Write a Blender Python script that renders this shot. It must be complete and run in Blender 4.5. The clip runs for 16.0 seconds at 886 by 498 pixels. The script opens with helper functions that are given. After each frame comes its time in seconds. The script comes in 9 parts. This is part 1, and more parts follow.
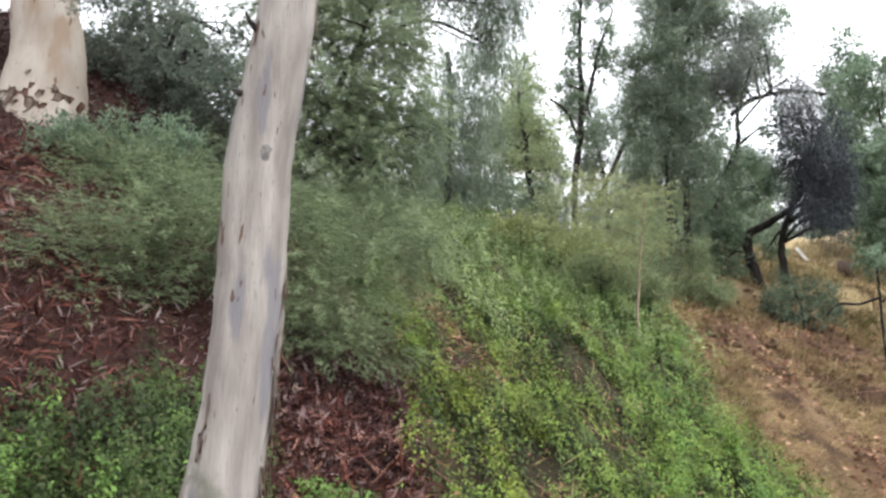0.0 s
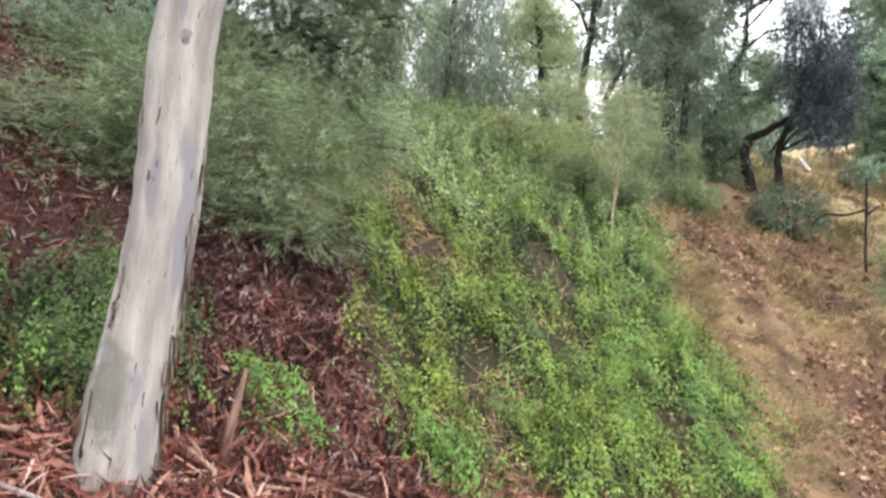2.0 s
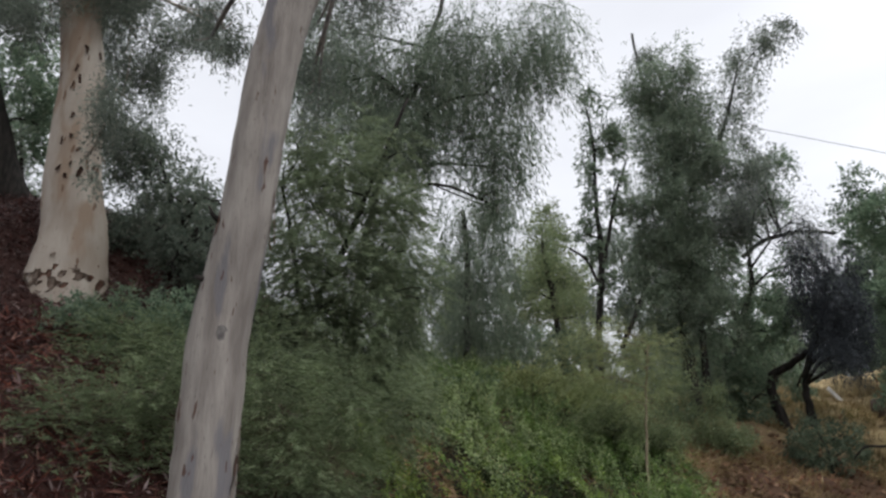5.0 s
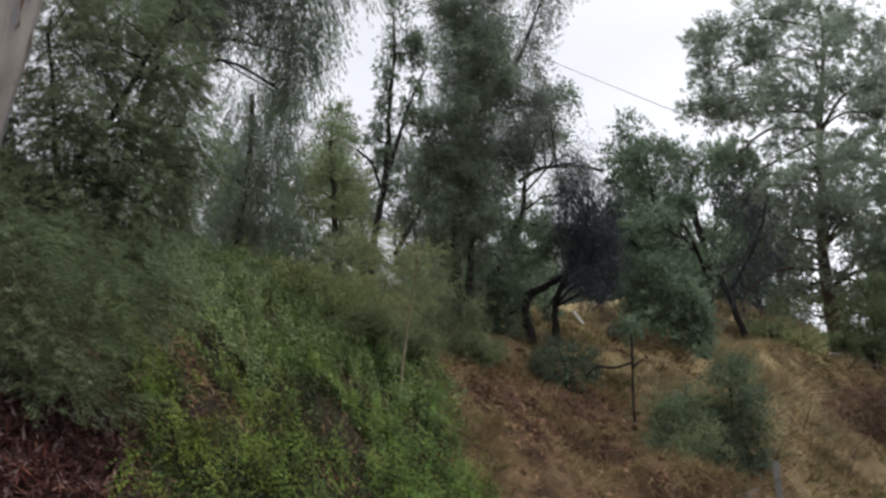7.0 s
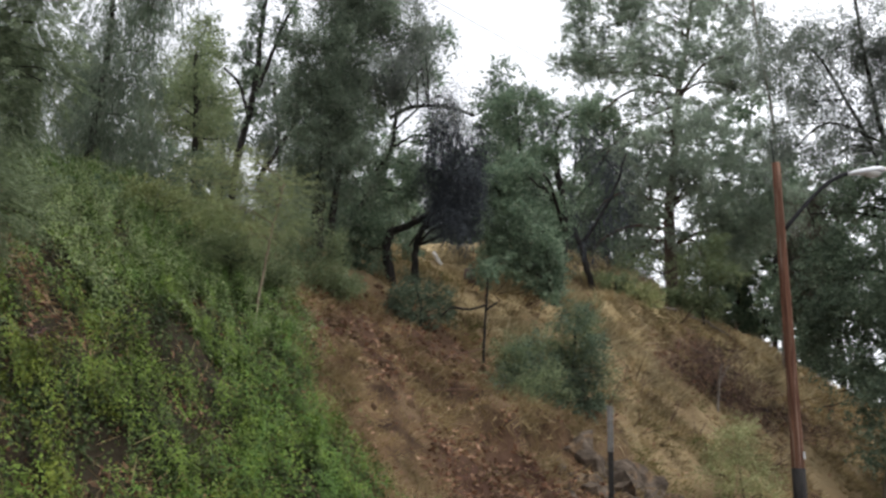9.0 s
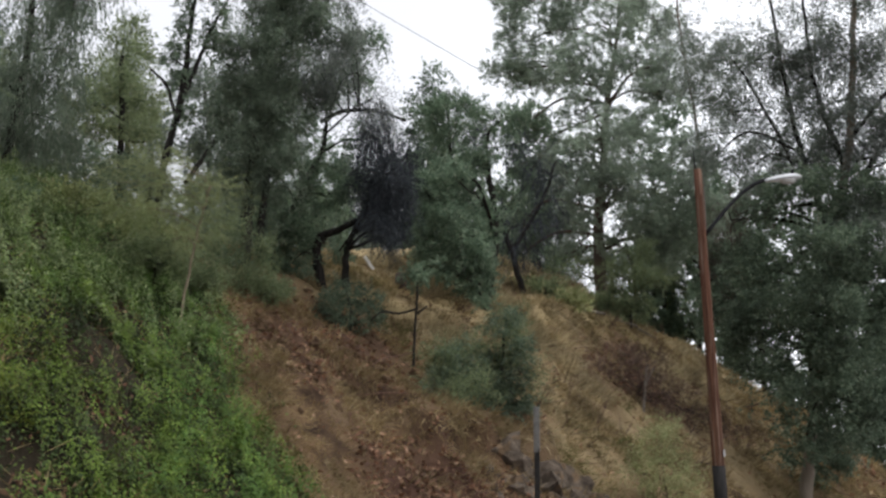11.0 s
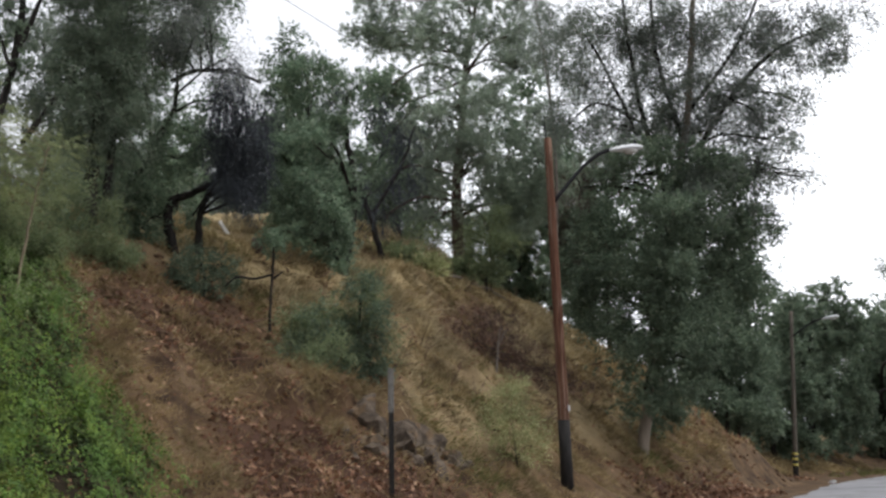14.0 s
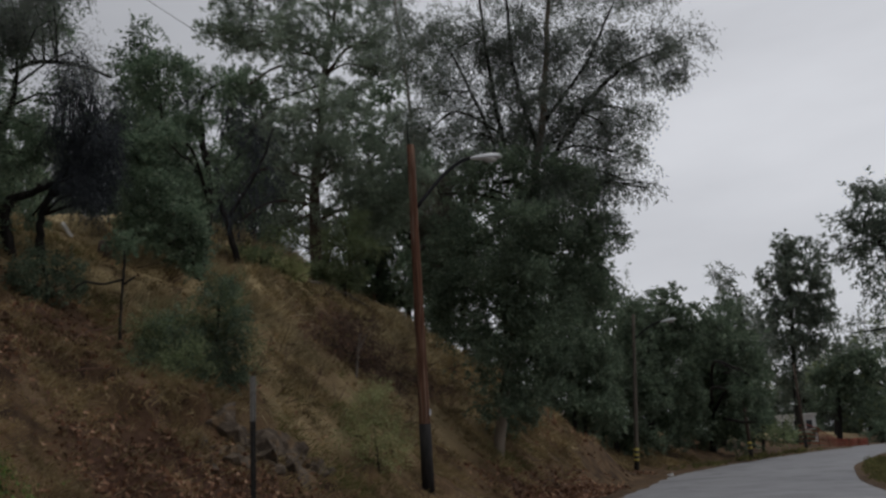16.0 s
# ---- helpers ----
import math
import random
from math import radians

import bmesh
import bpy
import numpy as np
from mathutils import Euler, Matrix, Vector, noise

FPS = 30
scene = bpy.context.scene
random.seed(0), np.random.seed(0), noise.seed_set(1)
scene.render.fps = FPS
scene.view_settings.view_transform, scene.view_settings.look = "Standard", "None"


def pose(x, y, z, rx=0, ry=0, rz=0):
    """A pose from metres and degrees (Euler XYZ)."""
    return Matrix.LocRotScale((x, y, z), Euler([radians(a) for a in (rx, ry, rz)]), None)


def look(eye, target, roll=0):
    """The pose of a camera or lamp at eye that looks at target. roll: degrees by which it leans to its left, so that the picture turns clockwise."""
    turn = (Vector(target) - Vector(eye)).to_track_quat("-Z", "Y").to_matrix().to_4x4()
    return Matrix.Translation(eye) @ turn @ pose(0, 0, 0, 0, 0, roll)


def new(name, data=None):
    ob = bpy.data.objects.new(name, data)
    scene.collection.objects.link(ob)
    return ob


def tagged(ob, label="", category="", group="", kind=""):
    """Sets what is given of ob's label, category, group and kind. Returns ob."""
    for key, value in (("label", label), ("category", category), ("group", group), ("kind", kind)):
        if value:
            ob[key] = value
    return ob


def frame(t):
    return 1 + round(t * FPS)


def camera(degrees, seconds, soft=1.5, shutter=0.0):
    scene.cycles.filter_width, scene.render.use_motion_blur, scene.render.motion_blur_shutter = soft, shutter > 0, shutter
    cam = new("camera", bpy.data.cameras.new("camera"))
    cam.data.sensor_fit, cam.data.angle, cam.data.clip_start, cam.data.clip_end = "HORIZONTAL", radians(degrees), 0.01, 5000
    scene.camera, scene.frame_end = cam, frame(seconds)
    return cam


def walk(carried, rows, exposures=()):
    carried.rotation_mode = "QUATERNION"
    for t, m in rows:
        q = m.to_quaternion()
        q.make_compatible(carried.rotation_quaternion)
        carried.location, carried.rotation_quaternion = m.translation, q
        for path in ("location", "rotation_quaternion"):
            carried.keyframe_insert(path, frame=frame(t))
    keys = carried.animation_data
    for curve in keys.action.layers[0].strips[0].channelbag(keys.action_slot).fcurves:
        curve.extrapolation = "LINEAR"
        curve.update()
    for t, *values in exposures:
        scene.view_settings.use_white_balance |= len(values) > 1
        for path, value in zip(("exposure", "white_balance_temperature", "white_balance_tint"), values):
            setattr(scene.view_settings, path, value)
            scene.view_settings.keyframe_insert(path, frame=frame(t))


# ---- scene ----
cam = camera(55.52, 16.0, soft=2.6, shutter=0.3)

# seconds, place, tilt, lean, heading; x runs along the road, y towards the bank
PATH = [
    (0, pose(-0.000, 0.000, 1.600, 106.53, -0.66, -22.31)),
    (0.5, pose(0.239, -0.152, 1.675, 104.76, -1.51, -21.96)),
    (1, pose(0.526, -0.345, 1.519, 105.45, -0.07, -21.21)),
    (1.5, pose(0.723, -0.436, 1.530, 104.57, -2.29, -21.43)),
    (2, pose(0.794, -0.553, 1.531, 99.42, -3.48, -20.94)),
    (2.5, pose(0.767, -0.625, 1.520, 97.66, -2.90, -20.15)),
    (3, pose(0.763, -0.679, 1.504, 99.23, -1.77, -19.19)),
    (3.5, pose(0.745, -0.704, 1.535, 105.13, -0.56, -18.20)),
    (4, pose(0.721, -0.718, 1.575, 112.95, 0.11, -17.37)),
    (4.2, pose(0.713, -0.734, 1.586, 115.37, 0.45, -17.13)),
    (6.3, pose(0.642, -0.800, 1.622, 116.44, -0.44, -27.14)),
    (6.5, pose(0.751, -0.672, 1.566, 114.65, -0.45, -29.88)),
    (7, pose(0.793, -0.625, 1.662, 109.78, -0.75, -34.65)),
    (7.5, pose(0.849, -0.504, 1.708, 107.38, -1.64, -37.28)),
    (8, pose(0.810, -0.526, 1.727, 105.95, -2.01, -39.30)),
    (8.5, pose(0.782, -0.571, 1.717, 105.82, -2.00, -42.23)),
    (9, pose(0.742, -0.569, 1.702, 105.61, -2.15, -45.02)),
    (9.5, pose(0.726, -0.610, 1.702, 105.70, -2.25, -47.59)),
    (12, pose(0.859, -0.812, 1.578, 105.72, 0.22, -50.63)),
    (12.5, pose(0.765, -0.883, 1.573, 104.44, 0.74, -52.19)),
    (13, pose(0.781, -0.875, 1.570, 103.87, 0.89, -53.41)),
    (13.5, pose(0.773, -0.896, 1.582, 103.78, 1.13, -56.15)),
    (14, pose(0.745, -0.912, 1.573, 103.79, 1.38, -58.26)),
    (14.5, pose(0.766, -0.923, 1.571, 103.62, 1.69, -60.73)),
    (15, pose(0.773, -0.901, 1.596, 103.49, 2.24, -64.39)),
    (15.5, pose(0.695, -0.809, 1.603, 103.54, 3.07, -66.74)),
    (16, pose(0.628, -0.714, 1.594, 103.71, 3.35, -68.04)),
]
EXPOSURES = [(0, 2.02), (0.5, 2.34), (1.0, 2.46), (1.5, 2.26), (2.0, 2.38), (2.5, 2.8), (3.0, 2.82), (3.5, 2.84), (4.0, 1.87), (4.2, 1.45), (6.4, 0.27), (7.0, 0.54), (7.5, 0.9), (8.0, 1.07), (9.0, 0.92), (12.0, 0.63), (14.5, 0.68), (15.2, 0.0), (16, -0.7)]
walk(cam, PATH, EXPOSURES)

# ---- world and light: an overcast sky ----
world = bpy.data.worlds.new("overcast_sky")
scene.world = world
world.use_nodes = True
wn, wl = world.node_tree.nodes, world.node_tree.links
sky = wn.new("ShaderNodeTexSky")
sky.sky_type, sky.sun_disc = "NISHITA", False
sky.sun_elevation, sky.sun_rotation = radians(70), radians(153)
sky.dust_density, sky.air_density = 4.0, 1.0
grey = wn.new("ShaderNodeHueSaturation")
grey.inputs["Saturation"].default_value = 0.10
wl.new(sky.outputs["Color"], grey.inputs["Color"])
cloud = wn.new("ShaderNodeTexNoise")
cloud.inputs["Scale"].default_value, cloud.inputs["Detail"].default_value = 2.2, 5
wco, wmap = wn.new("ShaderNodeTexCoord"), wn.new("ShaderNodeMapping")
wmap.inputs["Scale"].default_value = (1, 1, 3.5)
wl.new(wco.outputs["Generated"], wmap.inputs["Vector"])
wl.new(wmap.outputs["Vector"], cloud.inputs["Vector"])
crange = wn.new("ShaderNodeMapRange")
crange.inputs["From Min"].default_value, crange.inputs["From Max"].default_value = 0.3, 0.7
crange.inputs["To Min"].default_value, crange.inputs["To Max"].default_value = 0.72, 1.14
wl.new(cloud.outputs["Fac"], crange.inputs["Value"])
cmul = wn.new("ShaderNodeVectorMath")
cmul.operation = "SCALE"
wl.new(grey.outputs["Color"], cmul.inputs[0])
wl.new(crange.outputs["Result"], cmul.inputs["Scale"])
flat = wn.new("ShaderNodeMix")
flat.data_type = "RGBA"
flat.inputs["Factor"].default_value = 0.4
flat.inputs["B"].default_value = (7.15, 7.38, 8.15, 1)
wl.new(cmul.outputs["Vector"], flat.inputs["A"])
# thinner, brighter cloud along the road
side = wn.new("ShaderNodeVectorMath")
side.operation = "DOT_PRODUCT"
side.inputs[1].default_value = (0.97, -0.2, 0.1)
wl.new(wco.outputs["Generated"], side.inputs[0])
thin = wn.new("ShaderNodeMapRange")
thin.interpolation_type = "SMOOTHSTEP"
thin.inputs["From Min"].default_value, thin.inputs["From Max"].default_value = 0.35, 0.95
thin.inputs["To Min"].default_value, thin.inputs["To Max"].default_value = 1.0, 1.4
wl.new(side.outputs["Value"], thin.inputs["Value"])
bright = wn.new("ShaderNodeVectorMath")
bright.operation = "SCALE"
wl.new(flat.outputs["Result"], bright.inputs[0])
wl.new(thin.outputs["Result"], bright.inputs["Scale"])
wl.new(bright.outputs["Vector"], wn["Background"].inputs["Color"])
wn["Background"].inputs["Strength"].default_value = 0.13

sun = new("sun", bpy.data.lights.new("sun", "SUN"))
sun.data.energy, sun.data.angle, sun.data.color = 0.45, radians(40), (1, 0.97, 0.93)
sun.matrix_world = look((0, 0, 0), (-0.15, 0.3, -0.94))


# ---- materials ----
def ramp_mat(name, low, high, scale=4.0, rough=0.85, stretch=(1, 1, 1), bump=0.3, third=None, spots=None, detail=6, bump_scale=None):
    """Two tones mixed by coarse noise, a fine grain over them, an optional third tone in patches, and relief."""
    m = bpy.data.materials.new(name)
    m.use_nodes = True
    n, l = m.node_tree.nodes, m.node_tree.links
    bsdf = n["Principled BSDF"]
    bsdf.inputs["Roughness"].default_value = rough
    bsdf.inputs["Specular IOR Level"].default_value = 0.5 if rough < 0.7 else 0.15
    co, mp = n.new("ShaderNodeTexCoord"), n.new("ShaderNodeMapping")
    mp.inputs["Scale"].default_value = stretch
    l.new(co.outputs["Object"], mp.inputs["Vector"])

    def noise_at(s, d, off=0.0):
        t = n.new("ShaderNodeTexNoise")
        t.noise_dimensions = "4D"
        t.inputs["W"].default_value = off
        t.inputs["Scale"].default_value, t.inputs["Detail"].default_value = s, d
        l.new(mp.outputs["Vector"], t.inputs["Vector"])
        return t.outputs["Fac"]

    def mixed(fac, a, b):
        x = n.new("ShaderNodeMix")
        x.data_type = "RGBA"
        l.new(fac, x.inputs["Factor"])
        for key, c in (("A", a), ("B", b)):
            if isinstance(c, tuple):
                x.inputs[key].default_value = (*c, 1)
            else:
                l.new(c, x.inputs[key])
        return x.outputs["Result"]

    def band(fac, lo, hi):
        r = n.new("ShaderNodeMapRange")
        r.inputs["From Min"].default_value, r.inputs["From Max"].default_value = lo, hi
        l.new(fac, r.inputs["Value"])
        return r.outputs["Result"]

    col = mixed(band(noise_at(scale, detail), 0.35, 0.65), low, high)
    fine = noise_at(scale * 9, 3, 3.0)
    dark = tuple(c * 0.55 for c in low)
    col = mixed(band(fine, 0.62, 0.8), col, dark)
    if third:
        col = mixed(band(noise_at(scale * 0.6, 4, 7.0), 0.56, 0.62), col, third)
    if spots:
        col = mixed(band(noise_at(scale * 2.5, 2, 11.0), 0.66, 0.69), col, spots)
    l.new(col, bsdf.inputs["Base Color"])
    if bump:
        b = n.new("ShaderNodeBump")
        b.inputs["Strength"].default_value, b.inputs["Distance"].default_value = bump, 0.03
        l.new(noise_at(bump_scale or scale * 5, 5, 5.0), b.inputs["Height"])
        l.new(b.outputs["Normal"], bsdf.inputs["Normal"])
    return m


def leaf_mat(name, low, high, third=None, passing=0.3, rough=0.6, share=0.12, patch=0.9, swing=0.45):
    """Leaves: each leaf takes its own tone between two, a share of them a third; light passes through in part."""
    m = bpy.data.materials.new(name)
    m.use_nodes = True
    n, l = m.node_tree.nodes, m.node_tree.links
    bsdf, out = n["Principled BSDF"], n["Material Output"]
    geo = n.new("ShaderNodeNewGeometry")
    ramp = n.new("ShaderNodeValToRGB")
    ramp.color_ramp.elements[0].color, ramp.color_ramp.elements[0].position = (*low, 1), 0.0
    ramp.color_ramp.elements[1].color, ramp.color_ramp.elements[1].position = (*high, 1), 1.0 - share
    if third:
        e = ramp.color_ramp.elements.new(1.0)
        e.color = (*third, 1)
    l.new(geo.outputs["Random Per Island"], ramp.inputs["Fac"])
    co, nz = n.new("ShaderNodeTexCoord"), n.new("ShaderNodeTexNoise")
    nz.inputs["Scale"].default_value, nz.inputs["Detail"].default_value = patch, 3
    l.new(co.outputs["Object"], nz.inputs["Vector"])
    hs, rg = n.new("ShaderNodeHueSaturation"), n.new("ShaderNodeMapRange")
    rg.inputs["From Min"].default_value, rg.inputs["From Max"].default_value = 0.3, 0.7
    rg.inputs["To Min"].default_value, rg.inputs["To Max"].default_value = 1 - swing, 1 + swing
    l.new(nz.outputs["Fac"], rg.inputs["Value"])
    l.new(rg.outputs["Result"], hs.inputs["Value"])
    l.new(ramp.outputs["Color"], hs.inputs["Color"])
    l.new(hs.outputs["Color"], bsdf.inputs["Base Color"])
    bsdf.inputs["Roughness"].default_value = rough
    bsdf.inputs["Specular IOR Level"].default_value = 0.22
    tr, mx = n.new("ShaderNodeBsdfTranslucent"), n.new("ShaderNodeMixShader")
    l.new(hs.outputs["Color"], tr.inputs["Color"])
    mx.inputs["Fac"].default_value = passing
    l.new(bsdf.outputs["BSDF"], mx.inputs[1])
    l.new(tr.outputs["BSDF"], mx.inputs[2])
    l.new(mx.outputs["Shader"], out.inputs["Surface"])
    return m


LEAF = {
    "feather": leaf_mat("feathery_leaf", (0.125, 0.165, 0.085), (0.215, 0.265, 0.145), (0.29, 0.325, 0.2), passing=0.25, patch=1.6, swing=0.5),
    "feather_dark": leaf_mat("feathery_leaf_dark", (0.148, 0.19, 0.113), (0.248, 0.3, 0.185), (0.322, 0.355, 0.24), passing=0.5, patch=1.2, swing=0.5),
    "pepper": leaf_mat("drooping_leaf", (0.135, 0.18, 0.132), (0.242, 0.294, 0.212), (0.305, 0.31, 0.262), passing=0.55),
    "gum": leaf_mat("gum_leaf", (0.14, 0.165, 0.14), (0.235, 0.27, 0.222), (0.29, 0.298, 0.25), passing=0.55),
    "oak": leaf_mat("small_grey_green_leaf", (0.126, 0.185, 0.127), (0.238, 0.314, 0.211), (0.34, 0.38, 0.28), passing=0.6, swing=0.4),
    "oak_dark": leaf_mat("small_deep_green_leaf", (0.096, 0.134, 0.094), (0.182, 0.238, 0.158), (0.275, 0.315, 0.228), passing=0.45),
    "pine": leaf_mat("needle", (0.205, 0.255, 0.2), (0.335, 0.395, 0.302), (0.43, 0.46, 0.365), passing=0.6),
    "dark": leaf_mat("dark_dead_vine_leaf", (0.03, 0.036, 0.042), (0.055, 0.063, 0.074), (0.075, 0.084, 0.096), passing=0.1),
    "yellow": leaf_mat("yellow_green_leaf", (0.16, 0.19, 0.075), (0.3, 0.33, 0.15), (0.4, 0.39, 0.2), passing=0.4),
    "brush": leaf_mat("dry_brown_twig", (0.05, 0.03, 0.026), (0.12, 0.075, 0.06), (0.17, 0.115, 0.085), passing=0.1),
    "lime": leaf_mat("light_green_leaf", (0.15, 0.195, 0.10), (0.26, 0.31, 0.175), (0.34, 0.36, 0.21), passing=0.55),
    "sage": leaf_mat("soft_yellow_green_leaf", (0.256, 0.284, 0.127), (0.450, 0.473, 0.240), (0.600, 0.586, 0.330), passing=0.35),
    "far": leaf_mat("far_leaf", (0.121, 0.158, 0.126), (0.209, 0.244, 0.191), (0.265, 0.277, 0.233), passing=0.55),
}
LEAF["wisp"] = LEAF["pepper"]
LEAF["feather_pale"] = leaf_mat("pale_feathery_leaf", (0.19, 0.225, 0.105), (0.32, 0.36, 0.185), (0.42, 0.44, 0.26), passing=0.4, patch=1.6, swing=0.35)
LEAF["gum_airy"] = leaf_mat("grey_gum_leaf", (0.16, 0.175, 0.165), (0.26, 0.28, 0.258), (0.32, 0.315, 0.285), passing=0.6, swing=0.4)
BARK_PALE = ramp_mat("pale_gum_bark", (0.165, 0.145, 0.13), (0.285, 0.26, 0.232), 2.4, 0.75, (3.2, 3.2, 0.6), 0.6, third=(0.155, 0.146, 0.15), spots=(0.086, 0.052, 0.040))

def add_moss(m, centre, half, colour):
    """A mossy stain on a trunk: an oval patch of its own with a ragged edge."""
    n, l = m.node_tree.nodes, m.node_tree.links
    bsdf = n["Principled BSDF"]
    last = bsdf.inputs["Base Color"].links[0].from_socket
    co, nz, mp = n.new("ShaderNodeTexCoord"), n.new("ShaderNodeTexNoise"), n.new("ShaderNodeMapping")
    mp.vector_type = "TEXTURE"
    mp.inputs["Location"].default_value, mp.inputs["Scale"].default_value = centre, half
    l.new(co.outputs["Object"], mp.inputs["Vector"])
    length = n.new("ShaderNodeVectorMath")
    length.operation = "LENGTH"
    l.new(mp.outputs["Vector"], length.inputs[0])
    nz.inputs["Scale"].default_value, nz.inputs["Detail"].default_value = 9.0, 5
    l.new(co.outputs["Object"], nz.inputs["Vector"])
    add, rg = n.new("ShaderNodeMath"), n.new("ShaderNodeMapRange")
    add.operation = "MULTIPLY_ADD"
    add.inputs[1].default_value = 1.6
    l.new(nz.outputs["Fac"], add.inputs[0])
    l.new(length.outputs["Value"], add.inputs[2])
    rg.inputs["From Min"].default_value, rg.inputs["From Max"].default_value = 1.4, 1.95
    rg.inputs["To Min"].default_value, rg.inputs["To Max"].default_value = 0.8, 0.0
    l.new(add.outputs["Value"], rg.inputs["Value"])
    x = n.new("ShaderNodeMix")
    x.data_type = "RGBA"
    l.new(rg.outputs["Result"], x.inputs["Factor"])
    l.new(last, x.inputs["A"])
    x.inputs["B"].default_value = (*colour, 1)
    l.new(x.outputs["Result"], bsdf.inputs["Base Color"])


add_moss(BARK_PALE, (-0.1, -0.28, 1.3), (0.16, 0.3, 0.42), (0.1, 0.1, 0.075))
add_moss(BARK_PALE, (0.05, -0.3, 0.35), (0.34, 0.3, 0.36), (0.17, 0.115, 0.09))
BARK_CREAM = ramp_mat("cream_gum_bark", (0.295, 0.246, 0.201), (0.385, 0.344, 0.295), 2.0, 0.75, (1.6, 1.6, 0.5), 0.25, third=(0.279, 0.213, 0.160), spots=(0.164, 0.107, 0.074))
BARK_DARK = ramp_mat("dark_bark", (0.014, 0.013, 0.012), (0.04, 0.035, 0.031), 6.0, 0.9, (2, 2, 0.5), 0.6)
BARK_GREY = ramp_mat("grey_bark", (0.12, 0.10, 0.085), (0.25, 0.22, 0.19), 5.0, 0.9, (2, 2, 0.4), 0.5)
BARK_RED = ramp_mat("red_brown_bark", (0.16, 0.085, 0.06), (0.28, 0.17, 0.13), 5.0, 0.9, (2, 2, 0.5), 0.6)
STRIP = leaf_mat("red_bark_strip", (0.058, 0.015, 0.011), (0.163, 0.053, 0.035), (0.255, 0.146, 0.11), passing=0.05, rough=0.6, share=0.22, patch=2.2, swing=0.6)
STRIP_DARK = leaf_mat("dark_wet_bark_strip", (0.022, 0.0085, 0.008), (0.082, 0.03, 0.024), (0.256, 0.198, 0.188), passing=0.05, rough=0.5, share=0.24, patch=1.9, swing=0.6)
STRIP_PALE = leaf_mat("pale_pink_bark_strip", (0.092, 0.032, 0.023), (0.238, 0.118, 0.082), (0.33, 0.242, 0.192), passing=0.05, rough=0.65, share=0.3, patch=2.0)
LITTER = leaf_mat("brown_fallen_leaf", (0.085, 0.042, 0.027), (0.225, 0.115, 0.066), (0.375, 0.24, 0.155), passing=0.08, rough=0.7, share=0.32)
STRAW = leaf_mat("dry_grass_blade", (0.205, 0.152, 0.076), (0.366, 0.285, 0.155), (0.472, 0.39, 0.245), passing=0.25, rough=0.8)
STRAW_PALE = leaf_mat("bleached_grass_blade", (0.28, 0.228, 0.13), (0.49, 0.405, 0.25), (0.61, 0.525, 0.35), passing=0.25, rough=0.8)
GRASSY = leaf_mat("half_green_grass_blade", (0.088, 0.095, 0.033), (0.183, 0.172, 0.070), (0.264, 0.219, 0.106), passing=0.25, rough=0.8)
IVY = leaf_mat("creeper_leaf", (0.084, 0.132, 0.019), (0.124, 0.183, 0.03), (0.152, 0.2, 0.04), passing=0.12, rough=0.6, share=0.15, patch=3.2, swing=0.7)
# darker copy of the creeper leaf: shade inside the thicket put into its colour
IVY_SHADED = leaf_mat("shade_dark_creeper_leaf", (0.028, 0.047, 0.013), (0.052, 0.079, 0.021), (0.084, 0.094, 0.036), passing=0.12, rough=0.6, patch=2.6, swing=0.6)
IVY_DEEP = leaf_mat("deep_green_creeper_leaf", (0.058, 0.112, 0.02), (0.094, 0.167, 0.034), (0.122, 0.188, 0.046), passing=0.12, rough=0.6, patch=3.2, swing=0.7)
IVY_SOFT = leaf_mat("soft_green_creeper_leaf", (0.135, 0.182, 0.075), (0.228, 0.288, 0.125), (0.31, 0.34, 0.175), passing=0.2, rough=0.6, share=0.12, patch=3.2, swing=0.6)
IVY_YELLOW = leaf_mat("yellowing_creeper_leaf", (0.106, 0.135, 0.019), (0.145, 0.178, 0.029), (0.178, 0.19, 0.04), passing=0.12, rough=0.6, share=0.12, patch=3.2, swing=0.65)


# ---- the lie of the land ----
def smooth_table(xs, ys, x, w):
    k = np.linspace(-1.6, 1.6, 9)
    g = np.exp(-k * k)
    g /= g.sum()
    return sum(gi * np.interp(x + ki * w, xs, ys) for ki, gi in zip(k, g))


def lattice(x, y, seed):
    """Smooth random values between -1 and 1 on a unit lattice."""
    xi, yi = np.floor(x).astype(np.int64), np.floor(y).astype(np.int64)
    fx, fy = x - xi, y - yi
    fx, fy = fx * fx * (3 - 2 * fx), fy * fy * (3 - 2 * fy)

    def h(a, b):
        v = np.sin(a * 127.1 + b * 311.7 + seed * 74.7) * 43758.5453
        return (v - np.floor(v)) * 2 - 1

    return (h(xi, yi) * (1 - fx) + h(xi + 1, yi) * fx) * (1 - fy) + (h(xi, yi + 1) * (1 - fx) + h(xi + 1, yi + 1) * fx) * fy


def foot(u):
    """Where the bank meets the road's shoulder."""
    return smooth_table([-100, 1, 6, 30, 42, 49, 56, 66, 83, 100, 140], [5.0, 5.1, 6, 6, 7.0, 7.3, 5.4, 2.8, -1.0, -6, -18], u, 4)


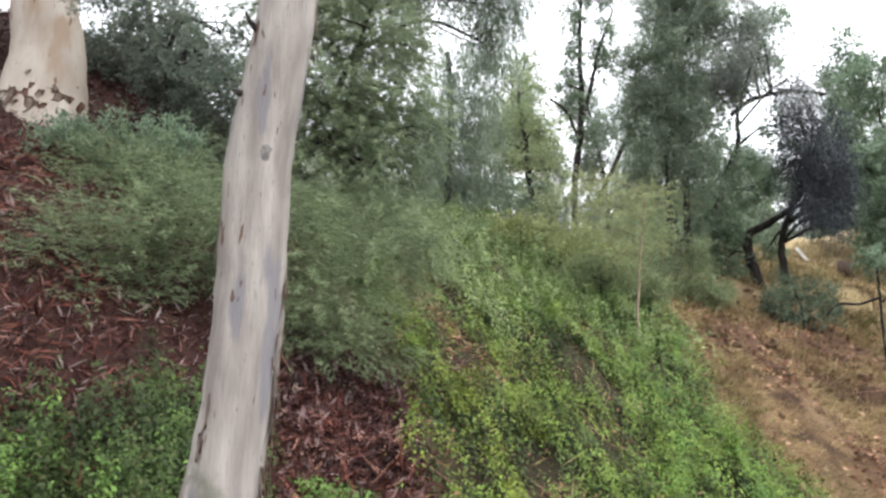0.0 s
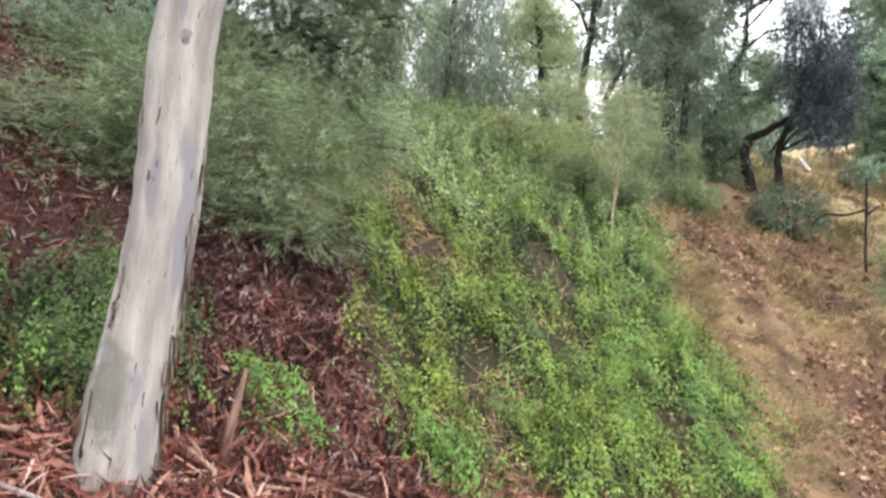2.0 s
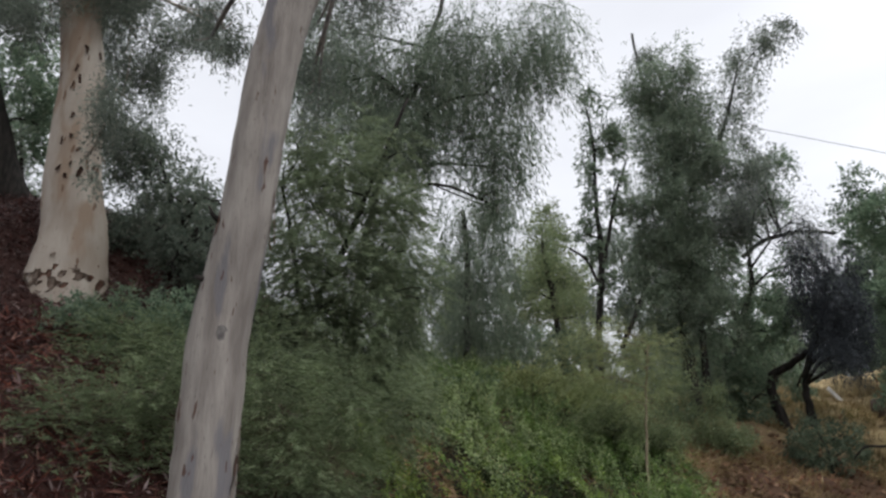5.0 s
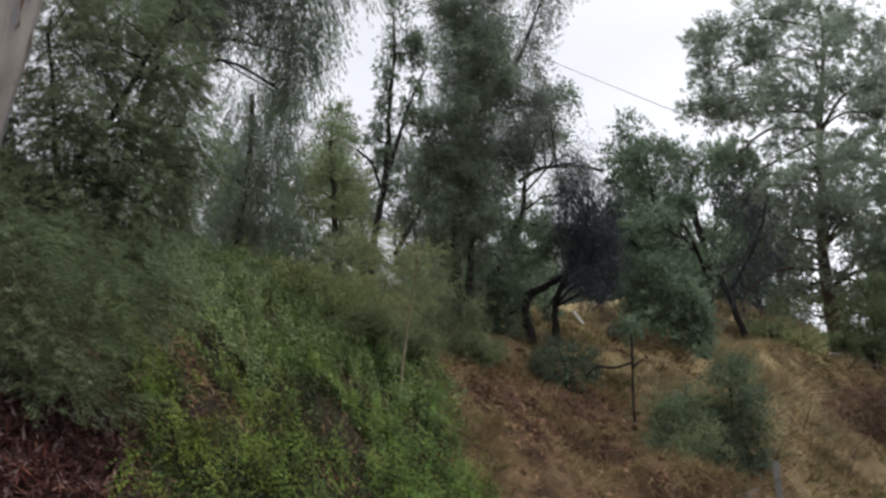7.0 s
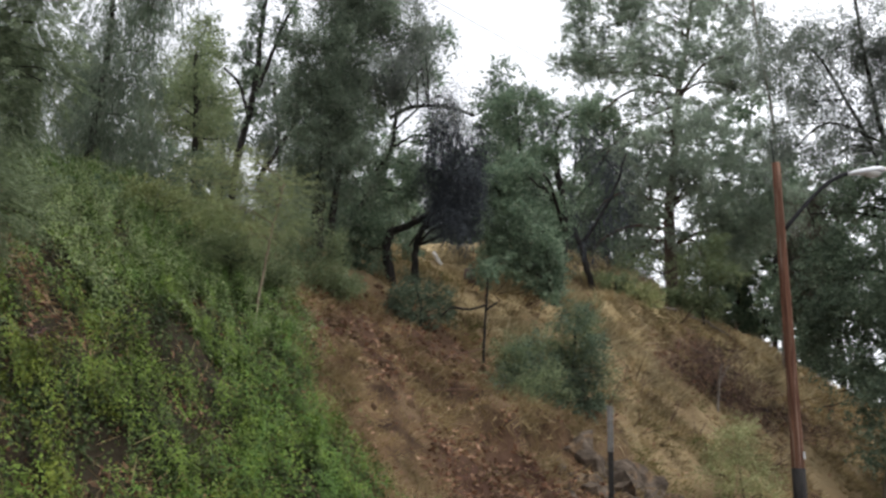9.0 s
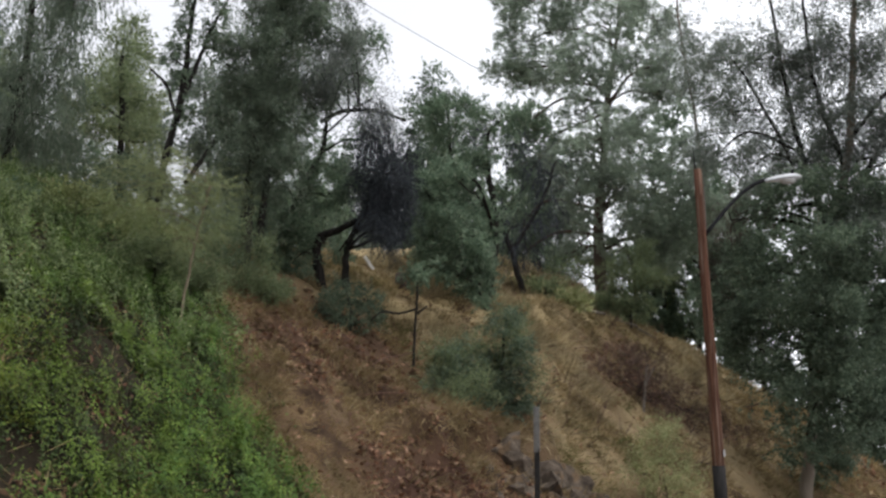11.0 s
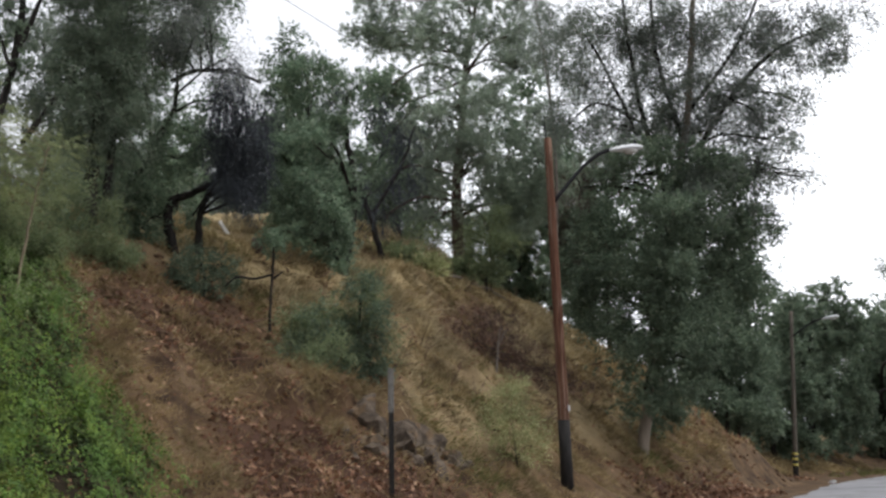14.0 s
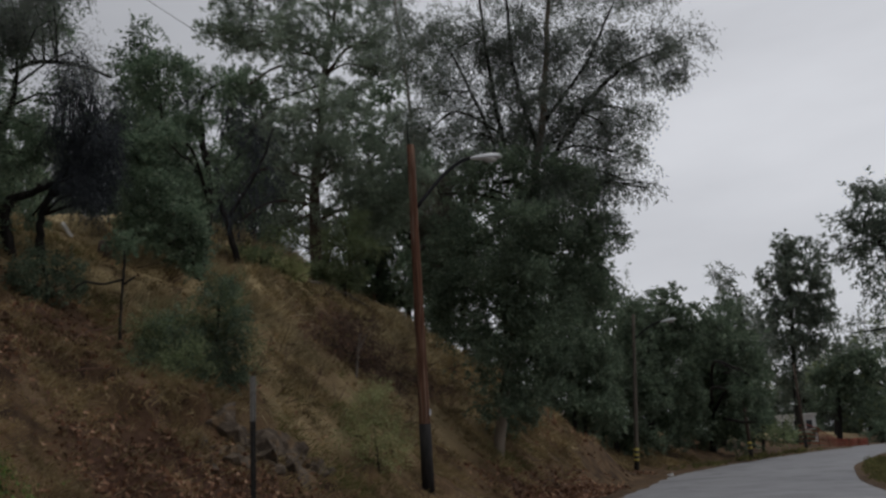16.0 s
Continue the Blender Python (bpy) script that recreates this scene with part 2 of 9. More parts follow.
def land(u, v):
    """Height of the ground: flat road side, then the bank, then a gently rising top."""
    u, v = np.asarray(u, float), np.asarray(v, float)
    w = v - foot(u)
    s = smooth_table([0, 0.9, 3, 5, 9.5, 13, 17, 24, 40, 90, 400], [0, 0.25, 1.6, 3.1, 6.3, 8.1, 9.1, 9.8, 10.4, 10.8, 10.8], w, 0.55)
    g = smooth_table([-60, -8, 0, 3, 8, 15, 22, 28, 38, 46, 56, 75, 110], [1.1, 1.4, 1.4, 1.12, 1.0, 1.0, 1.15, 1.32, 1.3, 0.95, 0.6, 0.4, 0.2], u, 2)
    rough = np.clip((w - 0.2) / 2, 0, 1) * np.clip((60 - w) / 30, 0, 1)
    bumps = 0.16 * lattice(u / 2.3, v / 2.3, 1) + 0.08 * lattice(u / 0.9, v / 0.9, 2) + 0.03 * lattice(u / 0.35, v / 0.35, 3)
    thickets = np.exp(-(((u - 6.3) / 2.6) ** 2) - (((v - 11.5) / 4.0) ** 2))
    bumps = bumps + 0.07 * lattice(u / 0.55 + 3, v / 0.8, 17) * np.clip((u - 8) / 2, 0, 1)
    bumps = bumps + thickets * (0.22 * lattice(u / 1.1 + 7, v / 1.4, 15) + 0.14 * lattice(u / 0.5, v / 0.7, 16))
    bare = np.clip((u - 8.5) / 1.5, 0, 1) * np.clip((34 - u) / 4, 0, 1)
    bumps = bumps + bare * (0.16 * (1 - 2 * np.abs(lattice(u / 0.75 + 0.25 * v, v / 2.1, 18))) + 0.10 * (1 - 2 * np.abs(lattice(u / 0.45, v / 0.6 + 0.3 * u, 19))))
    edge = 9.75 + 0.35 * lattice(u / 0.9, u * 0 + 3, 41) + 0.12 * lattice(u / 0.3, u * 0, 42)
    scarp = 0.6 * np.clip((v - edge) / 0.22, 0, 1) * np.clip((12.5 - v) / 2.2, 0, 1) * np.clip((u - 12.2) / 1.0, 0, 1) * np.clip((17.6 - u) / 1.2, 0, 1)
    mound = 0.30 * np.exp(-(((u - 0.8) / 1.9) ** 2) - (((v - 6.3) / 0.85) ** 2))
    spur = (1.6 + 0.45 * lattice(u / 1.5, v / 1.1, 91) + 0.2 * lattice(u / 0.6, v / 0.5, 92)) * np.exp(-(((u - 36.5) / 5.5) ** 2)) * np.clip((v - 5.9) / 1.3, 0, 1) ** 1.3 * np.clip((17 - v) / 7, 0, 1)
    dip = -0.32 * np.exp(-(((u + 1.4) / 1.6) ** 2) - (((v - 13.2) / 1.3) ** 2))
    return s * g + dip + rough * bumps + mound + spur + scarp


def land_at(u, v):
    return float(land(np.array([u]), np.array([v]))[0])


def inside(poly, u, v, soft=0.4, seed=5):
    """1 inside the outline, 0 outside, with a ragged edge."""
    u = u + 0.35 * lattice(u / 0.8, v / 0.8, seed)
    v = v + 0.35 * lattice(u / 0.8, v / 0.8, seed + 1)
    hit, near = np.zeros(u.shape, bool), np.full(u.shape, 1e9)
    for (x0, y0), (x1, y1) in zip(poly, poly[1:] + poly[:1]):
        with np.errstate(divide="ignore", invalid="ignore"):
            cross = ((y0 > v) != (y1 > v)) & (u < (x1 - x0) * (v - y0) / (y1 - y0) + x0)
        hit ^= cross
        s = np.clip(((u - x0) * (x1 - x0) + (v - y0) * (y1 - y0)) / ((x1 - x0) ** 2 + (y1 - y0) ** 2), 0, 1)
        near = np.minimum(near, np.hypot(u - x0 - s * (x1 - x0), v - y0 - s * (y1 - y0)))
    return np.clip(0.5 + np.where(hit, near, -near) / (2 * soft), 0, 1)


IVY_MAIN = [(3.4, 10.6), (3.2, 8.9), (3.35, 7.95), (3.9, 7.75), (4.8, 7.55), (5.1, 6.9), (6.2, 6.8), (7.7, 7.2), (8.5, 9.1), (9.0, 11.2), (10.3, 14.0), (10.3, 17.5), (8.5, 20), (5.4, 18), (3.2, 12.5)]
IVY_LEFT = [(-2.6, 7.9), (-0.5, 8.05), (0.4, 8.3), (1.4, 8.5), (1.7, 8.1), (1.5, 7.6), (0.6, 7.3), (0.2, 6.9), (-0.3, 6.65), (-2.4, 6.9)]
IVY_TUFT = [(3.4, 7.5), (4.2, 7.5), (4.35, 7.15), (3.8, 7.0)]
IVY_SMALL = [(1.95, 7.55), (2.25, 7.7), (2.65, 7.0), (2.15, 6.75), (1.9, 7.0)]
LEAF_FALL = [(11.2, 9.8), (12.3, 10.1), (13.5, 9.7), (14.5, 9.0), (14.8, 7.6), (14, 6.6), (8.6, 6.4), (9.6, 8.0)]
LEAF_PILE = [(24, 7.4), (26, 7.6), (33, 6.2), (33, 5.3), (25, 6.0)]
BARE = [(11.0, 13.9), (9.9, 12.0), (10.9, 11.3), (13.3, 11.6), (14.9, 12.6), (15.1, 13.9), (13.6, 15.0)]
BRUSH = [(21.5, 13.0), (25, 14.5), (29, 14.2), (29, 10.6), (25.5, 10.8)]
STEM_GREEN = ramp_mat("olive_green_stem", (0.06, 0.07, 0.03), (0.13, 0.14, 0.07), 8.0, 0.85, bump=0.1)
CUT_PALE = ramp_mat("pale_sapling_bark", (0.16, 0.13, 0.085), (0.26, 0.215, 0.15), 6.0, 0.8, (3, 3, 0.6), 0.2)
BARK_CREAM_DIM = ramp_mat("cream_grey_bark", (0.165, 0.135, 0.105), (0.255, 0.210, 0.165), 3.0, 0.85, (2, 2, 0.4), 0.4)
BARK_DARKRED = ramp_mat("dark_pine_bark", (0.06, 0.042, 0.034), (0.12, 0.088, 0.072), 5.0, 0.9, (2, 2, 0.5), 0.6)


# ---- builders ----
def quads_mesh(name, verts, mat):
    """A mesh of separate three- or four-cornered pieces; verts has shape (n, corners, 3)."""
    n, c = verts.shape[:2]
    me = bpy.data.meshes.new(name)
    me.vertices.add(n * c)
    me.vertices.foreach_set("co", np.ascontiguousarray(verts, np.float32).ravel())
    me.loops.add(n * c)
    me.loops.foreach_set("vertex_index", np.arange(n * c, dtype=np.int32))
    me.polygons.add(n)
    me.polygons.foreach_set("loop_start", np.arange(0, n * c, c, dtype=np.int32))
    me.update(calc_edges=True)
    me.validate()
    me.materials.append(mat)
    return me


def unit(a):
    return a / np.maximum(np.linalg.norm(a, axis=-1, keepdims=True), 1e-9)


def leaves(p, d, length, width, rng, fold=0.12, corners=4):
    """Leaf-shaped pieces from p along d."""
    d = unit(d)
    s = unit(np.cross(d, rng.normal(size=p.shape)))
    up = np.cross(s, d)
    length, width = np.asarray(length).reshape(-1, 1), np.asarray(width).reshape(-1, 1)
    if corners == 3:
        return np.stack([p - s * width / 2, p + s * width / 2, p + d * length], 1)
    mid = p + d * length * 0.45 + up * length * fold
    return np.stack([p, mid + s * width / 2, p + d * length, mid - s * width / 2], 1)


def tube(bm, pts, radii, sides=8, wobble=0.0, seed=0):
    """A tapered tube along a line of points, closed at both ends."""
    pts = [Vector(q) for q in pts]
    rings, side = [], Vector((1, 0.2, 0))
    for i, q in enumerate(pts):
        a = (pts[min(i + 1, len(pts) - 1)] - pts[max(i - 1, 0)]).normalized()
        side = (side - a * side.dot(a)).normalized()
        other = a.cross(side)
        ring = []
        for k in range(sides):
            th = 2 * math.pi * k / sides
            r = radii[i] * (1 + wobble * noise.noise(Vector((math.cos(th) * 1.7, math.sin(th) * 1.7, q.z * 0.9 + seed))))
            ring.append(bm.verts.new(q + side * (math.cos(th) * r) + other * (math.sin(th) * r)))
        rings.append(ring)
    for a, b in zip(rings, rings[1:]):
        for k in range(sides):
            bm.faces.new((a[k], a[(k + 1) % sides], b[(k + 1) % sides], b[k])).smooth = True
    bm.faces.new(rings[0][::-1])
    bm.faces.new(rings[-1])


def spline(pts, steps):
    """Points and radii (x, y, z, r) resampled along a smooth line."""
    p = np.array(pts, float)
    if len(p) == 2:
        p = np.vstack([p[0], (p[0] + p[1]) / 2, p[1]])
    q = np.vstack([2 * p[0] - p[1], p, 2 * p[-1] - p[-2]])
    out = []
    for i in range(1, len(q) - 2):
        for k in range(steps):
            t = k / steps
            out.append(0.5 * (2 * q[i] + (q[i + 1] - q[i - 1]) * t + (2 * q[i - 1] - 5 * q[i] + 4 * q[i + 1] - q[i + 2]) * t * t + (3 * q[i] - q[i - 1] - 3 * q[i + 1] + q[i + 2]) * t**3))
    out.append(q[-2])
    return np.array(out)


def mesh_of(name, bm, mat):
    me = bpy.data.meshes.new(name)
    bm.to_mesh(me)
    bm.free()
    me.materials.append(mat)
    return me


def part(name, bm, mat, parent, label=""):
    """Links a bmesh as one mesh object under a thing or a part, in the parent's own space."""
    ob = new(name, bm if isinstance(bm, bpy.types.Mesh) else mesh_of(name, bm, mat))
    ob.parent = parent
    return tagged(ob, label)


def thing(name, at, label, category, group="", kind=""):
    ob = new(name)
    ob.empty_display_size = 0.2
    ob.location = at
    return tagged(ob, label, category, group, kind)


def box(bm, lo, hi, bevel=0.0):
    made = bmesh.ops.create_cube(bm, size=1.0)["verts"]
    for v in made:
        v.co = Vector([lo[i] + (v.co[i] + 0.5) * (hi[i] - lo[i]) for i in range(3)])
    if bevel:
        edges = {e for v in made for e in v.link_edges}
        bmesh.ops.bevel(bm, geom=list(edges), offset=bevel, segments=2, affect="EDGES", profile=0.5)


# how each kind of foliage grows: droop, spread of a spray, leaves in a spray, slimness of a leaf, spray length
GROWTH = {
    "feather": (0.1, 0.5, 30, 0.085, 1.0),
    "feather_pale": (0.1, 0.5, 30, 0.085, 1.0),
    "feather_dark": (0.35, 0.5, 28, 0.13, 0.8),
    "pepper": (1.6, 0.25, 20, 0.2, 0.9),
    "gum": (0.9, 0.9, 9, 0.26, 0.4),
    "gum_airy": (0.7, 0.7, 12, 0.3, 0.6),
    "wisp": (0.6, 0.8, 12, 0.3, 0.42),
    "oak": (0.15, 1.0, 10, 0.5, 0.28),
    "oak_dark": (0.25, 1.0, 10, 0.45, 0.3),
    "pine": (-0.1, 0.9, 14, 0.2, 0.25),
    "dark": (1.2, 0.5, 16, 0.22, 0.6),
    "yellow": (0.1, 0.9, 10, 0.45, 0.3),
    "brush": (-0.3, 0.6, 12, 0.1, 0.5),
    "lime": (0.0, 0.7, 12, 0.25, 0.5),
    "sage": (-0.2, 0.7, 12, 0.22, 0.55),
    "far": (0.3, 1.0, 10, 0.4, 0.4),
}


PUFFY = ("wisp", "oak", "oak_dark", "pine", "far", "lime", "yellow", "gum")


def crown_mesh(name, clumps, style, leaf, thick, seed):
    """Foliage in clumps (x, y, z, half width, half height): sprays of leaves, thicker towards the clump's rim, with gaps."""
    rng = np.random.default_rng(seed)
    droop, spread, per, slim, spray = GROWTH[style]
    fine = not style.startswith("feather")
    leaf = leaf * (0.8 if fine else 1)
    width = leaf * slim * 1.25
    out = []
    for x, y, z, rx, rz in clumps:
        want = thick * math.pi * rx * rz / (0.25 * leaf * width) / 1.15
        k = max(6, int(want / per * 1.35))
        dirs = unit(rng.normal(size=(k, 3)))
        rad = rng.random(k) ** 0.42
        wob = 1 + 0.38 * lattice(dirs[:, 0] * 2.3 + x, dirs[:, 2] * 2.3 + dirs[:, 1] * 1.7 + z, seed)
        c = np.array([x, y, z]) + dirs * (rad * wob)[:, None] * np.array([rx, rx, rz])
        if style in PUFFY:
            # most sprays gather in rounded puffs near the clump's rim
            hubs = unit(rng.normal(size=(11, 3)) + [0, 0, 0.25]) * rng.uniform(0.45, 0.95, (11, 1))
            pick = rng.integers(0, 11, k)
            puff = hubs[pick] + dirs * (rng.random(k) ** 0.5 * (rng.uniform(0.3, 0.46, 11) if style == "pine" else rng.uniform(0.2, 0.36, 11))[pick])[:, None]
            c = np.where((rng.random(k) < (0.92 if style == "pine" else 0.78))[:, None], np.array([x, y, z]) + puff * np.array([rx, rx, rz]), c)
        hole = lattice(c[:, 0] / (0.45 * rx) + 3, c[:, 2] / (0.45 * rz) + c[:, 1] / rx, seed + 9)
        c, dirs = c[hole > -0.5], dirs[hole > -0.5]
        k = len(c)
        size = spray * min(1.0, 0.35 + 0.3 * (rx + rz)) * (0.7 + 0.6 * rng.random(k)) * (1 if style.startswith("feather") else max(1.0, leaf / 0.16) ** 0.5)
        flatten = np.array([1, 1, 0.35]) if style.startswith("feather") else np.ones(3)
        way = unit((dirs * 0.8 + rng.normal(size=(k, 3)) * (0.25 if style.startswith("feather") else 0.45)) * flatten + [0, 0, -droop])
        step = np.linspace(0.05, 1, per)
        pos = c[:, None] + way[:, None] * (size[:, None] * step)[..., None]
        pos[..., 2] -= (size[:, None] * step**2) * 0.3 * max(droop, 0)
        pos += rng.normal(size=pos.shape) * size[:, None, None] * (0.03 if style.startswith("feather") else 0.05 if spread < 0.6 else 0.16)
        long = np.ones(per)
        if style.startswith("feather"):
            # a frond: leaflets to both sides of its rib, shorter towards the tip
            side = unit(np.cross(way, [0, 0, 1.0]))[:, None] * np.where(np.arange(per) % 2, 1, -1)[None, :, None]
            d = side * 0.5 + way[:, None] * 0.85 + rng.normal(size=pos.shape) * 0.2
            d[..., 2] -= 0.2
            long = 1.5 - 1.0 * step
        else:
            d = way[:, None] * 0.8 + rng.normal(size=pos.shape) * spread * 0.8
            d[..., 2] -= 0.35 * droop
        pos, d = pos.reshape(-1, 3), d.reshape(-1, 3)
        m = len(pos)
        out.append(leaves(pos, d, leaf * np.tile(long, k) * (0.65 + 0.7 * rng.random(m)), width * (0.7 + 0.6 * rng.random(m)), rng, corners=3))
    return quads_mesh(name, np.concatenate(out), LEAF[style])


TREE_COUNT = [0]


def tree(name, label, category, stems, clumps, style, leaf, thick=1.7, bark=None, twigs=3, group="", more=(), limbs=None):
    """A tree or shrub: stems are lines of (x, y, z, radius) from the ground up; boughs reach from them into the clumps.
    more: further crowns as (clumps, style, leaf, thick)."""
    TREE_COUNT[0] += 1
    seed = 100 + TREE_COUNT[0]
    rng = np.random.default_rng(seed)
    base = Vector(stems[0][0][:3])
    ob = thing(name, base, label, category, group)
    b = np.array(base)
    nodes = []
    for i, st in enumerate(stems):
        line = spline(st, 6)
        line[:, :3] -= b
        big = line[0, 3] > 0.2
        line[1:-1, :2] += rng.normal(size=(len(line) - 2, 2)) * (0.004 if big else min(0.025, 0.002 + 0.12 * float(line[0, 3])))
        bm = bmesh.new()
        tube(bm, line[:, :3], line[:, 3], 20 if big else 8, 0.06 if big else 0.12, seed)
        part("trunk" if i == 0 else "limb", bm, (limbs if i else None) or bark or BARK_DARK, ob)
        nodes += [q for q in line[len(line) // 3:]]
    nodes = np.array(nodes)
    every = list(clumps) + [c for m in more for c in m[0]]
    for x, y, z, rx, rz in every:
        c = np.array([x, y, z]) - b
        cost = np.linalg.norm(nodes[:, :3] - c, axis=1) + np.maximum(nodes[:, 2] - c[2] + 0.2, 0) * 0.8
        s = nodes[int(np.argmin(cost))]
        gap = float(np.linalg.norm(s[:3] - c))
        r0 = min(float(s[3]) * 0.6, 0.02 + 0.012 * gap + 0.01 * rx)
        mid = (s[:3] + c) / 2 + np.array([0, 0, 0.12 * gap]) + rng.normal(size=3) * 0.08 * gap
        line = spline([(*s[:3], r0), (*mid, r0 * 0.75), (*c, r0 * 0.5)], 4)
        bm = bmesh.new()
        tube(bm, line[:, :3], line[:, 3], 5)
        for _ in range(twigs):
            e = c + unit(rng.normal(size=3)) * np.array([rx, rx, rz]) * rng.uniform(0.6, 0.98)
            a = line[int(rng.integers(len(line) // 2, len(line)))]
            k = (a[:3] + e) / 2 + rng.normal(size=3) * 0.12 * rx
            tw = spline([(*a[:3], r0 * 0.4), (*k, r0 * 0.3), (*e, r0 * 0.12)], 3)
            tube(bm, tw[:, :3], tw[:, 3], 4)
        part("branch", bm, limbs or bark or BARK_DARK, ob)
    for cl, sty, lf, th in [(clumps, style, leaf, thick), *more]:
        if len(cl):
            me = crown_mesh("crown", [(x - b[0], y - b[1], z - b[2], rx, rz) for x, y, z, rx, rz in cl], sty, lf, th, seed)
            part("crown", me, None, ob)
            seed += 31
    return ob


# ---- ground, road ----
def axis(lo, hi, step, far_lo, far_hi):
    a = list(np.arange(lo, hi + step / 2, step))
    s, x = step, lo
    while x > far_lo:
        s *= 1.35
        x -= s
        a.insert(0, x)
    s, x = step, hi
    while x < far_hi:
        s *= 1.35
        x += s
        a.append(x)
    return np.array(a)


def ground_sheet():
    us, vs = axis(-12, 48, 0.25, -2500, 2500), axis(4.5, 24, 0.2, -2500, 2500)
    U, V = np.meshgrid(us, vs, indexing="ij")
    Z = land(U, V)
    nu, nv = U.shape
    me = bpy.data.meshes.new("ground")
    co = np.stack([U, V, Z], -1).reshape(-1, 3)
    idx = np.arange(nu * nv).reshape(nu, nv)
    faces = np.stack([idx[:-1, :-1], idx[1:, :-1], idx[1:, 1:], idx[:-1, 1:]], -1).reshape(-1, 4)
    me.vertices.add(len(co))
    me.vertices.foreach_set("co", co.astype(np.float32).ravel())
    me.loops.add(faces.size)
    me.loops.foreach_set("vertex_index", faces.astype(np.int32).ravel())
    me.polygons.add(len(faces))
    me.polygons.foreach_set("loop_start", np.arange(0, faces.size, 4, dtype=np.int32))
    me.polygons.foreach_set("use_smooth", np.ones(len(faces), bool))
    me.update(calc_edges=True)
    u, v = U.ravel(), V.ravel()
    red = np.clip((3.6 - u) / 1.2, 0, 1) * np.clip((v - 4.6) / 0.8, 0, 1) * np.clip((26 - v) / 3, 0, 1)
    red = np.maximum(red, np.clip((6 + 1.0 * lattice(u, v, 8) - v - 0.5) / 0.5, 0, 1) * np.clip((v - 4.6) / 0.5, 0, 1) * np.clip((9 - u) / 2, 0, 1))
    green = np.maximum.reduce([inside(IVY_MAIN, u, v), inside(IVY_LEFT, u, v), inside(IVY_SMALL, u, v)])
    brown = np.maximum.reduce([inside(LEAF_FALL, u, v), inside(LEAF_PILE, u, v), 0.75 * inside(BARE, u, v), 0.8 * inside(BRUSH, u, v)])
    w = v - foot(u)
    pale = np.clip((w - 6.2 - 1.2 * np.clip((17 - u) / 4, 0, 1)) / 2.2, 0, 1) * np.clip((u - 12.5) / 2.5, 0, 1) * np.clip((60 - w) / 30, 0, 1)
    pale = np.maximum(pale, 0.55 * np.clip((u - 16) / 2, 0, 1) * np.clip((40 - u) / 4, 0, 1) * np.clip((w - 1.5) / 2, 0, 1)) * np.clip(0.75 + 0.6 * lattice(u / 1.3, v / 1.3, 95) + 0.4 * lattice(u / 0.5, v / 0.5, 96), 0, 1)
    col = me.color_attributes.new("cover", "FLOAT_COLOR", "POINT")
    col.data.foreach_set("color", np.stack([red, green, brown, pale], -1).astype(np.float32).ravel())
    m = ramp_mat("dry_hillside_soil", (0.03, 0.017, 0.01), (0.142, 0.09, 0.048), 1.6, 0.95, bump=1.0, third=(0.122, 0.081, 0.047), bump_scale=12)
    n, l = m.node_tree.nodes, m.node_tree.links
    bsdf = n["Principled BSDF"]
    last = bsdf.inputs["Base Color"].links[0].from_socket
    at = n.new("ShaderNodeAttribute")
    at.attribute_name = "cover"
    sep = n.new("ShaderNodeSeparateColor")
    l.new(at.outputs["Color"], sep.inputs["Color"])
    x = n.new("ShaderNodeMix")
    x.data_type = "RGBA"
    l.new(at.outputs["Alpha"], x.inputs["Factor"])
    l.new(last, x.inputs["A"])
    x.inputs["B"].default_value = (0.385, 0.3, 0.165, 1)
    last = x.outputs["Result"]
    # Green: soil under creeper, near-black because shade between the leaves is painted in
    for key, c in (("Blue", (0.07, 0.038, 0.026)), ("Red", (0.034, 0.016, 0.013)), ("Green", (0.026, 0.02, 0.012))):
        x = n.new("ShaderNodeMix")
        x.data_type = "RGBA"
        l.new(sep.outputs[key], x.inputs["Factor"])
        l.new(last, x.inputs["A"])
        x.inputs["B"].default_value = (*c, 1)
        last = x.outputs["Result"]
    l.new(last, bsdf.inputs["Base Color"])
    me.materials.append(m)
    return tagged(new("ground", me), "dry hillside bank with soil, litter and patches of creeper", "ground", kind="structure")


ground_sheet()


def road_edges(u):
    left = smooth_table([-200, 8, 20, 32, 42, 51, 66, 83, 100, 140], [5.0, 5.0, 4.4, 4.5, 4.8, 3.6, 0.9, -3.2, -8, -20], u, 3)
    right = smooth_table([-200, 20, 31, 45, 64, 83, 100, 140], [-4.0, -3.4, -2.7, -3.4, -6.3, -11, -16, -28], u, 3)
    return left, right


def road_sheet():
    us = np.concatenate([np.arange(-120, -10, 6.0), np.arange(-10, 140, 0.8)])
    L, R = road_edges(us)
    L = L + 0.12 * lattice(us / 1.3, us * 0, 4) + 0.05 * lattice(us / 0.4, us * 0, 5)
    bm = bmesh.new()
    rows = []
    for u, a, b in zip(us, L, R):
        row = []
        for k in range(9):
            f = k / 8
            crown = 0.012 + 0.05 * (1 - (2 * f - 1) ** 2) - (0.02 if k in (0, 8) else 0)
            row.append(bm.verts.new((u, a + (b - a) * f, crown)))
        rows.append(row)
    for p, q in zip(rows, rows[1:]):
        for k in range(8):
            bm.faces.new((p[k], p[k + 1], q[k + 1], q[k])).smooth = True
    m = ramp_mat("worn_asphalt", (0.215, 0.215, 0.225), (0.275, 0.275, 0.287), 0.8, 0.75, bump=0.3, third=(0.185, 0.185, 0.193), bump_scale=60)
    ob = new("road", mesh_of("road", bm, m))
    return tagged(ob, "pale grey worn asphalt road with ragged edges", "road", kind="structure")


road_sheet()


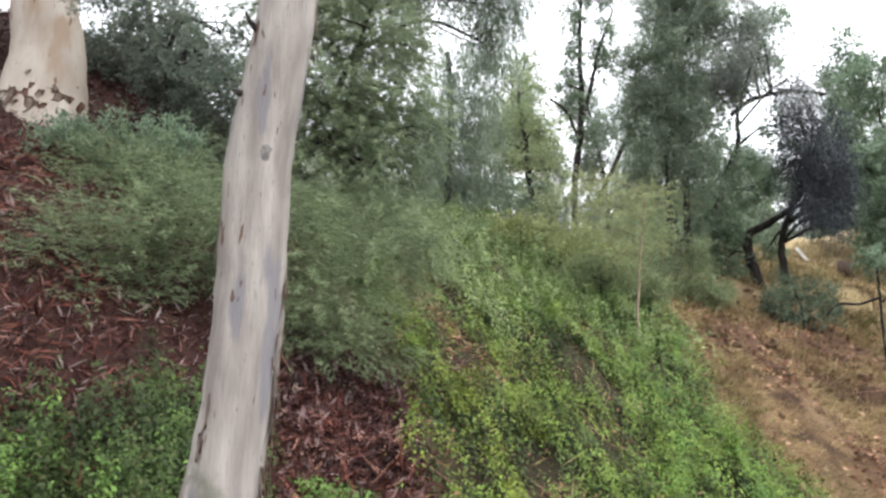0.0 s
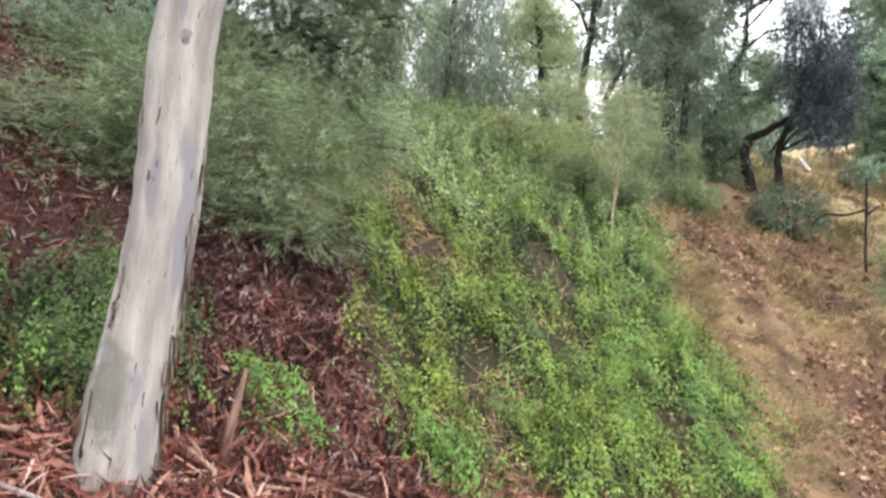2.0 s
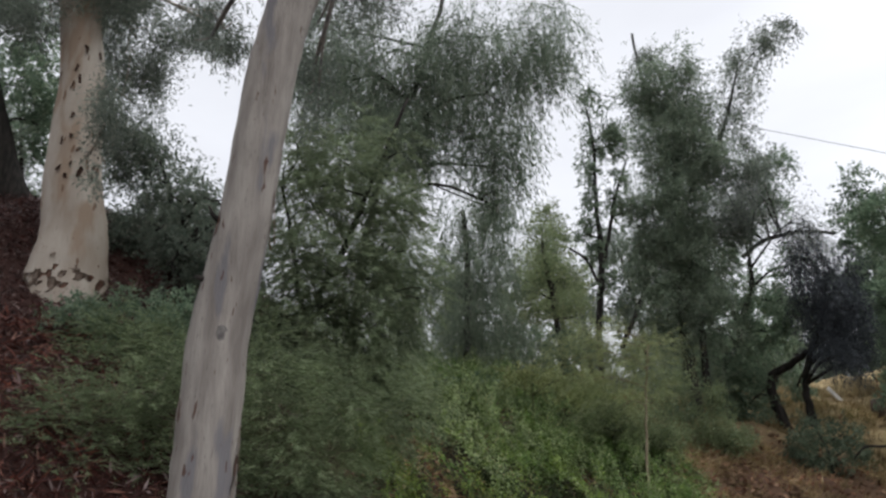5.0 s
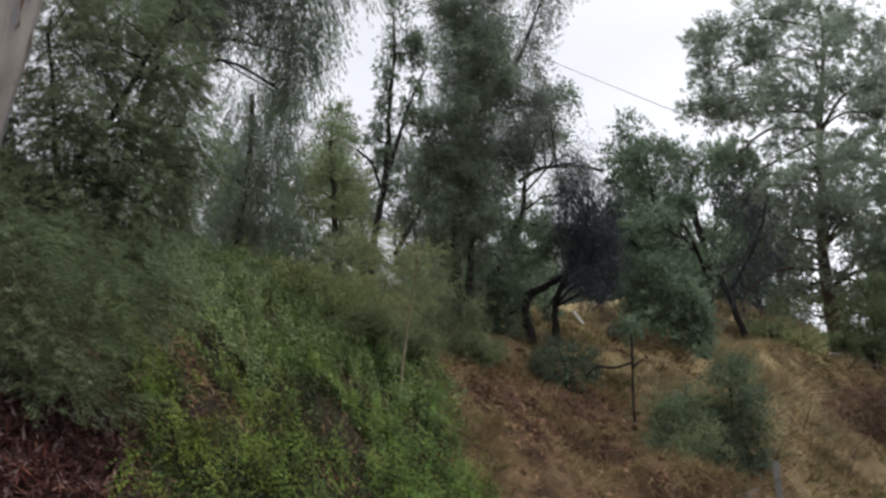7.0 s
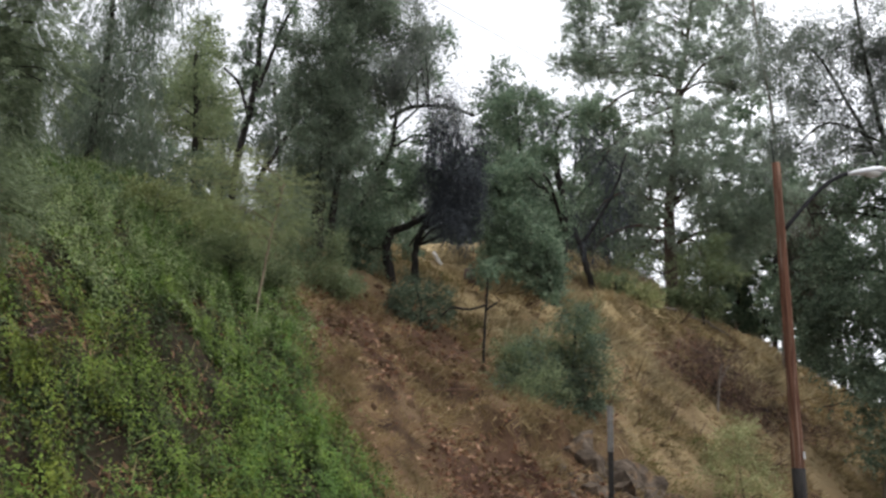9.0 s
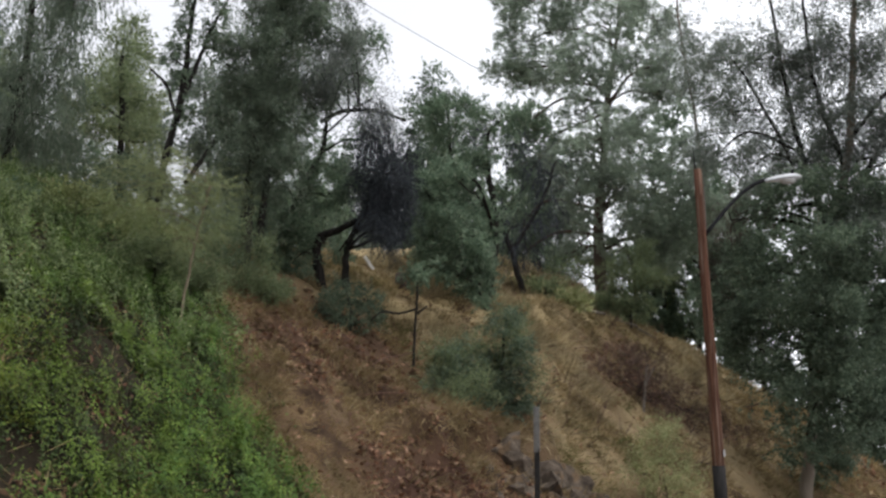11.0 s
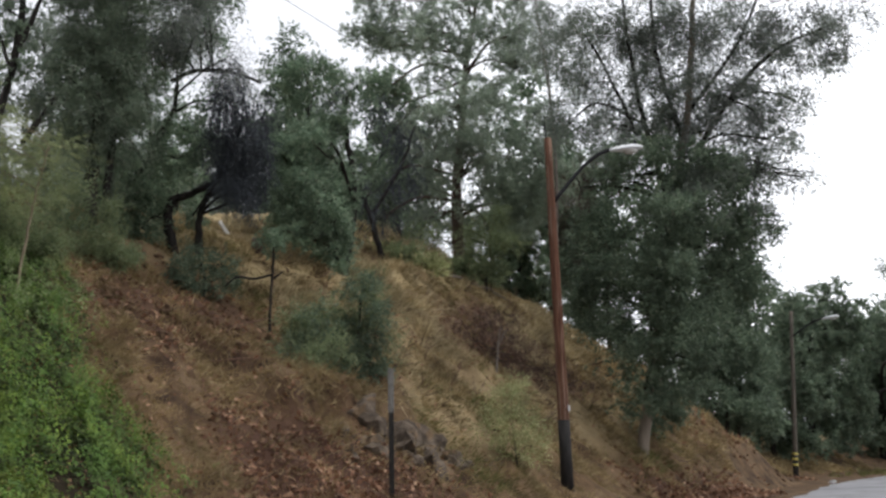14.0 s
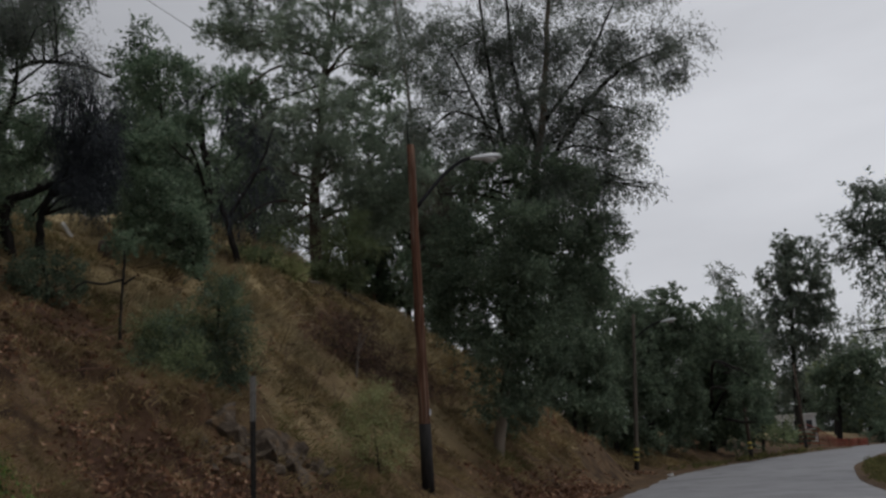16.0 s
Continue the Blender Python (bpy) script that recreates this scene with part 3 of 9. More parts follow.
# ---- trees and shrubs ----
tree("gum_tree", "leaning pale gum tree with smooth peeling bark", "tree",
     [[(0.83, 6.36, 0.09, 0.35), (0.87, 6.36, 1.19, 0.3), (0.93, 6.36, 1.85, 0.265), (0.99, 6.36, 2.67, 0.26), (0.99, 6.36, 3.52, 0.26), (0.99, 6.36, 4.29, 0.26), (1.11, 6.25, 5.46, 0.24), (1.17, 6.24, 6.82, 0.25), (1.31, 6.23, 7.87, 0.25), (1.61, 6.2, 9.42, 0.26), (1.86, 6.16, 11.42, 0.24), (1.7, 6.0, 14.5, 0.18), (1.5, 5.6, 17.2, 0.1)]],
     [],
     # the last crown, above 15 m, is unseen: added to shade the bank below
     "gum", 0.06, 0.5, bark=BARK_PALE, more=[([(1.92, 8.68, 9.07, 0.37, 0.89), (0.55, 8.76, 9.49, 0.5, 0.41), (0.14, 8.74, 10.18, 0.77, 0.43), (2.26, 8.63, 10.45, 0.7, 0.52), (0.52, 8.75, 11.85, 2.06, 0.84), (2.88, 8.51, 12.11, 1.9, 0.86)], "gum", 0.1, 0.9), ([(0.2, 5.2, 15.5, 2.3, 1.3), (3.0, 4.6, 16.2, 2.2, 1.2), (-1.8, 5.8, 15.8, 2.1, 1.2), (1.6, 7.2, 17.6, 2.4, 1.3), (-0.6, 3.4, 16.6, 2.2, 1.2), (3.9, 6.8, 17.4, 2.0, 1.2), (-3.4, 4.6, 17.0, 2.2, 1.3), (1.6, 3.2, 17.4, 2.3, 1.2)], "gum", 0.24, 1.5)])
tree("gum_tree", "huge cream-barked gum tree on top of bank", "tree",
     [[(-1.34, 14.15, 6.86, 0.85), (-1.39, 14.14, 7.97, 0.65), (-1.43, 14.14, 8.72, 0.57), (-1.65, 14.08, 9.9, 0.5), (-1.82, 14.05, 11.92, 0.43), (-2.12, 14.0, 13.51, 0.4), (-2.53, 13.91, 16.46, 0.5), (-3.27, 13.73, 19.99, 0.4)]],
     [],
     "gum", 0.1, 1.0, bark=BARK_CREAM, more=[([(-1.02, 15.17, 12.48, 0.65, 1.82), (-1.09, 12.65, 10.19, 0.3, 1.18), (-1.13, 15.16, 14.12, 0.96, 1.09), (-1.85, 14.05, 14.53, 2.13, 1.06), (-3.21, 13.74, 13.88, 1.56, 1.04), (0.36, 15.26, 15.06, 0.7, 0.84)], "gum", 0.11, 1.4)])
tree("oak_tree", "dark leaning tree behind the big gum", "tree",
     [[(-2.92, 17.92, 10.33, 0.44), (-3.61, 17.77, 11.58, 0.4), (-4.15, 17.63, 12.93, 0.39), (-4.79, 17.45, 14.76, 0.35)]],
     [(-3.71, 17.74, 14.06, 1.07, 1.22), (-4.07, 19.72, 11.99, 0.63, 1.1), (-3.99, 17.67, 15.65, 1.27, 0.79), (-3.06, 17.89, 13.15, 0.45, 0.9), (-5.21, 19.41, 14.08, 1.31, 2.46)],
     "oak", 0.13, 1.3)
tree("bay_tree", "grey-green leafy tree between the gum trunks", "tree",
     [[(0.43, 15.26, 8.32, 0.09), (0.28, 15.26, 9.33, 0.08), (0.02, 15.25, 10.61, 0.06)]],
     [(0.07, 15.25, 9.3, 0.95, 1.07), (-0.22, 15.24, 10.69, 0.87, 0.99), (-0.86, 15.19, 11.37, 0.63, 1.01), (0.75, 15.27, 9.14, 0.59, 0.83), (0.53, 15.26, 10.16, 0.61, 0.73), (-0.67, 15.21, 9.17, 0.48, 0.83), (0.7, 12.98, 8.58, 0.43, 0.44), (1.21, 12.94, 8.99, 0.43, 0.47), (1.45, 12.92, 8.19, 0.39, 0.39), (0.99, 12.96, 7.86, 0.42, 0.33), (0.45, 12.99, 8.02, 0.35, 0.36), (1.63, 12.9, 7.66, 0.28, 0.24), (0.48, 12.99, 9.05, 0.43, 0.41), (0.02, 13.0, 8.43, 0.33, 0.33)],
     "far", 0.11, 1.3, more=[([(0.59, 13.39, 7.37, 0.42, 0.37), (1.01, 13.36, 7.69, 0.47, 0.52), (1.38, 13.33, 7.03, 0.37, 0.42), (0.92, 13.37, 6.77, 0.46, 0.33), (0.44, 13.39, 8, 0.37, 0.37), (0.21, 13.4, 8.48, 0.37, 0.47)], "far", 0.1, 1.1)])
tree("feathery_shrub", "soft feathery grey-green shrub on the bank", "shrub",
     [[(1.26, 10.36, 3.66, 0.05), (0.86, 10.37, 3.74, 0.04), (0.27, 10.36, 4.38, 0.03)], [(1.26, 10.36, 3.06, 0.05), (1.82, 10.32, 3.85, 0.03), (2.34, 10.26, 4.67, 0.02)]],
     [(-0.17, 10.34, 4.24, 0.68, 0.53), (-0.24, 10.33, 3.66, 0.68, 0.38), (0.3, 10.37, 4.75, 0.69, 0.62), (0.45, 10.37, 3.9, 0.53, 0.6), (0.93, 10.37, 4.48, 0.61, 0.69), (-0.6, 10.29, 4.23, 0.3, 0.38), (-0.03, 11.85, 5.64, 0.62, 0.44), (0.56, 11.87, 5.84, 0.62, 0.53), (-0.44, 11.82, 5.31, 0.53, 0.35)],
     "feather", 0.11, 1.7, bark=BARK_GREY, group="feathery shrubs", more=[([(2.05, 9.7, 4.4, 0.65, 0.65), (2.57, 9.62, 3.88, 0.64, 0.43), (2.13, 9.69, 3.34, 0.57, 0.35), (2.74, 9.59, 3.32, 0.5, 0.28), (2.94, 9.55, 4.57, 0.58, 0.51), (1.73, 9.73, 5.01, 0.52, 0.59), (3.49, 9.41, 4.54, 0.44, 0.29)], "feather", 0.1, 1.7)])
tree("evergreen_shrub", "dark broad-leaved shrub beside feathery foliage", "shrub",
     [[(-0.13, 12.07, 5.69, 0.04), (-0.27, 12.06, 5.03, 0.03), (-0.44, 12.04, 5.88, 0.02)], [(-0.13, 12.07, 4.45, 0.04), (0.26, 12.09, 5.27, 0.03), (0.5, 12.09, 6.11, 0.02)]],
     [(-0.86, 11.99, 6.21, 0.5, 0.35), (-0.33, 12.05, 6.4, 0.55, 0.37), (0.23, 12.09, 6.4, 0.55, 0.41), (-0.54, 12.03, 5.78, 0.54, 0.36), (-0.84, 12.0, 5.42, 0.45, 0.4), (-0.27, 12.06, 5.03, 0.53, 0.4), (-0.69, 12.02, 4.72, 0.49, 0.4), (0.72, 12.1, 6.51, 0.41, 0.46)],
     "oak", 0.08, 1.5, more=[([(0.15, 11.68, 5.65, 0.57, 0.44), (0.69, 11.7, 5.73, 0.44, 0.53), (0.44, 11.69, 5.0, 0.52, 0.52), (-0.12, 11.67, 5.97, 0.53, 0.31), (-0.48, 11.63, 5.14, 0.52, 0.35), (-0.05, 11.67, 4.53, 0.51, 0.34)], "feather", 0.11, 1.3)])
tree("shrub", "grey-green leafy shrub at the big gum", "shrub",
     [[(1.23, 15.45, 8.15, 0.04), (1.19, 15.45, 8.41, 0.03), (1.07, 15.46, 9.11, 0.02)]],
     [(0.89, 15.47, 8.78, 0.69, 0.52), (1.62, 15.42, 8.54, 0.43, 0.46), (0.56, 15.49, 9.56, 0.64, 0.64), (1.34, 15.44, 9.65, 0.53, 0.64), (0.17, 15.5, 8.82, 0.41, 0.41), (1.2, 15.45, 8.24, 0.57, 0.29), (1.74, 15.4, 9.34, 0.35, 0.58)],
     "far", 0.09, 1.2)
tree("feathery_tree", "tall feathery tree with fine drooping foliage", "tree",
     [[(2.37, 13.17, 5.68, 0.09), (2.69, 13.12, 7.07, 0.07), (3.23, 13.04, 8.32, 0.06), (3.9, 12.9, 10.42, 0.04), (4.43, 12.76, 12.06, 0.03)], [(2.69, 13.12, 7.07, 0.05), (2.42, 13.16, 8.38, 0.04), (2.12, 13.19, 9.78, 0.03)]],
     [(2.71, 13.12, 6.86, 0.8, 0.9), (3.24, 13.04, 8.09, 1.09, 1.04), (4.07, 12.86, 6.9, 0.7, 0.9), (4.25, 12.81, 8.23, 0.62, 0.83), (2.67, 13.13, 9.35, 0.75, 0.86), (3.81, 12.92, 9.66, 0.81, 0.76), (3.31, 13.02, 6.46, 0.9, 0.6), (2.44, 13.16, 8.04, 0.52, 0.83), (3.98, 12.88, 6.07, 0.59, 0.39), (3.15, 13.05, 10.51, 0.78, 0.67), (2.19, 13.19, 10.42, 0.56, 0.67), (1.94, 13.21, 6.81, 0.5, 0.7), (4.44, 12.76, 9.43, 0.48, 0.65), (3.57, 12.97, 7.32, 0.71, 0.61)],
     "feather_dark", 0.12, 1.6, more=[([(2.15, 13.01, 9.47, 0.57, 0.57), (2.95, 12.9, 9.98, 0.69, 0.59), (3.89, 12.71, 9.55, 0.64, 0.58), (2.62, 12.95, 8.35, 0.66, 0.56), (3.52, 12.8, 8.35, 0.67, 0.56), (4.37, 12.59, 8.49, 0.52, 0.57), (3.16, 12.86, 7.39, 0.7, 0.45), (4.04, 12.68, 7.42, 0.62, 0.45), (4.62, 12.52, 7.54, 0.4, 0.45), (2.28, 12.99, 10.72, 0.52, 0.52), (3.32, 12.83, 11.09, 0.6, 0.53), (4.19, 12.64, 10.62, 0.49, 0.54)], "feather_dark", 0.12, 0.9)])
tree("pepper_tree", "big pepper tree with long hanging strands", "tree",
     [[(4.23, 16.41, 7.24, 0.13), (4.38, 16.38, 9.74, 0.1), (4.83, 16.27, 12.8, 0.08), (5.64, 16.06, 15.39, 0.07), (6.23, 15.87, 18.05, 0.06)], [(4.83, 16.27, 12.8, 0.06), (6.18, 15.89, 14.49, 0.04), (7.27, 15.49, 14.79, 0.03)]],
     [(4.27, 16.4, 13.77, 1.43, 1.0), (5.64, 16.06, 15.21, 1.34, 1.04), (4.78, 16.29, 16.1, 1.68, 0.92), (6.61, 15.74, 15.37, 1.05, 0.9), (6.97, 15.61, 13.6, 0.64, 1.28), (7.45, 15.42, 12.58, 0.62, 1.25), (7.88, 15.23, 13.87, 0.57, 1.58), (5.91, 15.98, 13.81, 0.72, 0.86), (3.95, 16.46, 15.14, 1.04, 1.19), (7.33, 15.47, 16.62, 1.7, 0.93), (8.37, 15.0, 15.93, 0.76, 1.22), (8.93, 14.72, 16.58, 0.77, 1.39), (3.31, 16.57, 16.73, 1.24, 0.93), (7.41, 15.43, 11.48, 0.4, 0.67), (5.09, 16.21, 14.15, 1.01, 0.87), (6.49, 15.79, 16.48, 1.39, 0.93), (5.63, 16.06, 12.98, 0.7, 0.7), (2.81, 16.64, 15.37, 0.9, 0.9)],
     "pepper", 0.145, 1.35)
tree("weeping_tree", "drooping grey-green tree on the hilltop", "tree",
     [[(8.22, 19.94, 8.04, 0.12), (8.22, 19.94, 9.26, 0.11), (8.29, 19.92, 11.83, 0.09), (8.18, 19.96, 13.88, 0.07)]],
     [(8.33, 19.91, 13.49, 0.92, 1.18), (8.44, 19.87, 11.65, 1.14, 1.3), (8.1, 19.99, 10.1, 1.11, 0.95), (9.0, 19.65, 10.57, 0.8, 1.12), (7.51, 20.19, 11.32, 0.48, 0.97), (9.22, 19.56, 12.33, 0.41, 0.99)],
     "pepper", 0.15, 1.3)
tree("background_tree", "pale yellow-green tree far behind the crest", "tree",
     [[(14.85, 27.0, 11.09, 0.13), (14.49, 27.18, 15.28, 0.1), (14.29, 27.28, 17.27, 0.07)]],
     [(14.49, 27.18, 17.29, 1.03, 0.83), (13.85, 27.49, 15.96, 1.24, 0.9), (15.18, 26.83, 15.59, 1.02, 0.86), (13.84, 27.49, 14.38, 1.22, 0.71), (15.44, 26.7, 14.02, 1.07, 0.62), (12.82, 27.95, 14.75, 0.89, 0.75), (14.53, 27.16, 18.59, 0.7, 0.56)],
     "lime", 0.2, 1.3)
tree("forked_tree", "dark forked bare-limbed tree with sparse foliage", "tree",
     [[(13.94, 22.8, 8.67, 0.12), (13.94, 22.8, 10.38, 0.11), (14.09, 22.72, 12.78, 0.11), (14.24, 22.63, 14.04, 0.11), (14.27, 22.62, 16.5, 0.08), (14.35, 22.57, 18.89, 0.06), (14.27, 22.62, 20.69, 0.04)], [(14.27, 22.61, 14.03, 0.08), (14.61, 22.41, 15.53, 0.07), (14.88, 22.25, 16.86, 0.05), (15.3, 21.98, 18.21, 0.04)], [(14.59, 22.43, 11.1, 0.08), (15.08, 22.12, 12.24, 0.08), (15.7, 21.72, 13.82, 0.07), (16.16, 21.41, 15.25, 0.05)], [(14.14, 22.69, 13.41, 0.06), (13.8, 22.88, 14.42, 0.05), (13.32, 23.14, 14.92, 0.04)]],
     [(14.22, 22.65, 16.51, 0.62, 0.72), (13.87, 22.84, 15.41, 0.51, 0.61), (14.87, 22.26, 17.1, 0.63, 0.73), (14.62, 22.41, 19.34, 0.87, 0.98), (14.06, 22.73, 17.96, 0.53, 0.64), (15.03, 22.16, 19.01, 0.65, 0.86), (15.12, 22.1, 16.13, 0.62, 0.62), (14.14, 22.69, 14.49, 0.56, 0.52), (14.3, 22.6, 13.39, 0.49, 0.49), (14.47, 22.5, 20.91, 0.67, 0.67)],
     "oak_dark", 0.13, 1.2)
tree("feathery_sapling", "slim pale sapling with layered feathery leaves", "tree",
     [[(8.74, 12.4, 3.7, 0.03), (8.9, 12.47, 5.01, 0.025), (8.99, 12.42, 6.09, 0.02), (9.12, 12.36, 7.1, 0.015)]],
     [(8.24, 13.08, 7.23, 0.66, 0.15), (8.81, 12.75, 7.32, 0.56, 0.16), (7.96, 13.23, 6.92, 0.66, 0.13), (8.73, 12.8, 6.9, 0.66, 0.15), (8.46, 12.96, 6.55, 0.66, 0.15), (9.2, 12.51, 6.81, 0.44, 0.18), (9.12, 12.57, 6.34, 0.44, 0.17), (8.75, 12.79, 6.1, 0.49, 0.17), (9.38, 12.4, 7.16, 0.33, 0.16), (8.33, 13.04, 7.53, 0.45, 0.13), (8.08, 13.17, 6.53, 0.44, 0.13)],
     "feather_pale", 0.08, 1.1, bark=CUT_PALE)
tree("tall_evergreen", "tall dense dark-green tree with drooping twigs", "tree",
     [[(12.89, 16.38, 6.3, 0.16), (12.89, 16.38, 7.13, 0.15), (12.86, 16.4, 8.51, 0.15), (12.88, 16.38, 10.04, 0.14), (13.09, 16.23, 12.83, 0.11), (13.29, 16.08, 15.93, 0.08), (12.92, 16.35, 18.09, 0.05)], [(13.19, 16.16, 7.17, 0.09), (13.15, 16.19, 8.17, 0.09), (13.21, 16.14, 9.67, 0.08)], [(13.17, 16.17, 12.81, 0.07), (14.2, 15.37, 14.85, 0.05), (14.78, 14.86, 16.93, 0.03)], [(12.94, 16.34, 14.31, 0.06), (12.7, 16.51, 17.11, 0.04), (12.6, 16.58, 19.05, 0.04)]],
     [(13.31, 16.07, 16.12, 1.2, 1.03), (12.98, 16.31, 14.67, 1.08, 1.0), (13.55, 15.88, 14.32, 1.07, 1.15), (13.09, 16.23, 12.83, 1.28, 1.12), (12.52, 16.63, 11.4, 0.93, 0.93), (13.46, 15.96, 11.38, 1.09, 1.09)],
     "wisp", 0.115, 1.8, more=[([(12.85, 16.4, 10.04, 1.14, 0.99), (12.24, 16.82, 9.2, 0.67, 0.82), (13.46, 15.95, 9.47, 0.83, 1.13), (12.91, 16.36, 8.5, 0.82, 0.82), (12.28, 16.79, 7.85, 0.59, 0.66)], "wisp", 0.115, 1.05), ([(12.42, 15.75, 16.2, 0.86, 0.75), (13.09, 15.25, 15.61, 0.85, 0.85), (12.46, 15.72, 14.51, 0.92, 0.79), (13.17, 15.19, 13.96, 0.67, 0.82), (12.21, 15.9, 12.99, 0.82, 0.72), (12.84, 15.44, 12.33, 0.73, 0.7), (12.2, 15.91, 11.48, 0.8, 0.61), (12.82, 15.46, 10.88, 0.64, 0.6), (11.93, 16.09, 10.41, 0.6, 0.54), (12.5, 15.69, 9.85, 0.65, 0.53), (11.69, 16.25, 12.07, 0.38, 0.77), (12.98, 15.34, 16.98, 0.87, 0.63)], "wisp", 0.115, 1.1), ([(14.76, 14.88, 16.74, 0.87, 0.78), (14.46, 15.14, 15.13, 0.67, 0.84), (14.61, 15.01, 13.62, 0.89, 0.73), (14.39, 15.2, 12.3, 0.79, 0.71), (12.64, 16.55, 17.96, 0.54, 0.89), (15.19, 14.48, 17.54, 0.71, 0.53), (15.66, 14.01, 17.88, 0.54, 0.54), (13.95, 15.57, 11.76, 0.63, 0.78)], "gum", 0.13, 1.0)])
tree("gnarled_tree", "gnarled dark tree with a bent crooked trunk", "tree",
     [[(15.24, 15.98, 6.19, 0.15), (15.08, 16.12, 7.31, 0.13), (15.01, 16.18, 7.86, 0.12), (15.08, 16.11, 8.24, 0.11), (15.46, 15.79, 8.49, 0.09), (15.84, 15.43, 8.81, 0.06)], [(15.63, 15.63, 6.88, 0.11), (15.6, 15.66, 7.67, 0.09), (15.69, 15.57, 8.31, 0.08), (16.0, 15.28, 9.15, 0.06), (16.26, 15.02, 9.99, 0.05)], [(14.6, 16.51, 9.2, 0.09), (14.69, 16.44, 9.87, 0.08), (14.99, 16.2, 10.66, 0.06), (15.05, 16.15, 11.52, 0.06)], [(14.92, 16.25, 11.59, 0.06), (15.39, 15.84, 11.99, 0.06), (16.1, 15.19, 12.04, 0.05), (16.67, 14.61, 11.8, 0.04)], [(14.16, 16.86, 7.24, 0.08), (14.13, 16.89, 8.34, 0.07), (14.54, 16.56, 9.19, 0.06)]],
     [(14.46, 16.63, 8.38, 0.77, 0.77), (14.63, 16.5, 10.03, 0.71, 0.63), (14.51, 16.59, 7.43, 0.61, 0.46), (15.13, 16.07, 9.41, 0.7, 0.7), (14.89, 16.28, 12.47, 0.58, 0.74), (15.35, 15.88, 13.22, 0.83, 0.75), (15.69, 15.58, 13.98, 0.76, 0.76), (16.13, 16.53, 10.49, 0.58, 0.83), (16.76, 17.3, 8.37, 0.47, 0.33), (14.65, 17.75, 9.83, 0.66, 0.82), (14.61, 17.78, 8.13, 0.56, 0.64), (16.0, 17.95, 8.31, 0.5, 0.58)],
     "oak", 0.1, 1.3, more=[([(15.42, 14.45, 10.9, 0.58, 0.85), (15.71, 14.16, 9.78, 0.57, 0.91), (15.74, 14.13, 8.67, 0.48, 0.62), (15.28, 14.58, 9.76, 0.51, 0.76), (15.99, 13.87, 9.0, 0.42, 0.67), (15.29, 14.58, 11.64, 0.47, 0.44), (16.38, 14.19, 10.65, 0.34, 0.63), (16.07, 14.51, 8.44, 0.45, 0.36), (15.66, 14.92, 8.98, 0.38, 0.53), (15.67, 14.2, 9.3, 0.45, 0.9)], "dark", 0.08, 1.05), ([(15.01, 14.14, 10.57, 0.41, 0.59), (15.29, 13.87, 9.6, 0.52, 0.73), (15.11, 14.05, 8.53, 0.43, 0.66), (15.41, 13.75, 8.07, 0.31, 0.62), (15.58, 13.58, 9.11, 0.32, 0.72)], "dark", 0.08, 0.9), ([(16.44, 14.12, 9.99, 0.43, 0.77), (15.43, 15.13, 10.93, 0.44, 0.63), (16.47, 14.09, 8.07, 0.36, 0.42), (15.25, 15.3, 9.6, 0.43, 0.62)], "oak", 0.11, 0.8), ([(14.03, 14.45, 11.91, 0.84, 0.7), (14.64, 13.89, 11.49, 0.71, 0.57), (14.31, 14.2, 12.59, 0.85, 0.43), (13.62, 14.79, 12.13, 0.56, 0.7), (14.85, 13.69, 10.98, 0.57, 0.42)], "gum_airy", 0.08, 0.3)])
tree("shrub", "low grey-green shrub at a gnarled trunk", "shrub",
     [[(14.41, 14.03, 4.98, 0.04), (14.4, 14.04, 5.72, 0.03), (14.33, 14.1, 6.13, 0.03)]],
     [(14.39, 14.05, 5.86, 0.62, 0.38), (14.13, 14.29, 6.05, 0.44, 0.33), (14.68, 13.77, 6.15, 0.41, 0.33), (13.94, 14.46, 5.69, 0.41, 0.25), (14.27, 14.16, 6.41, 0.39, 0.28), (14.74, 13.72, 5.81, 0.38, 0.25), (14.1, 14.31, 5.53, 0.41, 0.21), (14.67, 13.79, 5.57, 0.41, 0.21), (14.4, 14.04, 5.47, 0.48, 0.16)],
     "oak_dark", 0.08, 0.95)
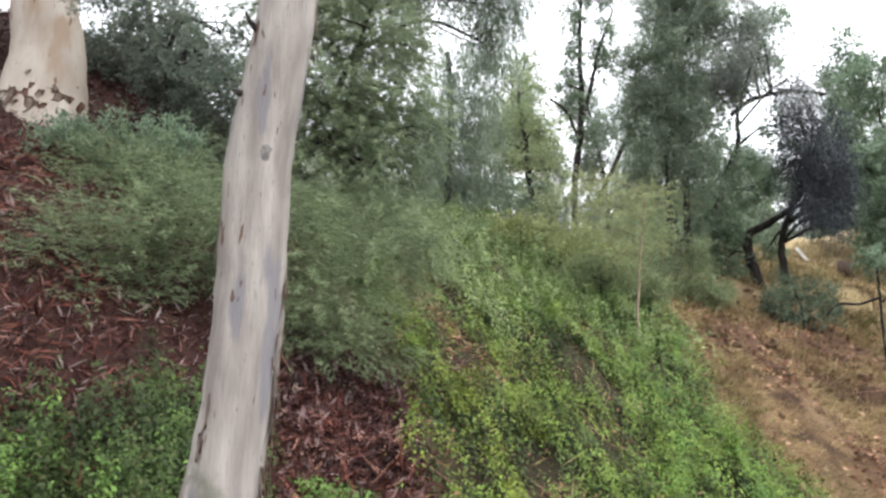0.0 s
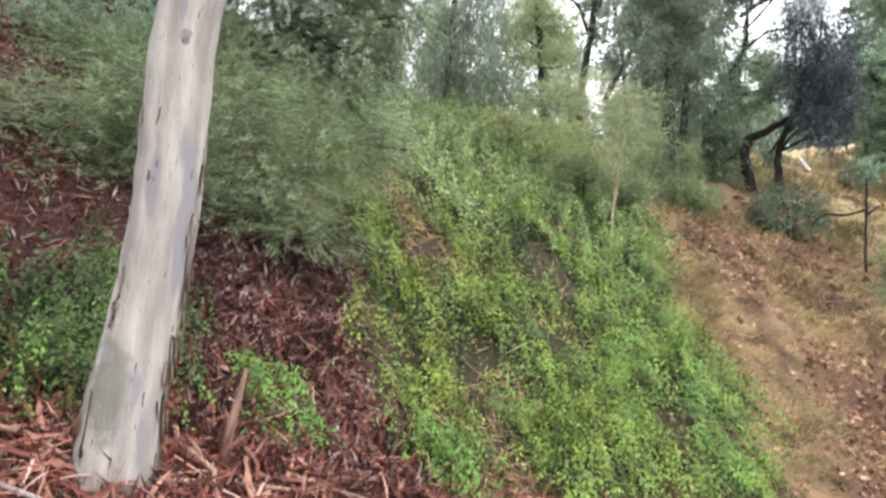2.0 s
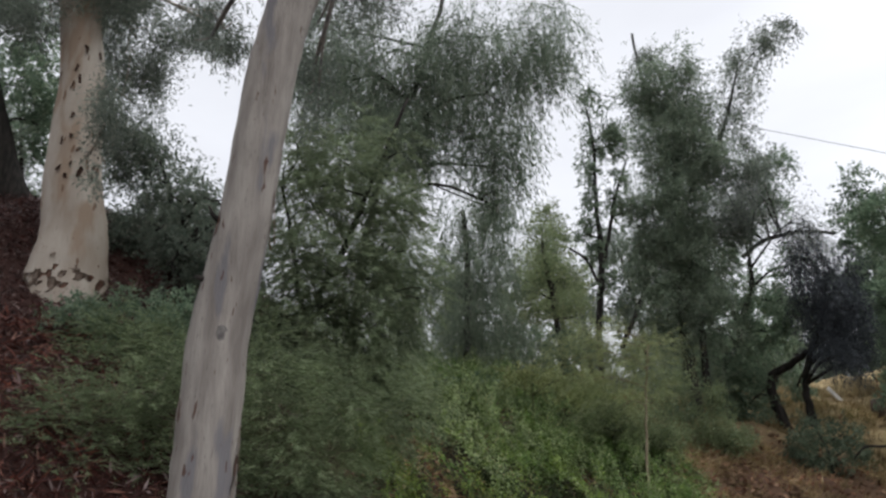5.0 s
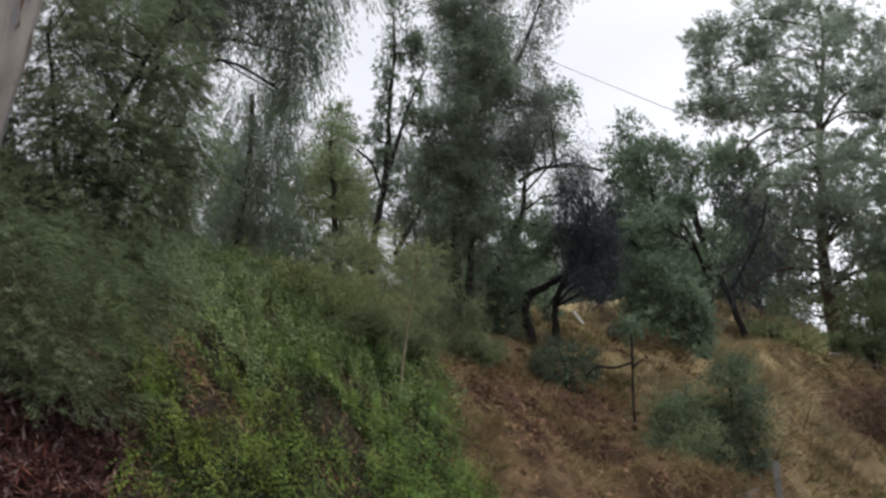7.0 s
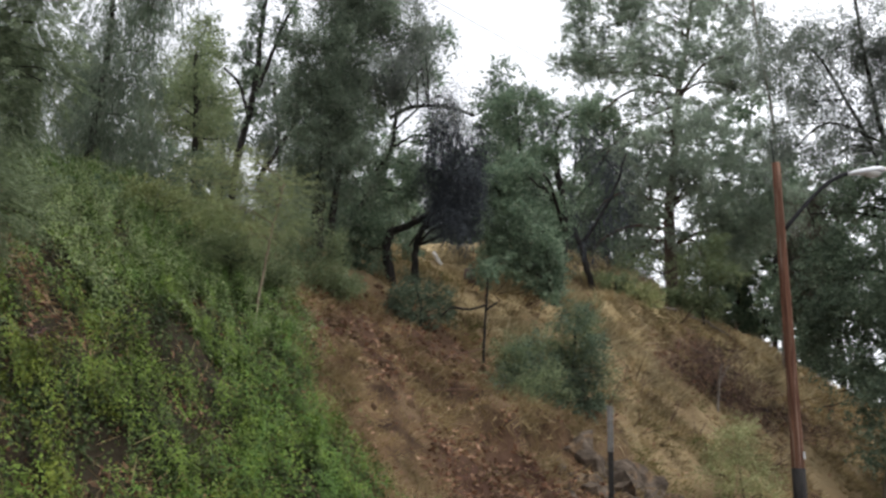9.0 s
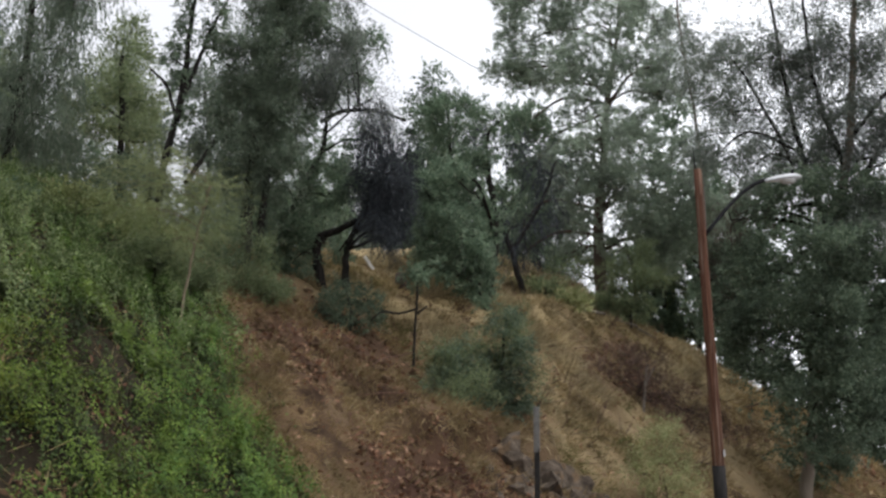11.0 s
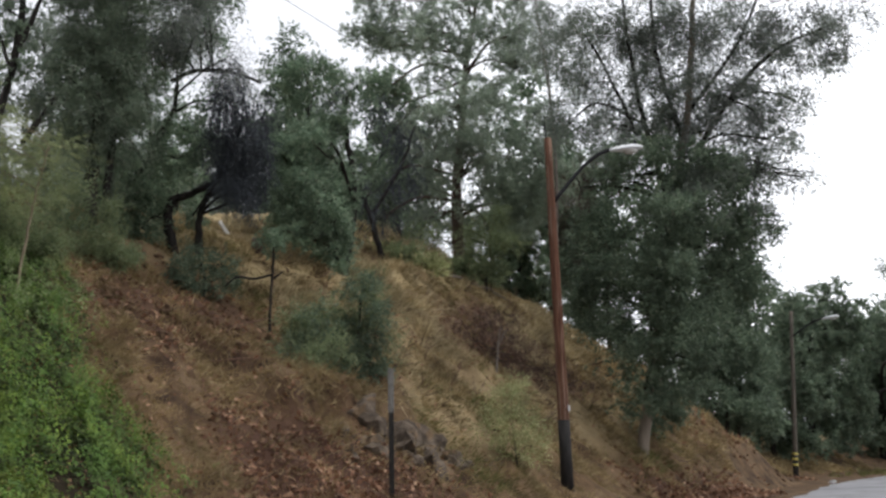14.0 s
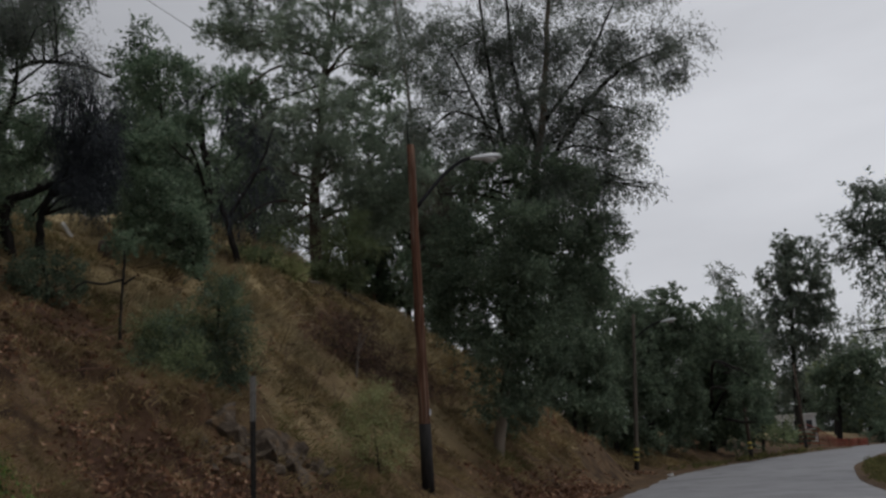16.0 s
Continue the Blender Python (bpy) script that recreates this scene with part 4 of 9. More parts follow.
tree("live_oak", "rounded evergreen oak with hanging leafy boughs", "tree",
     [[(21.34, 15.29, 6.57, 0.13), (21.34, 15.29, 7.4, 0.12), (21.5, 15.08, 9.24, 0.11), (21.45, 15.15, 10.96, 0.09), (21.32, 15.33, 12.34, 0.08)], [(21.45, 15.15, 10.19, 0.07), (21.06, 15.66, 11.16, 0.07), (20.58, 16.23, 12.34, 0.05)]],
     [(20.18, 16.69, 15.01, 0.69, 0.69), (20.07, 16.82, 13.76, 0.87, 0.87), (20.69, 16.1, 13.76, 0.96, 0.96), (20.34, 16.51, 12.14, 1.13, 1.03), (21.06, 15.66, 11.94, 0.84, 1.13), (20.36, 16.49, 10.57, 1.01, 0.92), (20.84, 15.93, 9.81, 1.1, 1.1), (20.61, 16.2, 8.67, 0.99, 0.72), (21.12, 15.57, 8.49, 0.81, 0.9), (21.34, 15.3, 9.81, 0.64, 0.91), (20.01, 16.88, 9.22, 0.55, 0.64), (21.62, 14.93, 13.74, 0.77, 0.77), (16.75, 13.79, 9.43, 0.67, 0.75), (16.99, 13.51, 8.46, 0.73, 0.68), (17.38, 13.05, 7.96, 0.7, 0.67), (17.67, 12.69, 7.33, 0.57, 0.63), (17.68, 12.68, 6.63, 0.45, 0.37), (16.86, 13.66, 7.63, 0.58, 0.52), (17.3, 13.15, 7.15, 0.52, 0.49), (17.29, 13.16, 9.84, 0.75, 0.75)],
     "oak", 0.12, 1.7)
tree("sapling", "thin dark sapling with a small leafy top", "tree",
     [[(15.25, 12.75, 4.1, 0.04), (15.27, 12.74, 5.31, 0.03), (15.29, 12.71, 6.13, 0.03), (15.28, 12.72, 6.68, 0.02)], [(15.29, 12.71, 5.85, 0.03), (15.0, 13.02, 5.73, 0.03), (14.72, 13.31, 5.76, 0.03), (14.54, 13.5, 5.54, 0.02)], [(15.3, 12.71, 5.74, 0.03), (15.46, 12.53, 5.93, 0.02)]],
     [(15.28, 12.72, 6.54, 0.35, 0.22), (15.4, 12.59, 6.83, 0.3, 0.19), (15.17, 12.84, 6.75, 0.27, 0.19)],
     "oak", 0.1, 1.5)
tree("shrub", "leafy green shrub on the dry bank", "shrub",
     [[(15.9, 10.73, 2.66, 0.04), (15.93, 10.69, 3.89, 0.04), (15.97, 10.64, 4.92, 0.03), (16.0, 10.59, 5.58, 0.03)], [(15.43, 11.31, 3.03, 0.03), (15.27, 11.51, 3.78, 0.04), (15.02, 11.79, 4.28, 0.03)]],
     [(16.01, 10.59, 5.32, 0.59, 0.46), (16.12, 10.44, 4.53, 0.52, 0.58), (15.82, 10.84, 4.15, 0.65, 0.65), (15.42, 11.33, 4.54, 0.65, 0.52), (15.19, 11.6, 3.9, 0.58, 0.52), (15.59, 11.13, 3.65, 0.77, 0.45), (14.95, 11.87, 3.53, 0.52, 0.39), (16.12, 10.44, 3.76, 0.45, 0.45), (14.88, 11.95, 3.04, 0.45, 0.26), (16.2, 10.33, 3.38, 0.39, 0.26), (15.9, 10.73, 3.33, 0.58, 0.32), (15.43, 11.31, 3.15, 0.51, 0.26)],
     "oak_dark", 0.09, 1.25, more=[([(15.25, 11.5, 4.15, 0.69, 0.57), (15.64, 11.03, 4.66, 0.64, 0.57), (16.07, 10.48, 5.31, 0.54, 0.52), (16.18, 10.32, 4.21, 0.49, 0.57), (15.88, 10.72, 3.58, 0.63, 0.35), (15.34, 11.4, 3.46, 0.69, 0.35), (15, 11.79, 4.66, 0.4, 0.33)], "lime", 0.09, 0.65), ([(14.93, 11.86, 3.66, 0.68, 0.44), (14.61, 12.2, 3.23, 0.49, 0.27)], "far", 0.08, 0.9), ([(14.36, 10.88, 3.53, 0.61, 0.43), (13.98, 11.3, 3.19, 0.42, 0.3), (14.73, 10.44, 3.89, 0.49, 0.37)], "lime", 0.09, 0.7)])
boughs_1 = [(30.11, 16.56, 15.68, 1.6, 0.99), (30.93, 15.07, 15.67, 1.6, 0.99), (30.35, 18.1, 15.38, 1.26, 0.88), (32.64, 13.83, 15.51, 1.26, 1.01), (32.24, 14.69, 14.34, 1.5, 1.0), (29.76, 15.15, 13.73, 1.3, 0.83), (32.78, 13.51, 13.97, 1.0, 1.0), (32.66, 13.8, 12.3, 1.1, 1.35), (32.2, 14.77, 12.62, 1.11, 0.86), (29.56, 15.51, 14.25, 1.19, 0.83), (33.01, 12.99, 12.71, 0.99, 1.48), (32.36, 14.45, 11.15, 0.97, 0.97), (28.61, 15.16, 15.55, 1.29, 0.7), (28.99, 16.49, 13.59, 1.06, 0.82)]
boughs_2 = [(33.52, 22.35, 19.86, 1.18, 1.03), (34.15, 21.43, 19.19, 1.17, 1.17), (33.67, 22.15, 17.4, 1.15, 1.15), (34.12, 21.48, 15.88, 1.42, 1.14), (33.49, 22.4, 14.74, 1.13, 1.13), (34.39, 21.06, 14.12, 1.41, 1.12), (33.33, 22.63, 13.01, 1.12, 0.84), (34.66, 20.63, 12.96, 0.84, 0.7)]
boughs_3 = [(31.97, 16, 13.15, 1.2, 0.85), (31.69, 16.51, 11.94, 0.74, 0.64), (32.41, 15.16, 11.81, 1.11, 0.84), (32.06, 15.85, 10.94, 0.74, 0.59), (30.84, 17.95, 13.07, 1, 0.75), (30.69, 18.17, 11.65, 0.74, 0.59)]
tree("pine_tree", "tall grey-green pine on the hilltop", "tree",
     [[(32.83, 17.85, 9.03, 0.29), (32.83, 17.85, 10.09, 0.28), (32.82, 17.87, 12.34, 0.25), (32.84, 17.83, 14.18, 0.22), (33.01, 17.54, 16.87, 0.17), (33.11, 17.35, 19.38, 0.15), (33.34, 16.93, 21.94, 0.1), (33.52, 16.6, 24.9, 0.07)], [(32.82, 17.87, 12.08, 0.1), (33.34, 16.93, 12.68, 0.09), (33.88, 15.88, 12.74, 0.06)], [(32.9, 17.73, 14.04, 0.1), (33.38, 16.86, 14.78, 0.08), (34.04, 15.57, 14.93, 0.05)], [(33.08, 17.4, 19.1, 0.1), (33.61, 16.42, 20.7, 0.07), (34.07, 15.51, 21.14, 0.04)]],
     [(31.09, 20.6, 22.95, 1.43, 1.15), (31.23, 20.4, 20.83, 1.54, 1.12), (32.13, 19.03, 23.42, 1.44, 1.3), (30.54, 17.8, 20.23, 1.46, 1.2), (31.43, 16.27, 22.02, 1.63, 1.22), (31.62, 15.91, 20.01, 1.46, 1.06), (34.08, 15.48, 21.72, 1.27, 1.27), (34.14, 15.35, 19.69, 1.24, 1.1), (30.76, 17.43, 18.26, 1.3, 0.78), (31.95, 15.27, 17.49, 1.29, 0.82), (30.46, 21.48, 21.49, 0.99, 0.99), (32.29, 18.76, 25.55, 1.77, 1.18), (33.35, 16.92, 25.57, 1.77, 1.18), (34.23, 15.17, 23.73, 1.45, 1.3), (30.94, 20.8, 24.83, 1.46, 1.17)],
     "pine", 0.235, 1.7, bark=BARK_DARKRED, more=[(boughs_1, "pine", 0.23, 1.45), (boughs_3, "pine", 0.21, 1.1), (boughs_2, "oak_dark", 0.2, 1.2)])
tree("slim_gum", "slim sparse gum tree behind the street lamp", "tree",
     [[(31.92, 12.74, 5.61, 0.09), (31.92, 12.74, 8.11, 0.08), (32.02, 12.5, 13.34, 0.065), (31.97, 12.61, 17.17, 0.06), (31.86, 12.86, 20.14, 0.05), (31.81, 12.99, 22.94, 0.04)]],
     [(31.79, 13.04, 20.17, 1.3, 1.17), (31.83, 12.93, 18.27, 1.14, 1.02), (32.2, 12.07, 18.13, 1.02, 1.14), (32.24, 11.98, 16.3, 1.12, 0.99), (31.73, 13.16, 21.85, 1.59, 1.06), (32.58, 11.12, 19.3, 0.77, 1.29), (31.94, 12.68, 15.37, 0.99, 0.99)],
     "gum", 0.18, 0.6, bark=BARK_GREY)
boughs_1 = [(28.2, 6.8, 18.83, 2.01, 1.12), (28.75, 4.49, 18.35, 2.0, 1.11), (29.08, 2.28, 17.58, 1.76, 0.99), (28.12, 7.07, 12.43, 1.13, 0.92), (28.75, 4.46, 10.63, 1.2, 0.9), (27.49, 5.57, 9.51, 1.35, 0.77), (29.04, 2.62, 12.77, 0.93, 0.72), (29.18, 1.25, 13.91, 0.63, 0.38)]
boughs_2 = [(26.91, 7.62, 10.52, 1.46, 1.07), (27.43, 5.82, 10.72, 1.46, 1.07), (26.19, 6.57, 8.6, 1.75, 1.2), (28.63, 5.07, 9.91, 1.3, 1.1), (28.75, 4.47, 8.65, 0.99, 0.89), (28.47, 5.78, 8.01, 1.67, 1.28), (26.1, 6.85, 6.97, 1.54, 1.18), (26.49, 8.81, 8.45, 1.14, 1.24), (26.51, 8.75, 6.53, 1.13, 1.31), (26.01, 7.15, 5.2, 1.44, 1.35), (27.37, 6.04, 5.97, 1.5, 1.22), (26.57, 7.67, 3.35, 0.82, 0.82), (27.24, 6.51, 4.37, 1.11, 1.11), (26.6, 8.51, 4.84, 0.93, 1.12), (27.1, 9.97, 7.15, 0.88, 1.75), (28.65, 4.97, 7.16, 1.17, 1.17), (28.86, 8.09, 2.73, 0.89, 0.59), (30.02, 7.71, 3.32, 0.92, 0.62)]
boughs_4 = [(27.24, 9.91, 16.55, 1.46, 1.67), (27.42, 9.44, 14.47, 1.23, 1.23), (27.82, 8.37, 16.37, 1.24, 1.45), (28.08, 7.57, 13.82, 1.21, 1.21), (27.16, 10.09, 12.77, 1.02, 1.02), (27.66, 8.79, 12.44, 1.21, 1.01), (28.5, 6.06, 16.02, 1.42, 1.42), (28.54, 5.9, 13.37, 1.39, 1.39), (28.91, 4.19, 15.66, 1.39, 1.39), (28.9, 4.24, 13.1, 1.17, 1.37), (29.02, 3.49, 11.53, 0.96, 0.96), (28.85, 4.5, 10.47, 1.34, 1.15), (28.61, 5.61, 10.21, 1.55, 1.16), (29.29, 1.14, 14.97, 0.86, 0.76), (29.17, 2.46, 14.44, 0.97, 0.58), (28.92, 4.12, 8.83, 0.75, 0.75), (28.26, 6.94, 12.02, 1.39, 1.19), (28.23, 7.07, 15.51, 1.22, 1.22)]
boughs_3 = [(26.68, 9.67, 9.02, 0.68, 1.17), (26.79, 9.42, 10.42, 0.59, 0.79), (26.9, 9.13, 7.6, 0.77, 1.15), (27.06, 8.7, 10.36, 0.79, 0.79)]
tree("gum_tree", "great roadside gum tree cloaked in dark foliage", "tree",
     [[(27.71, 8.35, 0.9, 0.19), (27.92, 7.73, 4.34, 0.17), (28.11, 7.11, 6.96, 0.17), (28.28, 6.49, 10.28, 0.15), (28.44, 5.88, 13.33, 0.12), (28.67, 4.88, 20.54, 0.06)], [(28.23, 6.69, 8.89, 0.11), (28.06, 7.27, 12.24, 0.09), (27.97, 7.58, 14.65, 0.07), (27.87, 7.88, 20.45, 0.03)], [(28.28, 6.49, 10.28, 0.1), (28.73, 4.59, 13.12, 0.08), (29.0, 2.97, 14.61, 0.06), (29.19, 1.11, 15.12, 0.03)], [(28.37, 6.18, 11.89, 0.09), (28.22, 6.71, 14.75, 0.07), (28.2, 6.8, 17.45, 0.05), (28.21, 6.78, 20.48, 0.03)], [(28.43, 5.91, 12.91, 0.08), (28.8, 4.23, 14.97, 0.06), (28.98, 3.08, 17.12, 0.04)], [(27.95, 7.64, 12.28, 0.06), (27.69, 8.43, 14.76, 0.05), (27.44, 9.1, 16.41, 0.03)]],
     [(27.85, 7.95, 16.26, 1.18, 1.18), (27.61, 8.65, 14.34, 1.15, 0.94), (28.21, 6.77, 16.53, 1.3, 1.19), (28.32, 6.37, 14.26, 1.36, 1.15), (28.62, 5.1, 15.79, 1.28, 1.18), (28.77, 4.35, 13.71, 1.25, 1.14), (28.9, 3.62, 15.5, 1.17, 1.17), (29.08, 2.33, 15.42, 1.17, 0.96), (29.14, 1.75, 14.23, 0.94, 0.63), (29.22, 0.72, 15.44, 0.81, 0.81), (28.63, 5.05, 12.15, 1.22, 1.12), (28.9, 3.61, 11.92, 1.02, 0.92), (28.94, 3.4, 10.48, 0.96, 0.6), (29.04, 2.65, 10.07, 0.5, 0.3), (27.71, 8.37, 12.58, 1.13, 0.92), (28.43, 5.93, 12.7, 1.13, 1.03)],
     "gum_airy", 0.16, 0.6, bark=BARK_CREAM_DIM, limbs=BARK_DARK, more=[(boughs_1, "gum", 0.15, 1.0), (boughs_4, "gum", 0.15, 0.9), (boughs_2, "oak_dark", 0.14, 1.8), (boughs_3, "brush", 0.17, 0.3)])
tree("shrub", "pale green soft shrub on dry bank", "shrub",
     [[(18.45, 8.02, 1.06, 0.02), (18.41, 8.11, 2.12, 0.012)]],
     [(18.33, 8.26, 2.63, 0.44, 0.39), (18.53, 7.87, 2.17, 0.41, 0.39), (18.2, 8.5, 2.13, 0.39, 0.31), (18.6, 7.72, 1.73, 0.28, 0.33), (18.43, 8.07, 3.01, 0.34, 0.23), (18.37, 8.18, 1.74, 0.33, 0.23)],
     "sage", 0.1, 1.0)
tree("dead_brush", "tangled dark brown dead brush on bank", "brush",
     [[(24.5, 11.95, 4.33, 0.03), (24.55, 11.87, 4.67, 0.02), (24.59, 11.78, 4.94, 0.02)]],
     [(24.15, 12.57, 5.15, 0.91, 0.26), (24.64, 11.69, 5.3, 1.01, 0.33), (24.96, 11.06, 4.64, 0.91, 0.33), (23.73, 13.27, 4.95, 0.82, 0.2), (25.26, 10.43, 4.08, 0.82, 0.25), (24.52, 11.91, 5.86, 0.73, 0.22), (25.61, 9.64, 3.6, 0.73, 0.27), (24.83, 11.32, 4.2, 0.91, 0.25), (24.42, 12.1, 4.68, 0.82, 0.22)],
     "brush", 0.16, 0.75, twigs=6)
tree("dead_sapling", "thin bleached dead sapling on bank", "tree",
     [[(23.79, 11.37, 3.74, 0.04), (23.84, 11.28, 4.82, 0.03), (23.89, 11.18, 5.44, 0.02)], [(23.84, 11.28, 4.82, 0.03), (23.97, 11.03, 5.34, 0.02)]],
     [],
     "oak", 0.16, 1.7, bark=BARK_GREY)
tree("roadside_tree", "dense dark green tree beside the road", "tree",
     [[(46.36, 10.12, 1.08, 0.2), (46.36, 10.12, 3.4, 0.19), (46.41, 9.93, 5.53, 0.16), (46.47, 9.65, 8.63, 0.13)]],
     [(46.38, 10.06, 7.4, 1.91, 2.23), (46.62, 8.98, 9.21, 1.44, 1.6), (46.2, 10.8, 5.9, 1.58, 1.27), (46.63, 8.92, 6.69, 1.43, 1.9), (46.72, 8.5, 11.1, 1.29, 1.29), (46.5, 9.53, 9.9, 1.28, 1.92), (45.89, 11.94, 6.61, 1.27, 1.27), (46.1, 11.16, 8.76, 1.6, 2.23), (46.71, 8.54, 4.5, 0.95, 1.42)],
     "oak_dark", 0.28, 1.6, group="roadside trees")
tree("roadside_tree", "dense dark green tree beside the road", "tree",
     [[(59.96, 8.19, 0.59, 0.29), (60.03, 7.77, 4.68, 0.24), (60.09, 7.33, 8.52, 0.18)]],
     [(59.95, 8.26, 7.04, 2.83, 2.43), (60.26, 5.89, 8.0, 2.43, 2.03), (60.16, 6.78, 10.05, 2.03, 1.63), (59.78, 9.34, 4.03, 2.42, 2.42), (60.22, 6.29, 4.57, 2.42, 2.42), (59.83, 9.06, 10.27, 1.42, 1.63), (59.69, 9.85, 6.38, 1.62, 2.42), (60.22, 6.27, 11.2, 1.63, 1.02), (59.98, 8.07, 2.05, 2.42, 1.41), (60.23, 6.2, 2.31, 2.01, 1.41), (59.92, 8.47, 8.62, 1.62, 1.62), (60.26, 5.96, 8.98, 2.23, 1.42), (60.45, 3.95, 8.59, 1.82, 1.42), (60.08, 7.37, 9.91, 1.22, 1.22), (60.38, 4.72, 9.85, 1.22, 1.02)],
     "oak_dark", 0.32, 1.8, group="roadside trees")
tree("roadside_tree", "broad dark green tree beside the road", "tree",
     [[(68.4, 4.85, -0.0, 0.28), (68.44, 4.34, 4.75, 0.23), (68.46, 4.11, 8.17, 0.18)]],
     [(68.41, 4.73, 8.23, 2.75, 2.29), (68.53, 2.91, 6.34, 2.29, 2.29), (68.34, 5.52, 5.27, 2.74, 2.29), (68.51, 3.29, 3.41, 2.28, 1.83), (68.49, 3.63, 10.31, 2.07, 1.61), (68.31, 5.83, 2.74, 2.28, 1.6), (68.58, 1.93, 4.56, 1.6, 2.28), (68.58, 1.87, 7.96, 1.38, 1.83), (68.5, 3.51, 1.76, 1.83, 1.14), (68.42, 4.54, 6.48, 2.29, 2.29), (60.6, 1.26, 5.49, 1.21, 1.41), (60.61, 0.82, 3.6, 1.01, 1.01), (59.61, 0.83, 7.05, 1.19, 1.19), (59.58, 1.65, 4.18, 1.19, 1.39), (59.61, 0.84, 2.49, 0.79, 0.71)],
     "oak_dark", 0.36, 1.7, group="roadside trees")
tree("shrub", "dry yellowish shrubs at the road's verge", "shrub",
     [[(76.6, 1.52, -0.3, 0.16), (76.6, 1.36, 1.61, 0.13), (76.6, 1.23, 2.52, 0.1)]],
     [(76.6, 1.33, 1.84, 1.79, 1.02), (76.53, 3.15, 1.49, 1.79, 0.77), (76.63, -0.38, 1.5, 1.53, 0.92), (76.38, 5.45, 1.17, 1.53, 0.61)],
     "lime", 0.4, 1.0)
tree("tall_tree", "reddish sparse tree behind the roadside trees", "tree",
     [[(80.56, 2.52, 0.01, 0.25), (80.59, 1.75, 8.02, 0.19), (80.59, 1.78, 13.12, 0.14)]],
     [(80.57, 2.3, 12.92, 1.9, 1.63), (80.61, 1.18, 10.49, 2.16, 1.62), (80.55, 2.89, 15.87, 1.36, 1.64), (80.61, 1.05, 7.95, 1.62, 2.16), (80.53, 3.15, 10.18, 1.62, 2.16)],
     "gum", 0.42, 1.0)
tree("tall_tree", "tall pointed tree standing beyond the bend", "tree",
     [[(98.62, -1.48, -0.07, 0.35), (98.62, -2.22, 9.04, 0.26), (98.6, -2.89, 16.34, 0.2), (98.6, -2.97, 22.04, 0.13)]],
     [(98.6, -2.87, 21.41, 1.07, 2.01), (98.62, -1.85, 18.36, 2.0, 1.87), (98.58, -3.75, 17.48, 2.33, 1.87), (98.51, -5.6, 18.47, 1.47, 1.67), (98.62, -1.61, 14.62, 2.65, 1.86), (98.56, -4.32, 13.68, 2.65, 1.86), (98.48, -6.06, 15.92, 1.46, 1.66), (98.62, -2.21, 10.86, 2.64, 1.98), (98.63, -1.13, 7.33, 2.31, 2.64), (98.59, -3.39, 15.03, 2.66, 1.99), (98.59, -3.26, 20.07, 1.67, 1.67), (98.63, -0.33, 17.93, 1.07, 1.47), (98.62, 0.57, 13.63, 1.86, 1.86), (98.54, -4.85, 21.11, 1.07, 1.48), (98.47, -6.23, 13.45, 1.19, 1.19), (98.5, -5.71, 11.09, 1.65, 1.19), (98.62, 0.05, 11.09, 2.31, 1.98), (98.56, -4.33, 10.04, 1.98, 1.65)],
     "far", 0.52, 1.9)
tree("roadside_tree", "low spreading tree beyond the bend", "tree",
     [[(112.5, -5.99, -0.29, 0.36), (112.47, -6.6, 4.34, 0.26), (112.45, -7.01, 6.97, 0.23)]],
     [(112.5, -5.99, 6.39, 3.39, 3.01), (112.31, -9.12, 6.78, 3.76, 3.01), (112.37, -8.33, 9.53, 3.77, 2.26), (112.57, -4.36, 3.84, 2.63, 1.88), (112.25, -9.88, 4.09, 3.76, 2.63), (112.08, -11.79, 8.52, 3.01, 3.01)],
     "oak_dark", 0.51, 1.7, group="roadside trees")
tree("background_tree", "pale olive tree far beyond the road", "tree",
     [[(125.5, -6.38, 0.22, 0.36), (125.45, -7.4, 7.62, 0.25), (125.42, -7.86, 10.58, 0.17)]],
     [(125.43, -7.74, 9.84, 2.94, 1.68), (125.24, -10.56, 10.32, 3.36, 2.1), (125.53, -5.57, 9.29, 2.1, 1.68), (124.98, -13.43, 11.51, 3.37, 3.37), (124.93, -13.9, 6.32, 4.2, 3.36)],
     "lime", 0.56, 1.2)
tree("street_tree", "overhanging street tree on the road's far side", "tree",
     [[(34.38, -4.79, -0.67, 0.32), (34.3, -5.46, 3.56, 0.25), (34.26, -5.68, 6.95, 0.18)], [(34.26, -5.7, 6.53, 0.14), (34.38, -4.8, 8.15, 0.09), (34.49, -3.8, 8.97, 0.06)], [(34.28, -5.59, 5.33, 0.07), (34.42, -4.48, 5.07, 0.03), (34.52, -3.37, 4.99, 0.02)]],
     [(34.49, -3.8, 8.97, 0.93, 0.7), (34.37, -4.86, 9.64, 1.06, 0.7), (34.53, -3.27, 7.97, 0.81, 0.58), (34.43, -4.41, 8.0, 1.16, 0.93), (34.3, -5.43, 8.67, 1.4, 1.4), (34.41, -4.59, 10.35, 0.94, 0.42), (34.34, -5.1, 6.63, 1.38, 1.38)],
     "far", 0.2, 1.0, more=[([(34.49, -3.8, 5.36, 0.69, 0.32), (34.44, -4.27, 4.89, 0.92, 0.46), (34.54, -3.15, 4.81, 0.46, 0.23), (34.57, -2.68, 5.39, 0.57, 0.18)], "gum", 0.2, 0.5)])
